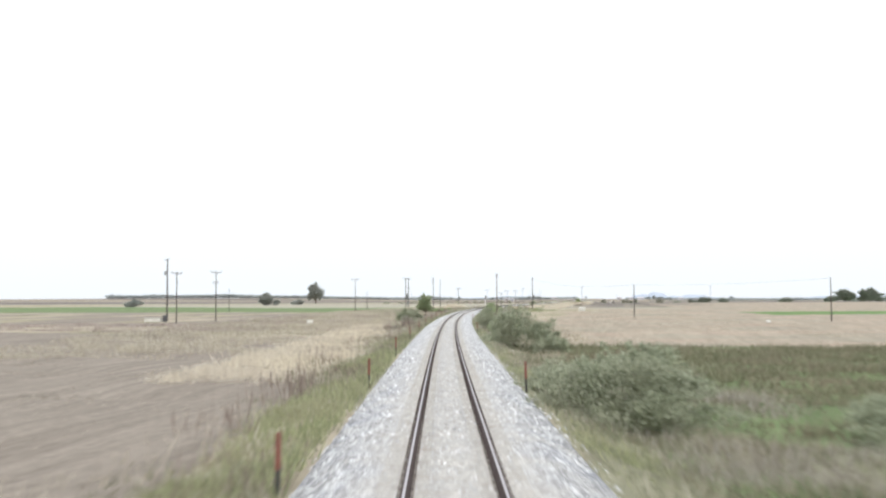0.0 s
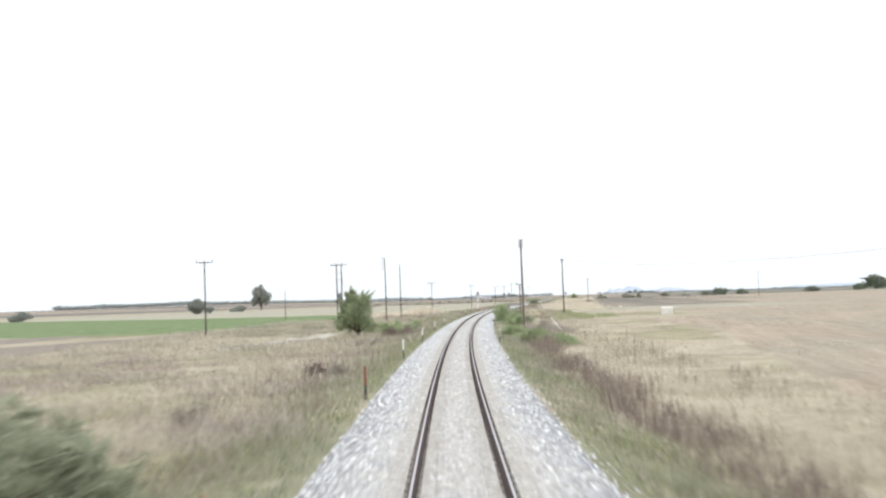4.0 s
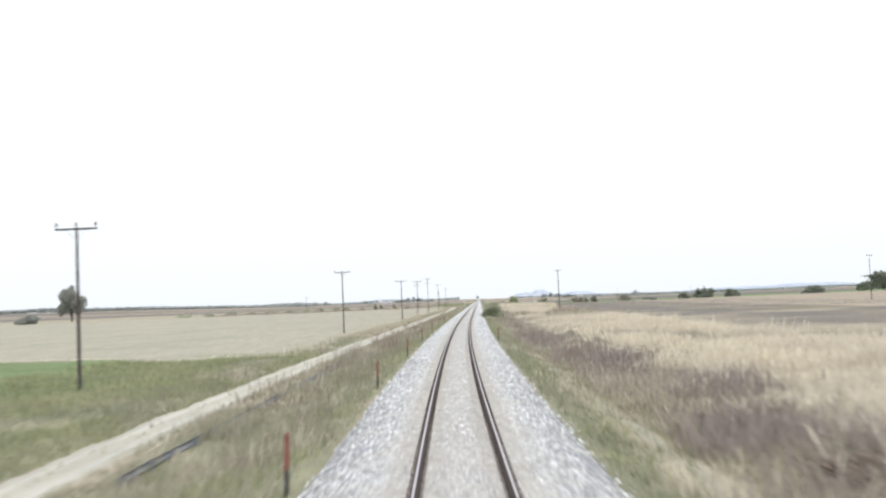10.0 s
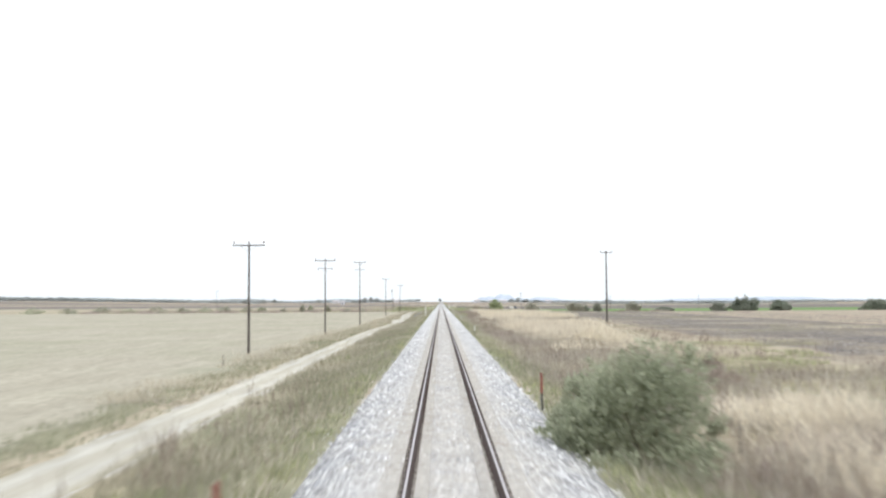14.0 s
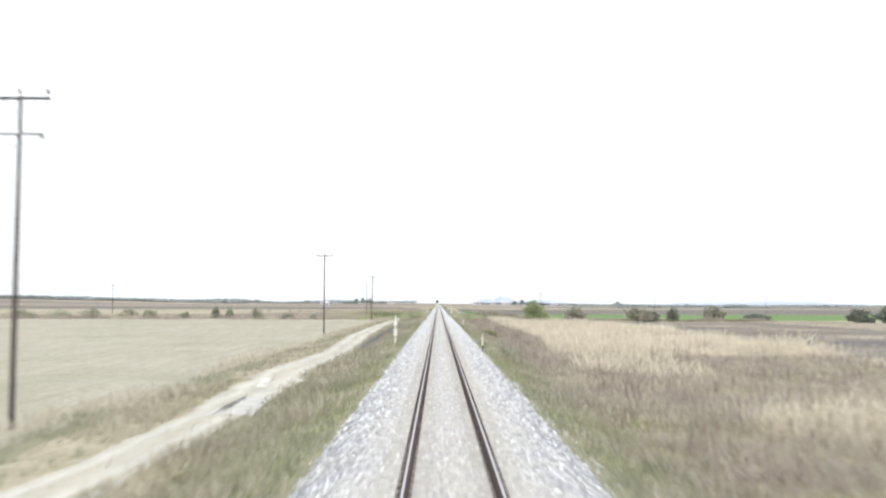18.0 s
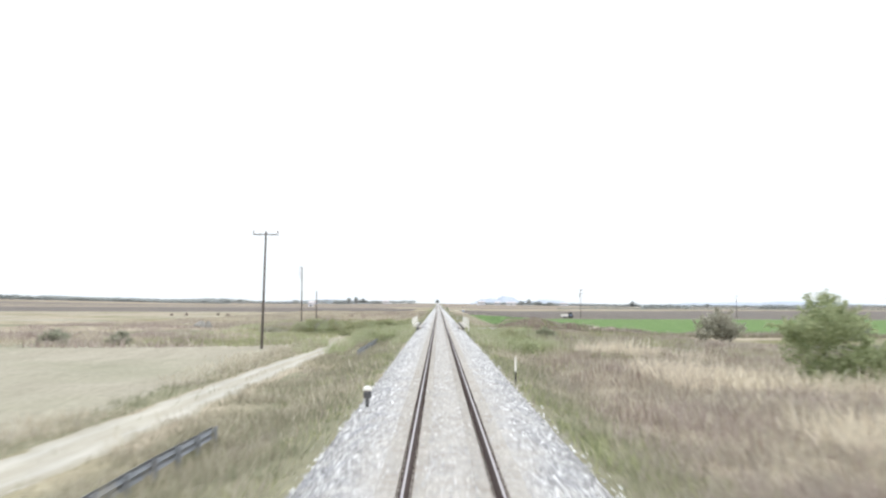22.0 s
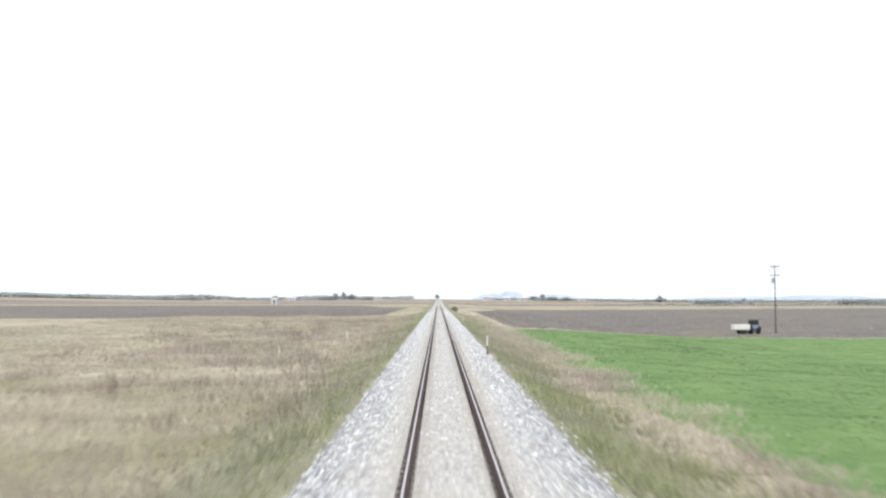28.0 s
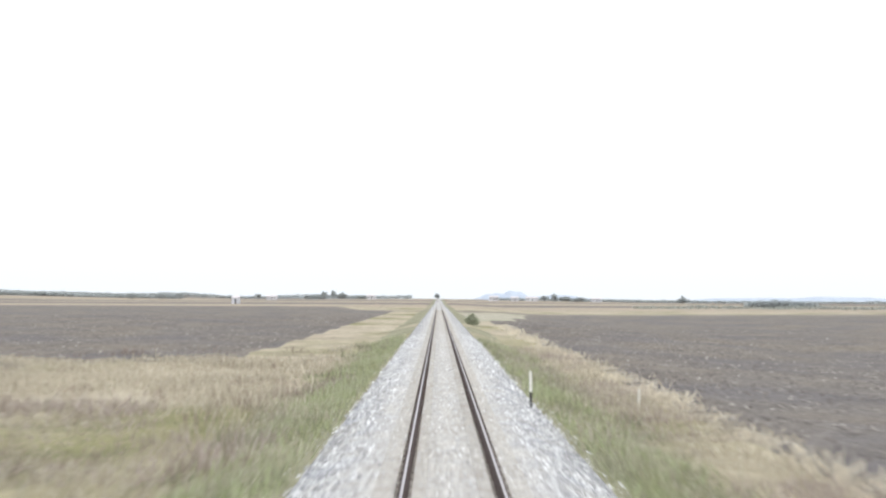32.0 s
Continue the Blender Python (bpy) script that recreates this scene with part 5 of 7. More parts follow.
BUSHES = (  # along, right, height, width, material, seed, leaves, leaf size, label
    (32.6, 6.6, 2.9, 6.6, OLIVE, 1, 5000, 0.11, "dense olive-green shrub at the ballast edge"),
    (38, 4.5, 1.7, 3.0, OLIVE, 2, 1500, 0.1, "low olive shrub leaning over the ballast"),
    (20, 13.5, 1.3, 3.0, OLIVE, 3, 1500, 0.11, "low dark shrub among rank weeds"),
    (31, 15.0, 2.0, 5.0, OLIVE, 4, 1800, 0.12, "low spreading dark shrub in the fallow field"),
    (81, 6.3, 4.0, 6.2, OLIVE, 5, 4600, 0.11, "rounded olive shrub beside the track"),
    (79, 9.0, 1.9, 3.4, OLIVE, 6, 1900, 0.11, "olive shrub behind the ballast shoulder"),
    (121, 4.9, 3.0, 3.4, OLIVE, 7, 2200, 0.11, "upright olive shrub at the ballast edge"),
    (119, 6.2, 1.7, 3.0, GREEN, 8, 1900, 0.11, "low fresh green shrub on the bank"),
    (137, 5.0, 3.0, 3.2, OLIVE, 9, 2000, 0.1, "olive shrub close to the track"),
    (134, 7.9, 3.7, 4.6, OLIVE, 10, 2600, 0.11, "tall olive shrub on the bank"),
    (131, 6.2, 1.6, 4.8, GREEN, 11, 2200, 0.11, "bright green undergrowth below the shrubs"),
    (161.5, -7.6, 2.7, 3.5, OLIVE, 12, 2600, 0.11, "olive shrub in dry weeds beside the track"),
    (150, -7.8, 2.6, 3.8, OLIVE, 13, 2600, 0.11, "wide olive shrub in the rough field"),
    (140.5, -7.1, 1.6, 2.4, BROWNLEAF, 53, 1200, 0.1, "dark brown half-dead shrub on the bank"),
    (263, 9.0, 1.2, 1.9, DUNWEED, 54, 300, 0.1, "brown half-dead shrub behind the pole"),
    (269, 9.7, 1.3, 2.1, DUNWEED, 55, 320, 0.1, "brown half-dead shrub behind the pole"),
    (139, 6.6, 2.4, 2.8, OLIVE, 14, 1200, 0.1, "olive shrub among taller shrubs"),
    (246.5, -11.9, 5.2, 4.5, LEAF, 15, 5600, 0.12, "large leafy green bush standing alone by the lane"),
    (251, -8.6, 1.6, 5.0, GREEN, 17, 2000, 0.1, "low green thicket in dry grass"),
    (256, -6.6, 1.4, 3.4, GREEN, 18, 1200, 0.1, "low green thicket on the bank"),
    (233.3, 6.6, 1.4, 3.6, GREEN, 51, 2200, 0.1, "low green thicket below the bank"),
    (230.5, 7.6, 1.25, 3.4, GREEN, 52, 1900, 0.1, "low fresh green thicket in dry grass"),
    (238.5, 4.8, 1.2, 2.8, GREEN, 20, 1500, 0.1, "low green thicket in dry grass"),
    (227.5, 8.7, 1.2, 3.0, GREEN, 56, 1600, 0.1, "low green thicket in dry grass"),
    (236, 5.6, 1.35, 3.0, GREEN, 57, 1700, 0.1, "low green thicket below the bank"),
    (285, 4.1, 2.9, 3.0, GREEN, 21, 2200, 0.1, "green shrub leaning on the ballast"),
    (281, 5.8, 1.7, 3.8, GREEN, 22, 2400, 0.1, "wide green shrub on the bank"),
    (291, 4.9, 3.3, 3.4, OLIVE, 23, 2200, 0.1, "olive shrub beside the ballast"),
    (297, 4.4, 2.8, 2.9, GREEN, 24, 1500, 0.1, "green shrub beside the ballast"),
    (284, 7.4, 1.6, 3.4, OLIVE, 40, 1700, 0.1, "low olive shrub below the bank"),
    (288, 6.9, 1.7, 3.4, GREEN, 41, 1800, 0.1, "green shrub on the bank"),
    (303, 4.6, 2.4, 3.0, OLIVE, 42, 1300, 0.1, "olive shrub beside the ballast"),
    (278, 5.2, 1.3, 2.6, GREEN, 43, 1300, 0.1, "low green shrub on the bank"),
    (294, 6.3, 2.2, 2.6, OLIVE, 44, 1600, 0.1, "feathery olive shrub on the bank"),
    (538.5, 4.6, 3.1, 4.3, OLIVE, 25, 3600, 0.1, "dark grey-green shrub close to the ballast"),
    (541, 3.7, 1.8, 2.2, OLIVE, 26, 1300, 0.1, "low grey-green shrub on the verge"),
    (859.7, 20.1, 5.0, 6.6, WILLOW, 27, 4600, 0.14, "bright green willow-like bush in tall dry grass"),
    (1028, 5.5, 1.6, 2.9, OLIVE, 29, 1700, 0.1, "low grey-green shrub at the field corner"),
    (1046, 5.0, 0.9, 1.6, OLIVE, 30, 700, 0.09, "small grey-green shrub at the field edge"),
    (968, -8.8, 1.3, 5.0, LUSH, 31, 3000, 0.12, "green thicket filling the stream bank"),
    (951, -16.0, 2.3, 7.0, LUSH, 32, 2800, 0.12, "dense dull-green thicket along the stream"),
    (953, -25.0, 1.0, 5.0, BROWNLEAF, 33, 1500, 0.12, "low brown thicket along the stream"),
    (945, 7.8, 2.2, 3.6, BROWNLEAF, 34, 2000, 0.11, "green thicket on the stream bank"),
    (929, 13.2, 1.6, 3.0, OLIVE, 48, 2000, 0.11, "dark green bush in rank weeds"),
    (952, 12.2, 3.3, 4.6, GREEN, 49, 3000, 0.11, "feathery green bush on the stream bank"),
    (948, 19.0, 2.4, 6.0, OLIVE, 35, 2400, 0.11, "dull-green thicket on the stream bank"),
    (926.2, 6.8, 1.5, 2.2, OLIVE, 36, 1400, 0.1, "dark green bush in rank weeds"),
    (951, -13.0, 2.8, 6.0, LUSH, 37, 2600, 0.11, "dark green thicket along the stream"),
    (1315, 4.6, 1.7, 2.2, OLIVE, 38, 900, 0.1, "small dark shrub beside the ballast"),
    (786, 6.2, 1.2, 2.8, LUSH, 50, 1500, 0.1, "low grey-green shrub in dry weeds"),
    (733, 4.6, 0.9, 1.7, OLIVE, 39, 900, 0.1, "low grey-green shrub in dry grass"),
)
for b in BUSHES:
    bush(b[0], b[1], b[2], b[3], b[4], b[8], 100 + b[5], int(b[6] * 4.0), b[7] * 0.62, stretch=2.2, trunk=0.12 if b[4] is LEAF else 0.0)

HEDGE = leafy("dull_hedge_leaves", ((0.0, (0.224, 0.244, 0.172)), (1.0, (0.396, 0.403, 0.29))), 0.75, 0.12, (0.396, 0.356, 0.251))
BROWNWEED = leafy("rusty_brown_dock", ((0.0, (0.221, 0.165, 0.133)), (1.0, (0.403, 0.317, 0.259))), 0.9, 0.3, (0.338, 0.264, 0.219))
r = np.random.RandomState(77)
for k in range(30):
    side = -1 if k % 2 and k > 13 else 1
    y, l = 889 + 1.45 * k + r.uniform(-1, 1), side * r.uniform(5.0, 8.2)
    bush(y, l, r.uniform(1.1, 1.6), r.uniform(2.8, 4.4), (YELLOWWEED, LUSH, YELLOWWEED)[k % 3], "clump of rank yellow-green weeds on the railway bank", 500 + k, 3000, 0.06, stretch=2.2, category="weeds", name="weed_clump", group="weed clumps above the stream")
for k in range(22):
    y, l = 957 + r.uniform(-4, 4), -11.2 - 0.48 * k
    bush(y, l, max(1.6, 0.25 - float(ground_z(y, l)) + r.uniform(-0.4, 0.35)), r.uniform(3.0, 4.6), (LUSH, YELLOWWEED, LUSH, BROWNLEAF if k in (11, 15) else YELLOWWEED)[k % 4], "thicket of green scrub beyond the stream", 540 + k, 5200, 0.06, stretch=2.2, name="scrub_bush", group="scrub along the stream")
for k, (y, l) in enumerate(((954, -10.2), (952, -11.4), (956, -9.9), (966, -6.2), (967.5, -7.6), (966.5, -9.2), (969, -10.6), (968, -12.2))):
    bush(y, l, max(1.2, -0.1 - float(ground_z(y, l))), 3.4, (YELLOWWEED, LUSH)[k % 2], "thicket of green scrub beyond the stream", 590 + k, 4200, 0.06, stretch=2.2, name="scrub_bush", group="scrub along the stream")
for k, (y, l, h, w) in enumerate(((286, -6.0, 1.1, 3.0), (284, -5.0, 0.8, 2.2), (290, -5.2, 0.8, 2.0))):
    bush(y, l, h, w, LUSH, "clump of fresh green weeds on the bank", 600 + k, 3600, 0.05, stretch=2.2, category="weeds", name="weed_clump", group="green weed clumps beside the curve")
for k in range(26):
    y, l = 345 + r.uniform(0, 200), r.uniform(6.5, 11)
    bush(y, l, r.uniform(0.6, 1.1), r.uniform(1.4, 2.6), (DUNWEED, BROWNWEED, DUNWEED)[k % 3], "clump of dead brown dock on the bank", 560 + k, 1100, 0.07, stretch=2.0, category="weeds", name="weed_clump", group="dead weed clumps on the bank")
for k in range(12):
    y, l = 556 + r.uniform(0, 22), r.uniform(9, 17)
    bush(y, l, r.uniform(0.8, 1.3), r.uniform(1.6, 2.8), (BROWNWEED, DUNWEED)[k % 2], "clump of dead reddish-brown weeds at the field edge", 680 + k, 1300, 0.07, stretch=2.0, category="weeds", name="weed_clump", group="dead weed clumps on the bank")
for k in range(34):
    y, l = 908.5 + 0.8 * k + r.uniform(-1, 1), -r.uniform(4.3, 8.4)
    bush(y, l, r.uniform(0.8, 1.25), r.uniform(2.2, 3.4), (YELLOWWEED, YELLOWWEED, LUSH)[k % 3], "clump of rank yellow-green weeds on the railway bank", 760 + k, 1800, 0.07, stretch=2.0, category="weeds", name="weed_clump", group="weed clumps above the stream")
for k in range(26):
    y, l = 968 + 1.8 * k + r.uniform(-1, 1), -r.uniform(4.4, 14)
    bush(y, l, r.uniform(0.5, 0.9), r.uniform(2.0, 3.6), (YELLOWWEED, LUSH, YELLOWWEED)[k % 3], "low clump of yellow-green weeds past the bridge", 800 + k, 1500, 0.07, stretch=2.0, category="weeds", name="weed_clump", group="weed clumps past the bridge")
for k in range(14):
    y, l = 100 + r.uniform(0, 170), -r.uniform(4.6, 9)
    bush(y, l, r.uniform(0.7, 1.2), r.uniform(1.2, 2.2), (STALK, DUNWEED, OLIVE)[k % 3], "clump of reddish-brown dead weeds on the bank", 580 + k, 900, 0.065, stretch=2.0, category="weeds", name="weed_clump", group="dead weed clumps beside the curve")

for k, (y, l) in enumerate(((1107, -84.3), (1114, -81.5), (1117, -72), (1087, -53.2), (1062, -32.2), (1095, -64), (1075, -45))):
    bush(y, l, 0.65 + 0.1 * (k % 3), 1.3 + 0.4 * (k % 2), BROWNWEED, "dark tuft of dead weeds in the pasture", 860 + k, 500, 0.09, stretch=2.0, category="weeds", name="weed_clump", group="dark tufts in the pasture")

HEDGE_ROW = ((-47.5, 3.0, 3.6), (-55, 3.2, 2.4), (-58.6, 3.4, 2.8), (-66, 1.8, 3.0), (-75, 2.4, 5.0), (-82, 2.6, 6.0), (-91, 2.8, 7.0), (-99, 2.4, 8.0), (-108, 2.6, 7.0), (-119, 2.8, 9.0), (-131, 2.2, 8.0),
             (-143, 2.9, 9.0), (-156, 2.4, 10.0), (-170, 2.8, 10.0), (-33, 1.2, 3.0), (-39, 1.5, 3.4))
for k, (l, h, w) in enumerate(HEDGE_ROW):
    bush(909 + r.uniform(-2.5, 2.5), l, h, w, (HEDGE, OLIVE, HEDGE)[k % 3], "dull green bush in a broken hedge behind the stubble", 640 + k, 2200, 0.12, stretch=2.2, name="hedge_bush", group="broken hedge behind the stubble")

FAR_TREES = (  # along, right, height, width, trunk share, seed, label
    (968, -264, 23.5, 18, 0.16, 1, "tall round-headed tree alone in the fields"),
    (839, -271, 12, 19, 0.05, 2, "dark rounded tree at the field edge"),
    (842, -262, 5.5, 9, 0.1, 3, "low dark bush beside the rounded tree"),
    (905, -262, 5.0, 16, 0.05, 4, "low hedge of dark bushes at the field edge"),
    (700, -330, 6, 15, 0.05, 5, "low dark bushes in the far field"),
    (946, 140, 7.2, 13, 0.1, 6, "wide dark clump of bushes in the fields"),
    (948, 128, 4.5, 8, 0.1, 7, "dark bush in the fields"),
    (952, 158, 5.4, 13, 0.05, 8, "dark clump of bushes in the fields"),
    (1064, 298, 13.5, 24, 0.13, 9, "group of tall green trees beyond the fields"),
    (1060, 322, 14, 26, 0.13, 10, "group of tall green trees beyond the fields"),
    (1050, 278, 7, 12, 0.1, 11, "dark trees beyond the fields"),
    (1000, 225, 5.5, 17, 0.05, 12, "low dark hedge in the fields"),
    (1003, 100, 5.2, 9, 0.1, 13, "grey-brown bush at the field end"),
    (960, 74, 4.4, 5.2, 0.1, 14, "dark upright bush at the field end"),
    (965, 64, 4.8, 10, 0.1, 15, "brown-green bush at the field end"),
    (967, 69, 3.2, 6.5, 0.05, 16, "low bush at the field end"),
    (952, 42.5, 5.5, 7.2, 0.1, 17, "dull brown-green bush at the field end"),
    (1010, 118, 2.6, 10, 0.05, 18, "low hedge at the field end"),
    (2100, -1.7, 6.5, 5.5, 0.3, 19, "lone tree standing over the far end of the line"),
    (2357, -386, 8.58, 14.4, 0.2, 20, "green tree on the far ridge"),
    (2360, -350, 9.24, 13.6, 0.2, 21, "dark trees on the far ridge"),
    (2370, -330, 9.24, 11.9, 0.2, 22, "dark trees on the far ridge"),
    (2550, -265, 8.58, 11.9, 0.3, 23, "tree on the far ridge"),
    (2500, -175, 5.94, 34, 0.05, 24, "low dark wood on the skyline"),
    (2480, -160, 11.2, 11, 0.25, 25, "tall poplars on the skyline"),
    (2490, -148, 12.5, 10.2, 0.25, 26, "tall poplars on the skyline"),
    (2500, -136, 9.24, 18.7, 0.15, 27, "dark trees on the skyline"),
    (2520, -112, 5.94, 23.8, 0.1, 28, "dark trees on the skyline"),
    (2500, 150, 8.58, 13.6, 0.2, 29, "dark trees by the far village"),
    (2510, 165, 11.2, 11.9, 0.2, 30, "tall trees by the far village"),
    (2520, 182, 7.92, 22.1, 0.1, 31, "dark trees by the far village"),
    (2540, 205, 5.94, 25.5, 0.1, 32, "low trees by the far village"),
    (2600, 372, 11.2, 18.7, 0.15, 33, "pair of round trees on the skyline"),
    (2620, 520, 7.92, 11.9, 0.15, 34, "round tree on the skyline"),
    (1900, 260, 3, 60, 0.02, 36, "long dark hedge across the far fields"),
    (1950, 420, 3, 70, 0.02, 37, "long dark hedge across the far fields"),
)
# leaf material goes by distance; the far ones have haze painted in
for t in FAR_TREES:
    n = int(min(9000, (3000 if t[0] < 1100 else 1400) + (330 if t[0] < 1100 else 150) * t[3]))
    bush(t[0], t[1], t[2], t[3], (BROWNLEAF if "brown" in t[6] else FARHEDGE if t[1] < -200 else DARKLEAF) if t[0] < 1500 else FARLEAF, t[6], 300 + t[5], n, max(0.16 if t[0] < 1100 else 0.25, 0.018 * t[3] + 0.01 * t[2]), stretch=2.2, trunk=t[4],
         category="tree" if t[4] > 0.12 else "bush", name="tree" if t[4] > 0.12 else "bush", depth=min(t[3], 12), taper=0.25 if "round-headed" in t[6] else 0.62)


def wood(name, y, l0, l1, height, mat, label, seed, count, size, lean=(1, 1)):
    """A far belt of trees as one crown of leaf clumps with an uneven top."""
    r = np.random.RandomState(seed)
    l = r.uniform(l0, l1, count)
    yy = y + r.uniform(-14, 14, count)
    top = height * (0.68 + 0.22 * wave(l, l * 0, 0.2 * abs(l1 - l0), seed) + 0.1 * wave(l, l * 0, 9 * size, seed + 1))
    top = np.maximum(top, height * 0.15) * np.interp(l, (l0, l1), lean)
    z = ground_z(yy, l) + top * r.uniform(0, 1, count) ** 0.7
    c = np.stack([line_x(yy) + l, yy, z], -1)
    n = r.normal(0, 1, (count, 3))
    n /= np.linalg.norm(n, axis=1)[:, None]
    t = np.cross(n, r.normal(0, 1, (count, 3)))
    t /= np.linalg.norm(t, axis=1)[:, None]
    b = np.cross(n, t)
    s = size * r.uniform(0.5, 1.4, (count, 1))
    v = np.stack([c + t * s, c + b * s * 0.6, c - t * s, c - b * s * 0.6], 1).reshape(-1, 3)
    tagged(new(name, fast_mesh(name, v, np.arange(4 * count), 4, mat)), label, "far woods", kind="stuff")


# skyline belts: their haze comes from the leaf colour alone
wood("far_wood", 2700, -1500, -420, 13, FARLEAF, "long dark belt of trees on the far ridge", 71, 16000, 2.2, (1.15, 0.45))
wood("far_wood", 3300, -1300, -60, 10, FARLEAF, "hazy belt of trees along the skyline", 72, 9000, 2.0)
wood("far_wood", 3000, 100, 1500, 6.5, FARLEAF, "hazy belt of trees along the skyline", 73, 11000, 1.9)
wood("far_wood", 1180, 330, 900, 8, FARHEDGE, "belt of trees beyond the fields", 75, 8000, 1.2)
wood("far_wood", 1750, 120, 520, 2.4, FARHEDGE, "dark hedge across the far fields", 78, 7000, 0.6)


def hill(y, l, height, width, label):
    """A far hill as a rise, set nearer and scaled down to fit the camera's view."""
    vs, fs, nx, ny = [], [], 40, 8
    for j in range(ny):
        for i in range(nx):
            u, w = i / (nx - 1) * 2 - 1, j / (ny - 1) * 2 - 1
            z = height * max(0, math.cos(u * 1.57)) ** 1.6 * math.cos(w * 1.57) * (1 + 0.16 * math.sin(u * 9) + 0.08 * math.sin(u * 23 + 1))
            vs.append((u * width / 2, w * 120, z - 4))
    for j in range(ny - 1):
        for i in range(nx - 1):
            a = j * nx + i
            fs.append((a, a + 1, a + nx + 1, a + nx))
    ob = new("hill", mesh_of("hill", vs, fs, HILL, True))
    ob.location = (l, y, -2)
    tagged(ob, label, "hill", kind="structure")


# the hills' blue-grey is haze painted into the base colour
HILL = worn("haze_blue_hillside", (0.3, 0.34, 0.41), (0.38, 0.42, 0.48), 0.02, 1.0, bump=0, stain=(0.34, 0.38, 0.44))
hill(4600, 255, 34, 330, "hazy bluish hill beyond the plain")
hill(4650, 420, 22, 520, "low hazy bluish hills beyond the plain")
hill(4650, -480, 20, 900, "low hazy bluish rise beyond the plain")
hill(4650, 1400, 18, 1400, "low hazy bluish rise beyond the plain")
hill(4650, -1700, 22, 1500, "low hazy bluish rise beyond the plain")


def clods(y0, y1, l0, l1, count, seed):
    """Clods of turned earth on the ploughed fields."""
    r = np.random.RandomState(seed)
    y, u = r.uniform(y0, y1, count), r.uniform(0, 1, count) ** 1.6
    l = l0 + (l1 - l0) * u
    s = r.uniform(0.05, 0.16, count)
    base = np.array([(1, 0, 0), (-0.5, 0.87, 0), (-0.5, -0.87, 0), (0, 0, 0.8)], float)
    v = base[None] * s[:, None, None] * r.uniform(0.6, 1.4, (count, 4, 1))
    v = v + np.stack([line_x(y) + l, y, ground_z(y, l)], -1)[:, None]
    tris = np.array([(0, 1, 3), (1, 2, 3), (2, 0, 3)])
    loops = (tris[None] + 4 * np.arange(count)[:, None, None]).ravel()
    tagged(new("earth_clods", fast_mesh("earth_clods", v.reshape(-1, 3), loops, 3, CLOD)), "clods of dark turned earth on a ploughed field", "soil", kind="stuff")


CLOD = leafy("turned_earth_clods", ((0.0, (0.1, 0.083, 0.075)), (0.85, (0.17, 0.146, 0.13)), (1.0, (0.36, 0.33, 0.29))), 0.95, 0.1, (0.19, 0.165, 0.15), 0.0)
clods(570, 955, 34, 110, 30000, 901)
clods(1168, 1364, 10, 90, 30000, 902)
clods(1240, 1400, -16, -90, 20000, 903)


SAND = worn("pale_sandy_earth", (0.3, 0.245, 0.185), (0.46, 0.395, 0.31), 3, 0.97, bump=0.8, stain=(0.25, 0.22, 0.15))


def heap(y, l, height, width, depth, seed, label, mat=EARTH, group="heaps of dug earth"):
    """A rough heap of dug earth."""
    r = np.random.RandomState(seed)
    nx, ny = 26, 14
    vs, fs = [], []
    for j in range(ny):
        for i in range(nx):
            u, w = i / (nx - 1) * 2 - 1, j / (ny - 1) * 2 - 1
            f = max(0.0, 1 - u * u) ** 0.75 * max(0.0, 1 - w * w) ** 0.75
            z = height * f * (1 + 0.1 * math.sin(u * 6 + seed) + 0.07 * math.sin(u * 17 + w * 5)) + 0.16 * f ** 0.3 * r.uniform(-1, 1)
            p = spot(y + w * depth / 2, l + u * width / 2)
            vs.append((p.x, p.y, p.z + z - 0.1))
    for j in range(ny - 1):
        for i in range(nx - 1):
            a = j * nx + i
            fs.append((a, a + 1, a + nx + 1, a + nx))
    o = spot(y, l)
    me = mesh_of("earth_mound", [Vector(v) - o for v in vs], fs, mat)
    ob = new("earth_mound", me)
    ob.location = o
    tagged(ob, label, "earth heap", group)


heap(259, 9.3, 0.35, 4.6, 18, 6, "low bank of bare brown earth beside the pole", EARTH, "")
heap(346, 8.9, 0.8, 6.5, 11, 5, "low mound of pale sandy earth", SAND, "sandy mounds")
heap(328.5, 9.7, 0.95, 6.0, 9, 7, "low mound of pale sandy earth under dry grass", SAND, "sandy mounds")
heap(981, 16.8, 1.95, 12, 9, 1, "heap of dug brown earth with pale stones")
heap(985, 24.5, 1.5, 9, 6, 2, "low heap of dug brown earth")
heap(980, 11.6, 0.95, 5.5, 4, 3, "low spill of dug brown earth")
heap(987, 34, 1.2, 13, 5, 4, "long low ridge of dug brown earth under dead logs")
blades("dun_weeds", DUNWEED, "brown weeds growing on the spoil heap", 979, 990, 11, 40, 9000, 0.5, 0.03, 196, clump=0.5, category="weeds")


# ---- poles ----
def insulator(parent, x, y, z, size=1.0):
    prof = [(0.015, 0), (0.015, 0.1), (0.05, 0.1), (0.06, 0.14), (0.045, 0.18), (0.055, 0.2), (0.03, 0.26)]
    part("insulator", lathe([(r * size, h * size) for r, h in prof], 10), CERAMIC, parent, at=Matrix.Translation((x, y, z)))


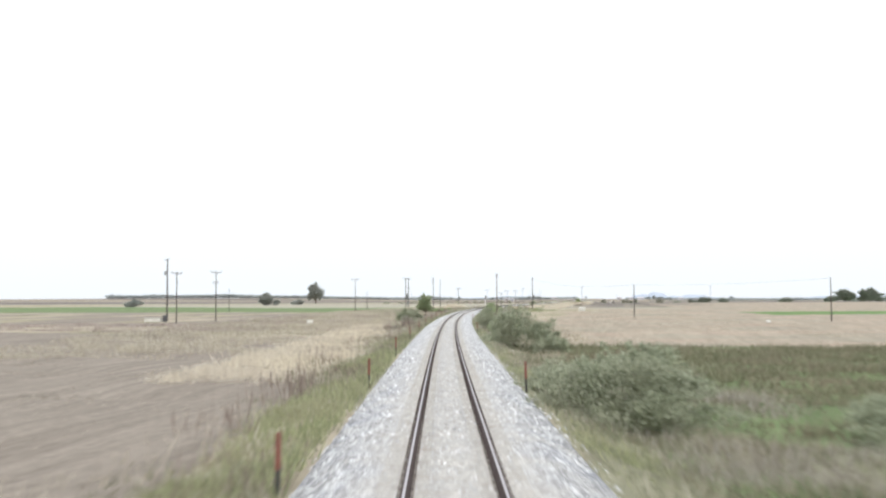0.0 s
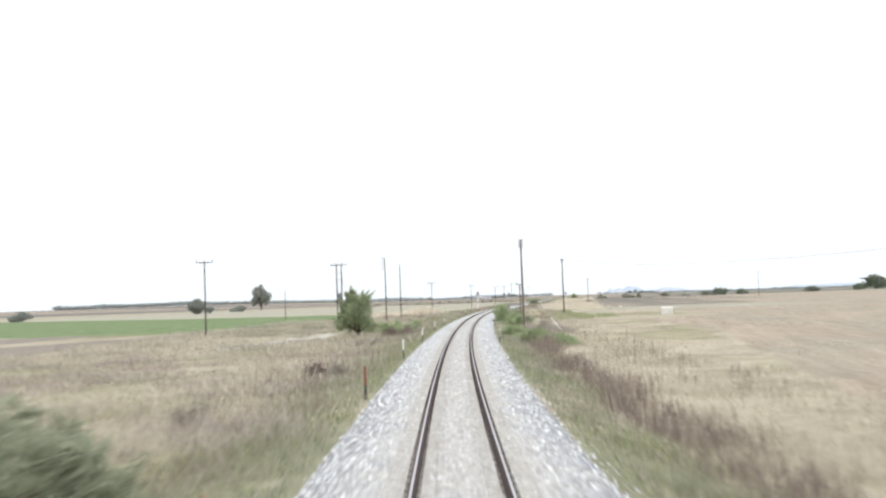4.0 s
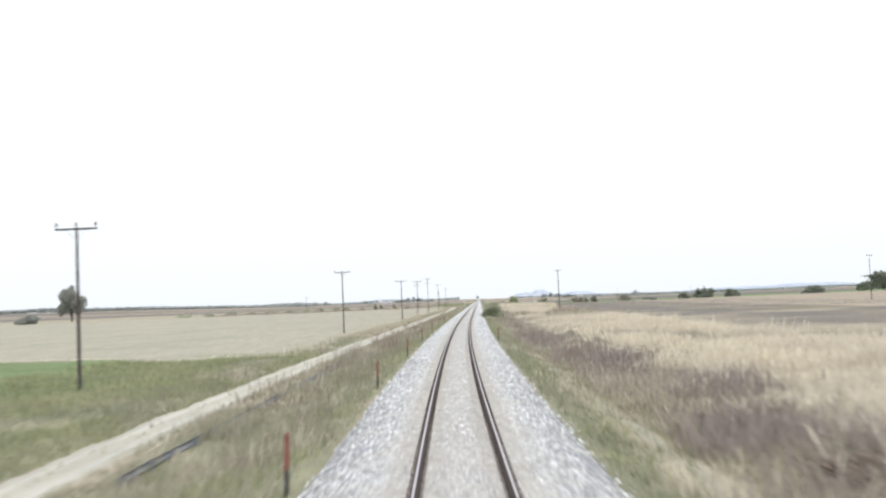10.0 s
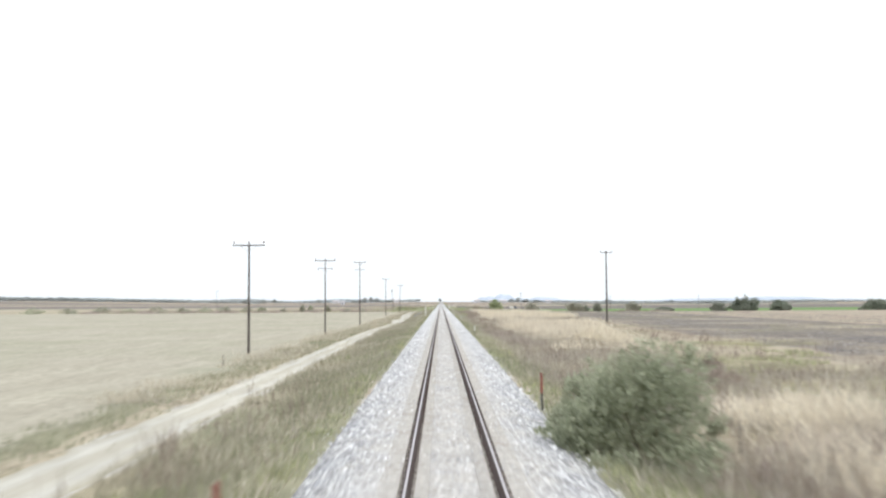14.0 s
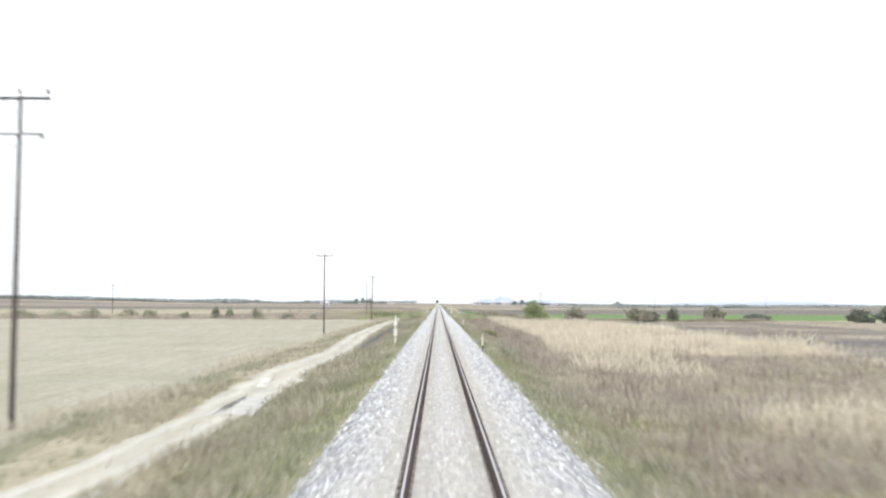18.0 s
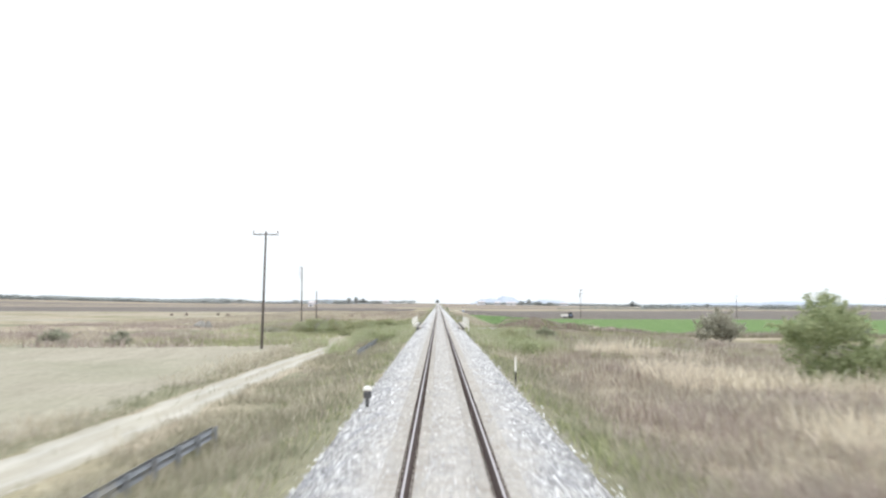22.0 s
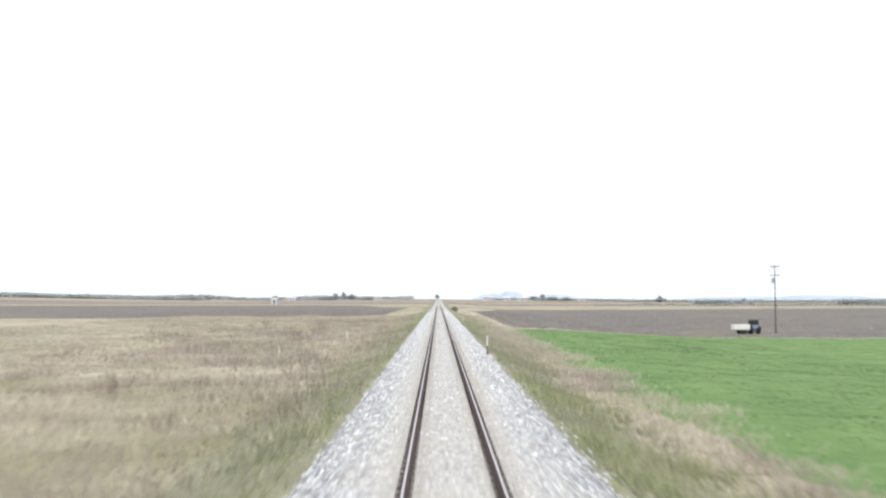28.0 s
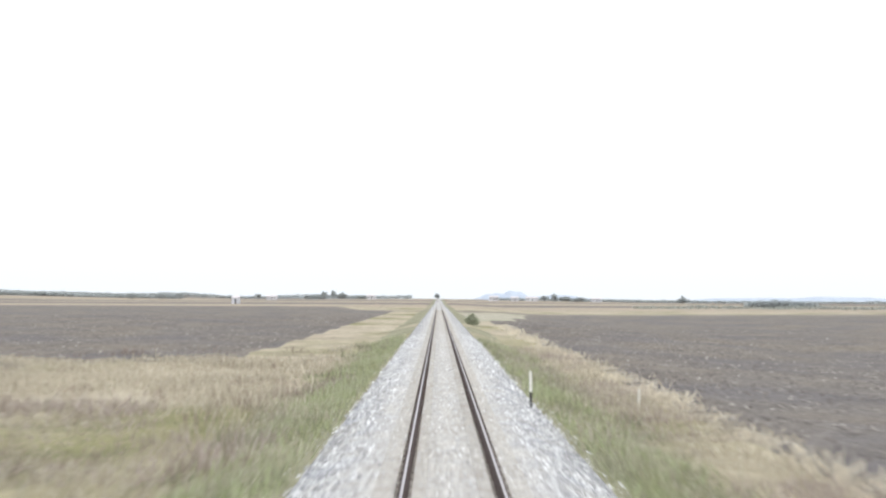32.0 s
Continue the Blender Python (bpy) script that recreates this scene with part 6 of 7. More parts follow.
def pole(y, l, top, label, arms=(), lean=0.0, thick=0.115, mat=WOOD, turn=0.0, spikes=0, left_only=False, box_at=None, group="poles along the railway", base=None):
    """A wooden line pole. arms: (metres below the top, half length, tilt in degrees, insulators up or down)."""
    p = spot(y, l)
    if base is not None:
        p.z = base
    h = top - p.z
    ob = thing("utility_pole", p, label, "utility pole", group, turn)
    sway = math.tan(radians(lean)) * h
    shaft = part("shaft", rod((0, 0, -0.3), (sway, 0, h), thick, thick * 0.62, 12), mat, ob)
    for drop, half, tilt, ins in arms:
        x, z = sway * (h - drop) / h, h - drop
        m = Matrix.Translation((x, -thick * 0.8, z)) @ Matrix.Rotation(radians(tilt), 4, "Y")
        arm = part("crossarm", box(2 * half, 0.09, 0.11, 0, 0, -0.055), STEEL if ins < 0 else mat, ob, bevel=0.01, at=m)
        for s in (-0.93, 0.0, 0.93) if half > 0.7 else (-0.85, 0.85):
            insulator(arm, s * half, 0, 0.05 if ins > 0 else -0.3, 1.25)
        if half > 0.7:
            for s in (-1, 1):
                part("brace", rod((s * half * 0.55, 0, -0.02), (0, 0, -0.62), 0.016, None, 6), STEEL, arm)
    for k in range(spikes):
        z = h - 0.15 - 0.3 * k
        z -= 0.3 * k if left_only else 0
        arm = part("crossarm", box(0.56, 0.05, 0.05, -0.28 if left_only else 0, 0, -0.025), DARKMETAL, ob, at=Matrix.Translation((sway * z / h, -thick * 0.7, z)))
        for s in (-0.52, -0.3) if left_only else (-0.25, 0.25):
            insulator(arm, s, 0, 0.02, 0.9)
    if box_at:
        can = part("transformer_can", lathe([(0.2, 0), (0.24, 0.06), (0.24, 0.75), (0.2, 0.82)], 14), STEEL, ob, "grey transformer drum", at=Matrix.Translation((-0.38, -0.1, h - box_at)))
        part("bracket", box(0.3, 0.06, 0.06, 0.3, 0.1, 0.4), STEEL, can)
    return ob


T1 = ((0.1, 1.2, 0, 1),)
pole(171.7, -47.6, 8.6, "weathered wooden power pole with two crossarms", ((0.12, 1.1, 3, 1), (2.2, 0.55, 0, 1)))
pole(169.5, -57.0, 11.1, "tall weathered pole with a transformer drum", ((0.15, 0.45, 0, 1),), box_at=3.1, thick=0.17)
pole(158.2, -51.1, 8.1, "weathered wooden power pole with a crossarm", ((0.12, 1.0, 6, 1),))
pole(261.5, -34.2, 8.9, "wooden power pole with a single crossarm", T1)
pole(300.4, -86.2, 7.0, "thin bare wooden pole in the green field")
pole(382.2, -55.0, 6.6, "thin wooden pole in the green field")
pole(302.4, -15.65, 10.4, "tall grey telegraph pole with insulator brackets", spikes=4, left_only=True)
pole(327.0, -16.25, 10.2, "tall dark bare telegraph pole")
pole(419.2, -21.0, 7.85, "wooden power pole with a single crossarm at the lane", T1)
pole(511.0, -18.8, 7.9, "wooden power pole with a single crossarm", T1)
pole(598.0, -16.95, 8.1, "dark wooden power pole with a single crossarm", ((0.15, 1.4, 0, 1),), thick=0.125)
pole(646.6, -16.3, 8.8, "wooden power pole with two crossarms", ((0.1, 1.45, 0, 1), (1.15, 1.0, 0, -1)))
pole(699.0, -16.0, 10.7, "wooden power pole with two crossarms", ((0.1, 1.15, 0, 1), (1.45, 0.95, 0, -1)))
pole(801.1, -16.95, 9.9, "wooden power pole with a single crossarm", ((0.1, 1.2, 0, 1),))
pole(901.4, -17.15, 9.75, "wooden power pole with a single crossarm", ((0.25, 1.25, 1, 1),), lean=1.4, thick=0.135)
pole(974.3, -24.0, 9.2, "bare wooden telegraph pole with short side brackets", spikes=4, left_only=True)
pole(997.8, -24.5, 5.2, "short bare wooden pole in green scrub")
pole(677.3, 28.4, 11.5, "tall wooden power pole at the field edge", ((0.35, 1.05, 0, 1),), thick=0.17)
pole(265.6, 6.85, 10.2, "tall creosoted telegraph pole standing on the bank", spikes=4, thick=0.16, mat=REDWOOD)
pole(343.3, 16.1, 10.55, "tall creosoted telegraph pole on an earth heap", spikes=3, thick=0.16)
pole(295.8, 7.05, 4.9, "short wooden pole with a slanting crossarm", ((0.15, 0.55, 8, 1),), thick=0.1)
pole(214.7, 38.85, 6.1, "wooden telegraph pole in the bare field", thick=0.12)
pole(176.0, 67.5, 6.4, "wooden telegraph pole in the bare field", thick=0.12)
pole(638.4, 113.7, 10.8, "far wooden power pole in the fields", ((0.2, 0.9, 0, 1),))
pole(989.5, -113.5, 8.9, "far wooden pole in the pasture", ((0.2, 0.7, 0, 1),))
pole(1192.7, 57.95, 8.6, "wooden power pole with crossarms and a transformer", ((0.2, 0.75, 0, 1), (1.7, 0.75, 0, 1)), box_at=3.0)
pole(1200.0, 124.0, 6.2, "far wooden pole beyond the green field", ((0.2, 0.6, 0, 1),))
pole(1205.0, 190.0, 6.2, "far wooden pole beyond the green field", ((0.2, 0.6, 0, 1),))



def wire_span(a, b, sag, label="thin slack telegraph wire between two poles"):
    """One slack wire between two points."""
    a, b = Vector(a), Vector(b)
    ob = thing("overhead_wire", a, label, "wire", "overhead wires")
    bm = bmesh.new()
    last = None
    for k in range(17):
        f = k / 16
        q = (b - a) * f - Vector((0, 0, 4 * sag * f * (1 - f)))
        if last is not None:
            rod(last, q, 0.006, None, 4, bm)
        last = q
    part("strand", bm, DARKMETAL, ob)


def pole_top(y, l, z, side):
    return (float(line_x(y)) + l + side, y, z)


RIGHT_LINE = ((343.3, 16.1, 10.3), (214.7, 38.85, 6.0), (176.0, 67.5, 6.3))
for p, q in zip(RIGHT_LINE, RIGHT_LINE[1:]):
    for side in (-0.2, 0.2):
        wire_span(pole_top(*p, side), pole_top(*q, side), 0.012 * abs(q[0] - p[0]))

# two-legged transformer pole
TANKGREY = worn("dull_tank_grey", (0.13, 0.145, 0.14), (0.24, 0.255, 0.25), 10, 0.6, 0.2, 0.1, stain=(0.16, 0.12, 0.1))
tp = thing("transformer_pole", spot(321, -27.35), "two-legged wooden transformer pole in a green field", "utility pole")
hh = 10.4 - tp.matrix_basis.translation.z
for s in (-0.48, 0.48):
    part("leg", rod((s, 0, -0.3), (s, 0, hh), 0.14, 0.1, 12), WOOD, tp)
part("crossarm", box(3.3, 0.12, 0.14, 0, -0.14, hh - 0.3), DARKMETAL, tp, bevel=0.01)
for s in (-1.5, -0.75, 0, 0.75, 1.5):
    insulator(tp, s, -0.14, hh - 0.16, 1.5)
for d in (1.8, 3.1, 7.6):
    part("tie_bar", box(1.25, 0.08, 0.1, 0, -0.13, hh - d), DARKMETAL, tp, bevel=0.008)
plat = part("platform", box(1.4, 0.9, 0.1, 0, -0.45, hh - 7.0), DARKMETAL, tp, bevel=0.01)
can = part("transformer_tank", box(1.05, 0.7, 1.25, 0.12, -0.45, hh - 6.9), TANKGREY, tp, "grey finned transformer tank", bevel=0.03)
for k in range(6):
    part("cooling_fin", box(0.02, 0.16, 0.85, -0.22 + 0.13 * k, -0.83, hh - 6.8), STEEL, can)
for s in (-0.15, 0.1, 0.35):
    part("bushing", lathe([(0.05, 0), (0.06, 0.05), (0.04, 0.1), (0.055, 0.15), (0.03, 0.3)], 10), CERAMIC, can, at=Matrix.Translation((s, -0.45, hh - 5.8)))
part("meter_cabinet", box(0.6, 0.35, 1.4, 0.35, -0.3, 1.8), TANKGREY, tp, "grey metal switch cabinet", bevel=0.02)
part("stay_wire", rod((0.48, 0, hh - 1.8), (1.35, 0.3, hh - 6.0), 0.02, None, 6), DARKMETAL, tp)
part("stay_wire", rod((1.35, 0.3, hh - 6.0), (1.0, 0.2, 0.2), 0.02, None, 6), DARKMETAL, tp)
for s in (-0.15, 0.35):
    part("lead_wire", rod((s, -0.45, hh - 5.5), (s * 1.6, -0.14, hh - 0.3), 0.012, None, 5), DARKMETAL, tp)


# ---- marker posts ----
def marker(y, l, style, lean=0.0):
    """Slim trackside post. style: red_top, white_top or banded."""
    labels = {"red_top": "slim dark marker post with a faded red top", "white_top": "slim marker post, white above and black below",
              "banded": "slim marker post with black and white bands"}
    z = float(np.interp(abs(l), (2.9, 3.4), (-0.58, -0.62)) - l * np.sin(cant(y)))
    ob = thing("marker_post", Vector((float(line_x(y)) + l, y, min(z, float(ground_z(y, l)) + 0.03))), labels[style], "marker post", "marker posts along the track")
    tilt = Matrix.Rotation(radians(lean), 4, "Y")
    low, high = {"red_top": (BLACK, RED), "white_top": (BLACK, WHITE), "banded": (BLACK, WHITE)}[style]
    part("foot", box(0.075, 0.06, 0.75, 0, 0, -0.2), low, ob, bevel=0.006, at=tilt)
    top = part("head", box(0.08, 0.065, 0.62, 0, 0, 0.55), high, ob, bevel=0.006, at=tilt)
    part("cap", box(0.07, 0.055, 0.03, 0, 0, 1.17), high, top)
    if style == "banded":
        for k in range(2):
            part("band", box(0.096, 0.081, 0.1, 0, 0, 0.68 + 0.22 * k), BLACK, top)
    return ob


for k, y in enumerate((15.8, 36, 56.2, 77, 97.4, 117.4, 137.4, 157.2, 178.2, 199.5, 220.9, 241.8, 261.5, 280.4, 300.4, 322, 364.5, 384.8, 404.9, 425.9, 445.4, 466, 486, 506.6, 528.8)):
    marker(y, -3.16, "red_top" if y < 180 or y > 350 else ("banded" if y in (280.4, 300.4) else "white_top"), random.uniform(-2, 2))
for y in (36, 97.3, 158, 221.4, 261.4, 341.6, 444.2, 547):
    marker(y, 3.08, "red_top" if y < 180 or y > 350 else "banded", random.uniform(-2, 2))
for y, l in ((609, 3.12), (670.9, 3.15), (730, 2.91), (791.6, 3.17), (852.8, 3.17), (911.8, 3.02), (972, 3.0), (1031.3, 2.93), (1090.6, 2.84), (1149.4, 2.81), (1208.2, 2.75)):
    marker(y, l, "white_top", random.uniform(-2, 2))

for y, l, label in ((450.5, -15.7, "short white field stake"), (1100.3, -11.9, "short white field stake"), (579.8, -14.9, "thin pale field stake"), (1217, 8.1, "short white field stake"),
                    (1128, -9.6, "short white field stake"), (536.5, 6.9, "weathered grey stake in weeds"), (524.8, 9.4, "weathered grey stake in weeds"), (402, 11.1, "weathered grey stake in weeds"), (406.3, 14.7, "weathered grey stake in weeds"), (313.5, 11.1, "weathered grey stake in weeds"), (543.2, 8.3, "weathered grey stake in weeds"), (1002.5, 7.6, "short white field stake")):
    st = thing("field_stake", spot(y, l), label, "stake", "field stakes")
    part("stick", rod((0, 0, -0.2), (random.uniform(-0.05, 0.05), 0, 0.85), 0.045, 0.04, 8), WHITE if "white" in label else GREYWOOD, st)


# ---- the signal ----
def signal():
    ob = thing("railway_signal", Vector((float(line_x(368.3)) - 3.5, 368.3, -0.75)), "white-posted colour-light railway signal seen from behind, on a rusty stand", "railway signal")
    for x in (-0.34, 0.34):
        for y in (-0.25, 0.25):
            part("stand_leg", box(0.09, 0.09, 1.15, x, y, -0.2), RED, ob, "rusty red steel leg", bevel=0.006)
    part("platform", box(0.92, 0.66, 0.07, 0, 0, 0.92), RED, ob, "rusty platform", bevel=0.01)
    part("base_box", lathe([(0.3, 0.99), (0.29, 1.02), (0.235, 1.1), (0.225, 1.48), (0.2, 1.52)], 4), WHITE, ob, "white cast base", at=Matrix.Rotation(radians(45), 4, "Z"))
    part("lower_post", rod((0, 0, 1.5), (0, 0, 2.15), 0.082, None, 16), WHITE, ob)
    part("sleeve", rod((0.01, 0, 2.1), (0.01, 0, 3.9), 0.118, 0.112, 18), WHITE, ob)
    for z in (2.1, 2.86, 3.6, 3.86):
        part("clamp", lathe([(0.118, 0), (0.128, 0.01), (0.128, 0.035), (0.118, 0.045)], 18), STEEL, ob, at=Matrix.Translation((0.01, 0, z)))
    part("neck", rod((-0.04, 0, 3.88), (-0.04, 0, 4.15), 0.1, 0.09, 14), WHITE, ob)
    part("mast", rod((-0.08, -0.12, 4.0), (-0.08, -0.12, 5.08), 0.075, 0.07, 14), WHITE, ob)
    bm = bmesh.new()
    rim = []
    for k in range(32):
        a = 6.28319 * k / 32
        rim.append((0.31 * math.cos(a), (0.31 * math.sin(a)) + (0.21 if math.sin(a) > 0 else -0.21)))
    front = [bm.verts.new((x, -0.02, z)) for x, z in rim]
    rear = [bm.verts.new((x, 0.03, z)) for x, z in rim]
    bm.faces.new(front)
    bm.faces.new(rear[::-1])
    for k in range(32):
        bm.faces.new((front[k], rear[k], rear[(k + 1) % 32], front[(k + 1) % 32]))
    board = part("backboard", bm, BLACK, ob, "dark oval backboard", at=Matrix.Translation((0.02, 0.05, 4.62)))
    for z in (-0.2, 0.2):
        part("strap", box(0.56, 0.02, 0.025, 0, -0.03, z), STEEL, board)
        part("lens", lathe([(0.1, 0), (0.1, 0.02), (0.07, 0.04)], 14), GLASSY, board, at=Matrix.Translation((0, 0.03, z)) @ Matrix.Rotation(radians(-90), 4, "X"))
        hood = bmesh.new()
        pts = []
        for k in range(9):
            a = math.pi * k / 8
            pts.append((hood.verts.new((0.12 * math.cos(a), 0.03, z + 0.12 * math.sin(a))), hood.verts.new((0.12 * math.cos(a), 0.25, z + 0.12 * math.sin(a) - 0.02))))
        for p, q in zip(pts, pts[1:]):
            hood.faces.new((p[0], q[0], q[1], p[1]))
        bmesh.ops.solidify(hood, geom=hood.faces[:], thickness=0.01)
        part("hood", hood, BLACK, board)
    part("lamp_case", box(0.34, 0.12, 0.7, 0.12, -0.02, 4.27), DARKMETAL, ob, bevel=0.03)


signal()


# ---- small things beside the line ----
def hut():
    ob = thing("pump_box", spot(314.5, -21.9), "low pale concrete pump box with a dark opening", "concrete box")
    part("back_wall", box(2.9, 0.15, 1.25, 0, 0.75, -0.1), CONCRETE, ob, bevel=0.02)
    part("side_wall", box(0.15, 1.3, 1.25, -1.37, 0.02, -0.1), CONCRETE, ob, bevel=0.02)
    part("side_wall", box(0.15, 1.3, 1.25, 1.37, 0.02, -0.1), CONCRETE, ob, bevel=0.02)
    part("front_wall", box(1.1, 0.15, 1.25, -0.72, -0.7, -0.1), PLASTER, ob, bevel=0.02)
    part("front_wall", box(0.95, 0.15, 1.25, 0.8, -0.7, -0.1), CONCRETE, ob, bevel=0.02)
    part("roof_slab", box(3.1, 1.75, 0.12, 0, 0, 1.15), CONCRETE, ob, bevel=0.02)


hut()


def small_building(name, y, l, w, d, h, label, roof=TILE, wall=PLASTER, turn=0.0, rise=0.9, windows=2, door=True):
    ob = thing(name, spot(y, l), label, "building", turn=turn)
    body = part("wall", box(w, d, h + 0.4, 0, 0, -0.4), wall, ob, bevel=0.02)
    bm = bmesh.new()
    v = [bm.verts.new(c) for c in ((-w * 0.54, -d * 0.56, h), (w * 0.54, -d * 0.56, h), (w * 0.54, d * 0.56, h), (-w * 0.54, d * 0.56, h), (-w * 0.54, 0, h + rise), (w * 0.54, 0, h + rise))]
    for f in ((0, 1, 5, 4), (2, 3, 4, 5), (0, 4, 3), (1, 2, 5), (3, 2, 1, 0)):
        bm.faces.new([v[i] for i in f])
    part("roof", bm, roof, ob)
    for k in range(windows):
        x = (k + 0.5) / windows * w - w / 2
        part("window", box(min(1.0, w * 0.2), 0.08, h * 0.35, x, -d / 2 - 0.02, h * 0.4), GLASSY, ob)
    if door:
        part("door", box(min(1.0, w * 0.25), 0.06, h * 0.7, w * 0.02, -d / 2 - 0.015, 0), DARKMETAL, ob)
    return ob


# far roofs and walls, their colours washed out to stand for haze
HAZEROOF = worn("haze_grey_roof", (0.5, 0.46, 0.47), (0.58, 0.54, 0.55), 4, 0.9, bump=0.1)
HAZEWALL = worn("haze_blue_wall", (0.47, 0.47, 0.5), (0.56, 0.56, 0.59), 3, 0.95, bump=0.05)
small_building("field_shed", 318, 33.4, 1.9, 1.8, 1.2, "small pale shed in the dry field", PLASTER, rise=0.2, windows=0, door=False)
small_building("farm_house", 2450, 75, 12, 9, 6, "far white farmhouse with a tiled roof", windows=3, rise=1.6, roof=HAZEROOF, wall=HAZEWALL)
small_building("farm_house", 2470, 105, 10, 9, 5, "far pale farmhouse with a tiled roof", windows=3, rise=1.6, roof=HAZEROOF, wall=HAZEWALL)
small_building("farm_house", 2480, 130, 16, 9, 5, "far pale barn with a tiled roof", windows=3, rise=1.6, roof=HAZEROOF, wall=HAZEWALL)
small_building("farm_house", 2600, 240, 14, 9, 5, "far white farmhouse among trees", windows=3, rise=1.6, roof=HAZEROOF, wall=HAZEWALL)
small_building("farm_house", 2500, -95, 12, 9, 5, "far pale farmhouse on the skyline", windows=3, rise=1.6, roof=HAZEROOF, wall=HAZEWALL)
small_building("farm_house", 2300, -200, 12, 9, 4, "far low farm building", windows=3, rise=1.4, roof=HAZEROOF, wall=HAZEWALL)
small_building("farm_house", 1800, -135, 5, 4, 4, "far small white farm building in the fields", windows=1, rise=1.0, roof=HAZEROOF, wall=HAZEWALL)

wb = thing("white_box", spot(148, -24), "small white metal cabinet in dry weeds", "cabinet")
part("body", box(0.8, 0.55, 0.75, 0, 0, 0), WHITE, wb, bevel=0.02)
part("door", box(0.7, 0.02, 0.62, 0, -0.28, 0.06), WHITE, wb)
part("lid", box(0.86, 0.6, 0.05, 0, 0, 0.75), WHITE, wb, bevel=0.01)

tr = thing("water_trough", spot(167.5, -59), "pale concrete trough with a dark tank beside it", "trough")
part("basin", box(3.4, 1.0, 0.8, 0, 0, 0), PLASTER, tr, bevel=0.04)
part("rim", box(3.5, 1.1, 0.1, 0, 0, 0.8), CONCRETE, tr, bevel=0.02)
part("tank", lathe([(0.35, 0), (0.4, 0.05), (0.4, 1.25), (0.3, 1.4)], 14), DARKMETAL, tr, at=Matrix.Translation((2.3, 0, 0)))


def slab(y, l, w, h, d, label, turn=0.0):
    ob = thing("culvert_wall", spot(y, l) + Vector((0, 0, -0.1)), label, "concrete wall", "culvert walls of the lane", turn)
    part("wall", box(w, d, h, 0, 0, -0.15), CONCRETE, ob, bevel=0.03)
    part("coping", box(w + 0.08, d + 0.08, 0.09, 0, 0, h - 0.15), CONCRETE, ob, bevel=0.02)


slab(345, -7.6, 5.0, 0.75, 0.3, "low weathered concrete culvert wall beside the lane", radians(82))
slab(340.7, -13.2, 3.0, 0.5, 0.3, "low weathered concrete culvert wall beside the lane", radians(80))

bd = thing("leaning_board", spot(253.5, 11.0), "long pale weathered board leaning in dry grass", "board")
part("plank", box(0.12, 0.05, 2.3, 0, 0, 0.1), WHITE, bd, bevel=0.01, at=Matrix.Rotation(radians(-38), 4, "Y"))


def guardrail(y0, y1, l, label, sink=0.0):
    """W-beam barrier on posts along the lane."""
    n = max(2, int((y1 - y0) / 2.0) + 1)
    ob = thing("guard_rail", spot(y0, l), label, "guard rail", "guard rails along the lane")
    o = ob.matrix_basis.translation
    prof = [(0.0, 0.3), (0.06, 0.35), (0.06, 0.42), (0.0, 0.47), (0.0, 0.5), (0.06, 0.55), (0.06, 0.62), (0.0, 0.67), (-0.01, 0.67), (0.045, 0.6), (0.045, 0.56), (-0.015, 0.485), (0.045, 0.42), (0.045, 0.36), (-0.01, 0.3)]
    bm = bmesh.new()
    rings = []
    for k in range(n):
        y = y0 + (y1 - y0) * k / (n - 1)
        p = spot(y, l) - o
        p.z = (spot(y1, l) - o).z * k / (n - 1) - sink + 0.015 * math.sin(k * 1.3)
        rings.append([bm.verts.new((p.x - a, p.y, p.z + b)) for a, b in prof])
        part("post", box(0.09, 0.12, 0.95, p.x + 0.07, p.y, p.z - 0.3), GUARD, ob, bevel=0.005)
    for a, b in zip(rings, rings[1:]):
        for i in range(len(prof)):
            j = (i + 1) % len(prof)
            bm.faces.new((a[i], a[j], b[j], b[i]))
    bm.faces.new(rings[0])
    bm.faces.new(rings[-1][::-1])
    part("beam", bm, GUARD, ob, "dull grey ribbed steel beam")


guardrail(389, 421, -7.7, "dull steel guard rail half hidden in weeds", 0.45)
guardrail(423, 449, -7.8, "dull steel guard rail half hidden in weeds", 0.45)
guardrail(451, 478, -7.85, "dull steel guard rail half hidden in weeds", 0.48)
guardrail(745, 777, -6.95, "dull steel guard rail beside the farm lane")
guardrail(788, 801, -7.0, "dull steel guard rail beside the farm lane")
guardrail(822, 840, -7.0, "dull steel guard rail beside the farm lane")
guardrail(884.5, 907, -6.5, "dull steel guard rail in tall weeds")


def phone_post(y, l):
    ob = thing("telephone_post", spot(y, l), "white lineside telephone post with two boxes", "telephone post")
    part("post", rod((0, 0, -0.3), (0, 0, 2.7), 0.06, 0.055, 10), WHITE, ob)
    case = part("case", box(0.34, 0.26, 0.55, 0, -0.08, 0.9), WHITE, ob, "white telephone case", bevel=0.03)
    part("hood", box(0.4, 0.34, 0.06, 0, -0.1, 1.45), WHITE, case, bevel=0.02)
    part("upper_case", box(0.3, 0.22, 0.4, 0, -0.06, 1.75), WHITE, ob, bevel=0.03)
    part("foot", box(0.3, 0.3, 0.35, 0, 0, -0.1), CONCRETE, ob, bevel=0.02)


phone_post(745.5, -3.95)

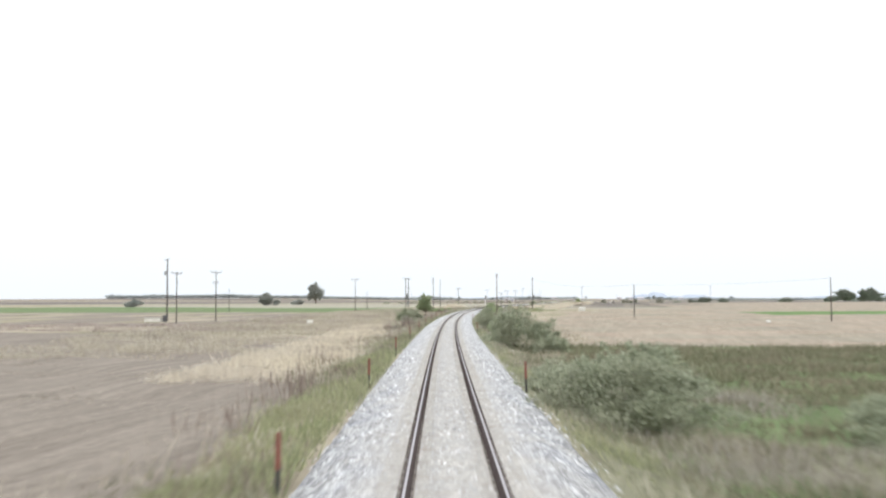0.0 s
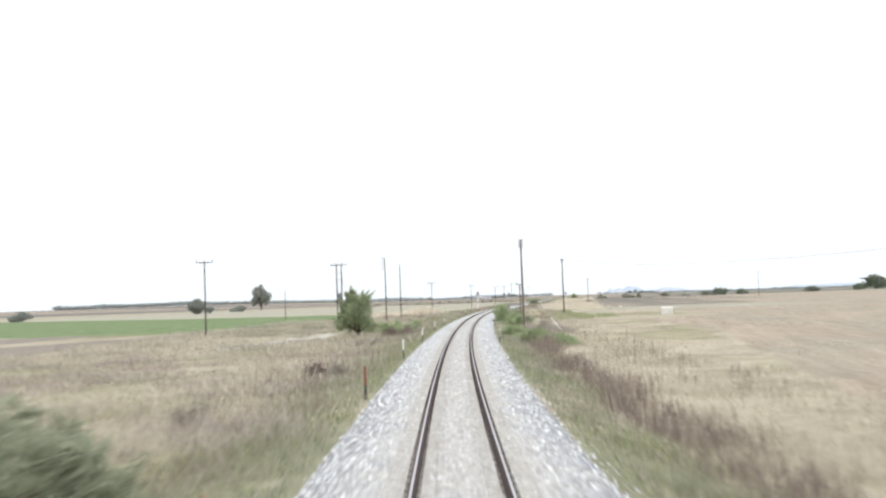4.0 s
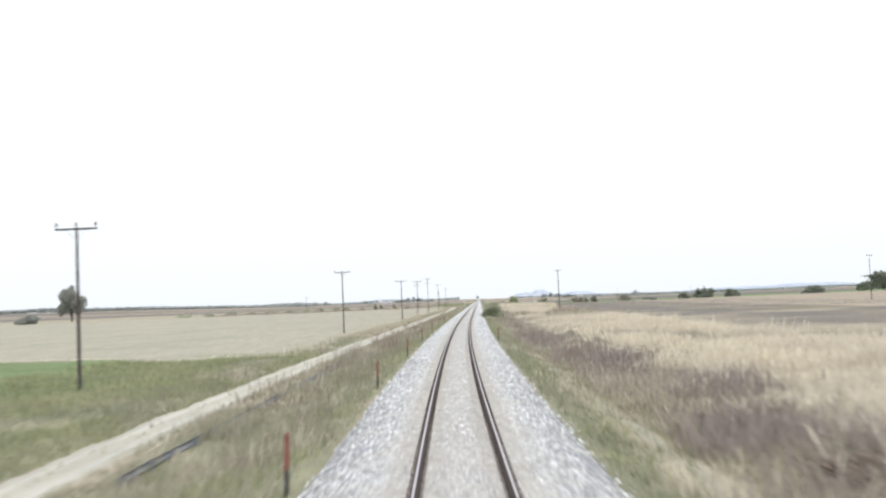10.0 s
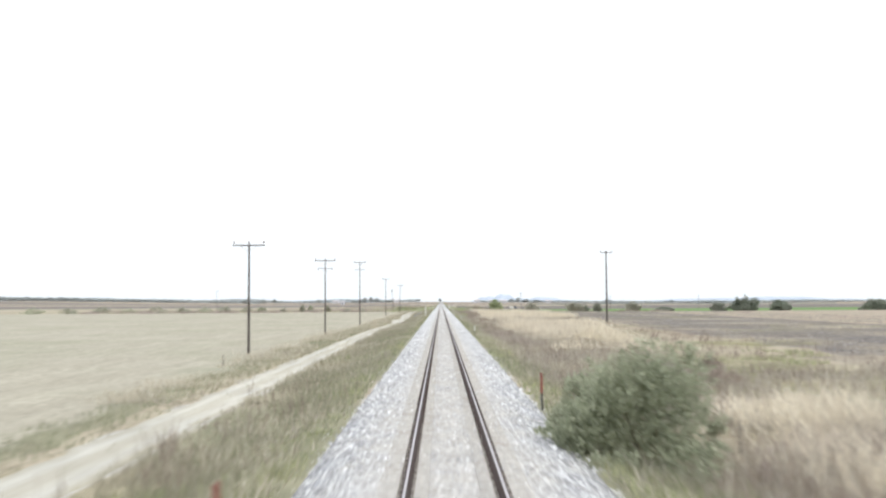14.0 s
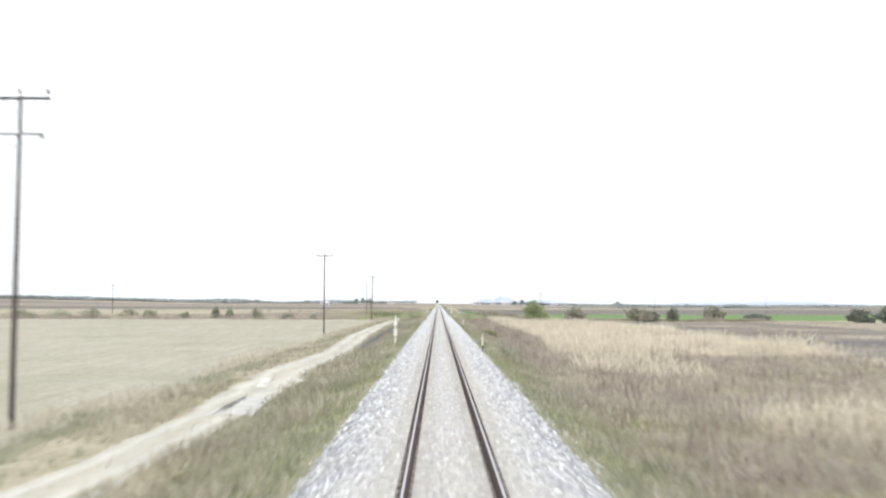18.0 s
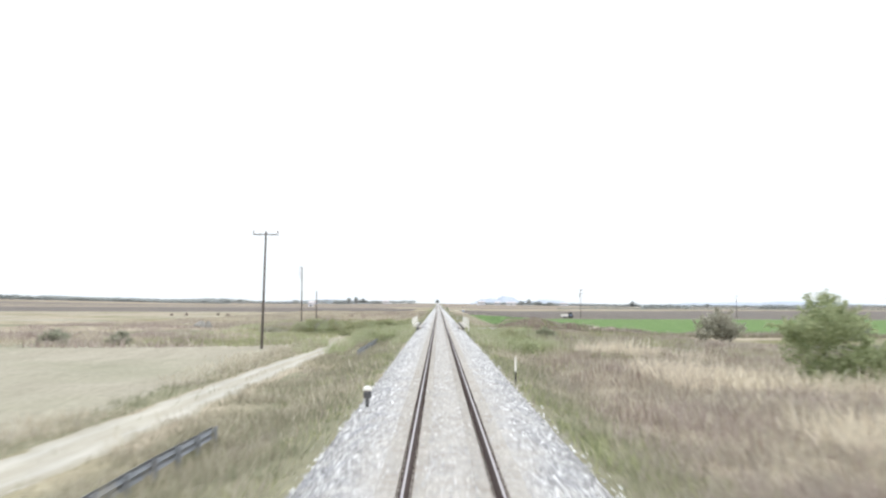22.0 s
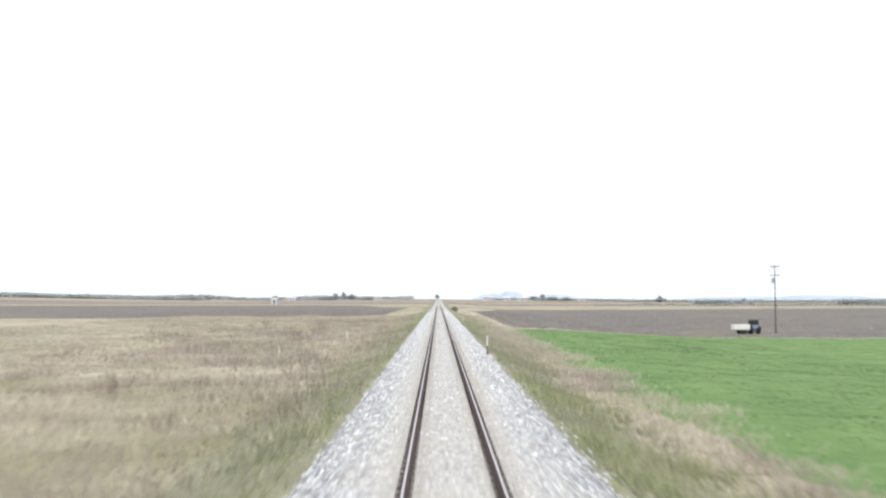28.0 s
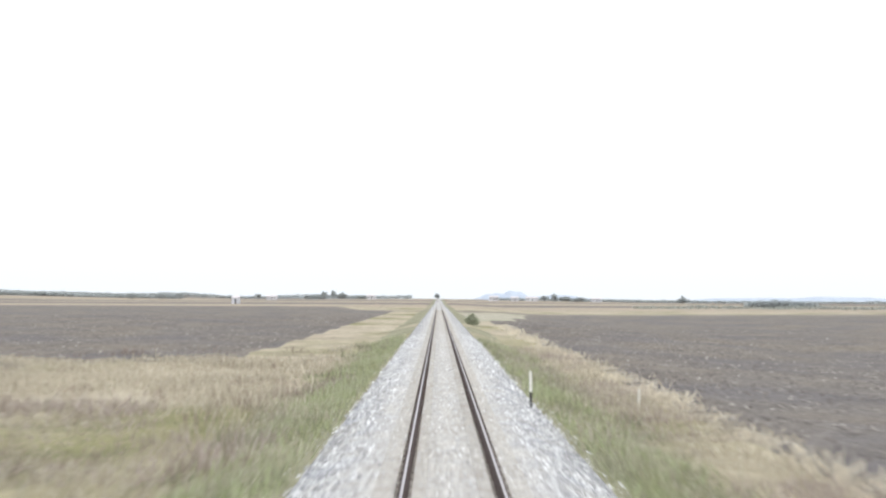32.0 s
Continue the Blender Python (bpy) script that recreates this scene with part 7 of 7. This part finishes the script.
# a low marker with a white cap; it holds no lamp
lm = thing("capped_marker", Vector((-2.55, 842.4, -0.6)), "low dark track marker with a round white cap", "track marker")
part("stand", box(0.12, 0.12, 0.5, 0, 0, 0), DARKMETAL, lm, bevel=0.01)
part("drum", lathe([(0.1, 0), (0.13, 0.03), (0.13, 0.2), (0.1, 0.24)], 14), DARKMETAL, lm, at=Matrix.Translation((0, 0, 0.45)))
part("cap", lathe([(0.14, 0), (0.15, 0.05), (0.11, 0.13), (0.04, 0.16)], 14), WHITE, lm, "round white cap", at=Matrix.Translation((0, 0, 0.69)))


def board_sign(y, l, z, w, h, mat, label, low=None):
    ob = thing("track_sign", spot(y, l), label, "sign")
    g = ob.matrix_basis.translation.z
    part("post", rod((0, 0.03, -0.2), (0, 0.03, z - g + h / 2), 0.03, None, 8), STEEL, ob)
    plate = part("plate", box(w, 0.02, h, 0, -0.02, z - g - h / 2), WHITE, ob, bevel=0.01)
    part("field", box(w * 0.86, 0.012, h * (0.5 if low else 0.86), 0, -0.033, z - g - h * (0.32 if low else 0.43)), mat, plate)
    part("bar", box(w * 0.5, 0.01, h * 0.12, 0, -0.044, z - g - h * 0.06), WHITE, plate)


board_sign(809.3, 3.6, 1.6, 0.4, 0.26, BLUE, "small blue and white trackside sign")
board_sign(972.2, 4.05, 1.62, 0.34, 0.36, BLUE, "square white trackside sign with a blue field", True)

for k, (y, l, s) in enumerate(((277.8, 6.9, 0.5), (278.4, 7.4, 0.35), (322, 21, 0.6), (323, 24, 0.6), (170, 55, 0.8), (172, 88, 0.9), (530, 12.5, 0.5), (531, 13.6, 0.4), (418, 30, 0.7), (424, 34, 0.7))):
    r = np.random.RandomState(900 + k)
    ob = thing("plastic_sack", spot(y, l), "crumpled white plastic litter in the grass", "litter", "litter in the fields")
    bm = bmesh.new()
    bmesh.ops.create_icosphere(bm, subdivisions=2, radius=s * 0.5)
    for v in bm.verts:
        v.co *= 1 + 0.3 * r.uniform(-1, 1)
        v.co.z = max(-0.02, v.co.z * 0.5 + 0.12)
    part("sack", bm, WHITE, ob)


def rocks(y, l, n, size, label, mat, squash=0.6):
    for k in range(n):
        r = np.random.RandomState(int(y) * 7 + k)
        a, b = y + r.uniform(-2, 2), l + r.uniform(-1.2, 1.2)
        ob = thing("rock", spot(a, b), label, "rock", "rocks beside the lane")
        bm = bmesh.new()
        bmesh.ops.create_icosphere(bm, subdivisions=2, radius=size * r.uniform(0.5, 1.1))
        for v in bm.verts:
            v.co *= 1 + 0.22 * r.uniform(-1, 1)
            v.co.z *= squash
        part("stone", bm, mat, ob)


def flat_slab(y, l, w, d, turn, label, mat):
    """A broken concrete slab lying on the lane, its outline a little crooked."""
    r = np.random.RandomState(int(y * 10))
    ob = thing("concrete_slab", spot(y, l) - Vector((0, 0, 0.03)), label, "concrete slab", "slabs on the lane", turn)
    bm = box(w, d, 0.14, 0, 0, -0.06)
    for v in bm.verts:
        v.co.x += r.uniform(-0.12, 0.12) * w
        v.co.y += r.uniform(-0.06, 0.06) * d
    part("slab", bm, mat, ob, bevel=0.02)


flat_slab(341.3, -10.6, 1.9, 3.8, 0.0, "pale concrete slab laid across the sandy lane", PLASTER)
flat_slab(713.5, -9.3, 0.55, 5.0, 0.1, "bleached broken slab on the sandy lane", PLASTER)
flat_slab(713.0, -7.7, 0.6, 5.0, 0.06, "bleached broken slab on the sandy lane", PLASTER)
flat_slab(716.5, -6.5, 0.3, 3.5, 0.0, "narrow bleached slab beside the lane", PLASTER)
flat_slab(702.5, -8.1, 1.7, 6.5, 0.05, "worn pale concrete apron of the lane", CONCRETE)
rocks(981.5, 17.2, 3, 0.35, "pale rock on the spoil heap", PLASTER)
rocks(903.5, -4.3, 2, 0.32, "pale rock at the foot of the ballast", PLASTER)
rocks(963, -39, 2, 1.0, "pale grey boulder heaped in the rough pasture", worn("weathered_boulder", (0.13, 0.125, 0.115), (0.33, 0.32, 0.3), 2.5, 0.92, bump=0.6), 1.5)
rocks(946, 24.5, 4, 0.3, "pale rock in the weeds", PLASTER)

for y, l, ln, turn, tilt in ((983, 27.0, 4.6, 0.1, -7), (984.6, 30.6, 3.4, -0.2, -9)):
    lg = thing("dead_log", spot(y, l) + Vector((0, 0, 0.5)), "bleached dead tree trunk lying on the spoil heap", "log", "logs on the spoil heap", turn)
    m = Matrix.Rotation(radians(tilt), 4, "Y")
    part("trunk", rod((-ln / 2, 0, 0), (ln / 2, 0, 0.1), 0.3, 0.2, 10), TIMBER, lg, at=m)
    part("branch_stub", rod((ln * 0.2, 0, 0.05), (ln * 0.4, 0.2, 0.6), 0.07, 0.03, 8), TIMBER, lg, at=m)


# ---- tractor and trailer at the field's end ----
def wheel(parent, x, y, r, w):
    m = Matrix.Translation((x, y, r)) @ Matrix.Rotation(radians(90), 4, "Y")
    wh = part("wheel", lathe([(r * 0.55, -w / 2), (r * 0.92, -w / 2), (r, -w * 0.35), (r, w * 0.35), (r * 0.92, w / 2), (r * 0.55, w / 2)], 20), RUBBER, parent, "black tyre", at=m)
    part("rim", lathe([(r * 0.1, -w * 0.3), (r * 0.56, -w * 0.35), (r * 0.56, w * 0.35), (r * 0.1, w * 0.3)], 14), RED, wh)


tl = thing("farm_trailer", spot(1190, 51.0), "white-sided two-wheeled farm trailer on the field edge", "trailer")
part("bed", box(2.6, 1.8, 0.12, 0, 0, 0.75), STEEL, tl, bevel=0.01)
for sx, sy, x, y in ((2.6, 0.06, 0, -0.88), (2.6, 0.06, 0, 0.88), (0.06, 1.7, -1.28, 0), (0.06, 1.7, 1.28, 0)):
    part("side_board", box(sx, sy, 0.8, x, y, 0.87), WHITE, tl, bevel=0.01)
part("drawbar", box(1.4, 0.12, 0.12, 1.9, 0, 0.6), STEEL, tl)
for s in (-0.85, 0.85):
    wheel(tl, 0.0, s, 0.4, 0.25)
# tractor blue, lightened and greyed for the haze at its distance
DULLBLUE = worn("haze_paled_blue_paint", (0.16, 0.2, 0.3), (0.24, 0.29, 0.4), 12, 0.6, bump=0.05, stain=(0.25, 0.24, 0.22))
tc = thing("tractor", spot(1190.5, 53.2), "blue farm tractor with a cab, parked at the field edge", "tractor", turn=radians(100))
part("engine_hood", box(1.5, 0.7, 0.65, 0.95, 0, 0.85), DULLBLUE, tc, bevel=0.06)
part("chassis", box(2.8, 0.5, 0.35, 0.3, 0, 0.55), DARKMETAL, tc, bevel=0.02)
cab = part("cab", box(1.2, 1.2, 0.6, -0.4, 0, 0.95), DULLBLUE, tc, bevel=0.05)
part("cab_glass", box(1.12, 1.12, 0.75, -0.4, 0, 1.55), GLASSY, cab)
part("cab_roof", box(1.35, 1.35, 0.12, -0.4, 0, 2.3), DARKMETAL, cab, bevel=0.03)
part("exhaust", rod((0.8, 0.25, 1.4), (0.8, 0.25, 2.4), 0.04, None, 8), DARKMETAL, tc)
for s in (-0.7, 0.7):
    wheel(tc, -0.55, s, 0.75, 0.4)
    wheel(tc, 1.35, s * 0.9, 0.45, 0.28)
for w in [c for o in (tl, tc) for c in o.children if c.name.startswith("wheel")]:
    w.matrix_basis = Matrix.Translation(w.matrix_basis.translation) @ Matrix.Rotation(radians(90), 4, "X")


# ---- the bridge ----
OLDBEAM = worn("weathered_brown_beam", (0.1, 0.085, 0.07), (0.22, 0.19, 0.16), 6, 0.9, bump=0.4, stain=(0.35, 0.32, 0.28), stain_amount=0.4)
STAINED = worn("stained_walkway_concrete", (0.2, 0.185, 0.165), (0.36, 0.335, 0.3), 3, 0.92, bump=0.4, stain=(0.13, 0.11, 0.09), stain_amount=0.7)
BLEACHED = worn("bleached_walkway_concrete", (0.45, 0.43, 0.38), (0.62, 0.6, 0.55), 4, 0.92, bump=0.3, stain=(0.25, 0.22, 0.18), stain_amount=0.5)


def bridge():
    y0, y1 = 932.5, 963.5
    ym, ln = (y0 + y1) / 2, y1 - y0
    ob = thing("railway_bridge", Vector((0, ym, 0)), "short concrete railway bridge with walkways and pale railings", "bridge")
    part("deck", box(6.2, ln, 0.5, 0, 0, -1.45), CONCRETE, ob, bevel=0.02)
    for e in (-1, 1):
        part("abutment", box(7.8, 1.2, 2.6, 0, e * (ln / 2 - 0.4), -4.05), CONCRETE, ob, bevel=0.03)
    for s in (-1, 1):
        part("ballast_fill", box(0.75, ln, 0.5, s * 2.2, 0, -0.7), BALLAST, ob, "ballast filling the bridge trough")
        n = 22
        for k in range(n):
            w = ln / n
            j = random.uniform(-0.05, 0.05)
            part("kerb_stone", box(0.16 + 0.1 * random.random(), w - 0.04, 0.6, s * (2.64 + j), -ln / 2 + w * (k + 0.5), -0.77 + random.uniform(-0.02, 0.02)), PALE, ob, bevel=0.02)
        part("cable_trough", box(0.3, ln, 0.2, s * 2.9, 0, -0.58), BLACK if s < 0 else OLDBEAM, ob, "dark recessed cable trough", bevel=0.03)
        part("trough_lip", box(0.05, ln, 0.34, s * 3.06, 0, -0.52), DARKMETAL, ob, bevel=0.01)
        n = 15
        for k in range(n):
            w = ln / n
            part("walkway_slab", box(0.74, w - 0.03, 0.12, s * 3.47, -ln / 2 + w * (k + 0.5), -0.28 + 0.012 * math.sin(k * 2.3)), (PALE if k % 3 == 0 else CONCRETE) if s < 0 else (BLEACHED if k % 4 in (0, 1) else STAINED), ob, bevel=0.01)
        part("edge_beam", box(0.2, ln, 0.6, s * 3.74, 0, -0.9), CONCRETE, ob, bevel=0.02)
        x, e0 = (3.75, -13.4) if s > 0 else (-3.62, -14.0)
        railing = part("railing", rod((x, e0, 0.92), (x, 14.0, 0.86), 0.032, None, 8), WHITE, ob, "pale painted tubular railing")
        part("middle_rail", rod((x, e0, 0.36), (x, 14.0, 0.32), 0.027, None, 8), WHITE, railing)
        for k in range(11):
            part("post", box(0.065, 0.065, 1.15, x, e0 + (14.0 - e0) / 10 * k, -0.25), WHITE, railing, bevel=0.006)
        beam = part("wing_beam", box(3.1, 0.3, 0.28, s * 7.45, 9.5, -1.12), BLEACHED, ob, "pale concrete beam over the stream bank", bevel=0.02)
        for k in range(3):
            part("post", box(0.22, 0.22, 1.7, s * (6.1 + 1.35 * k), 9.5, -2.82), CONCRETE, beam, bevel=0.01)


bridge()
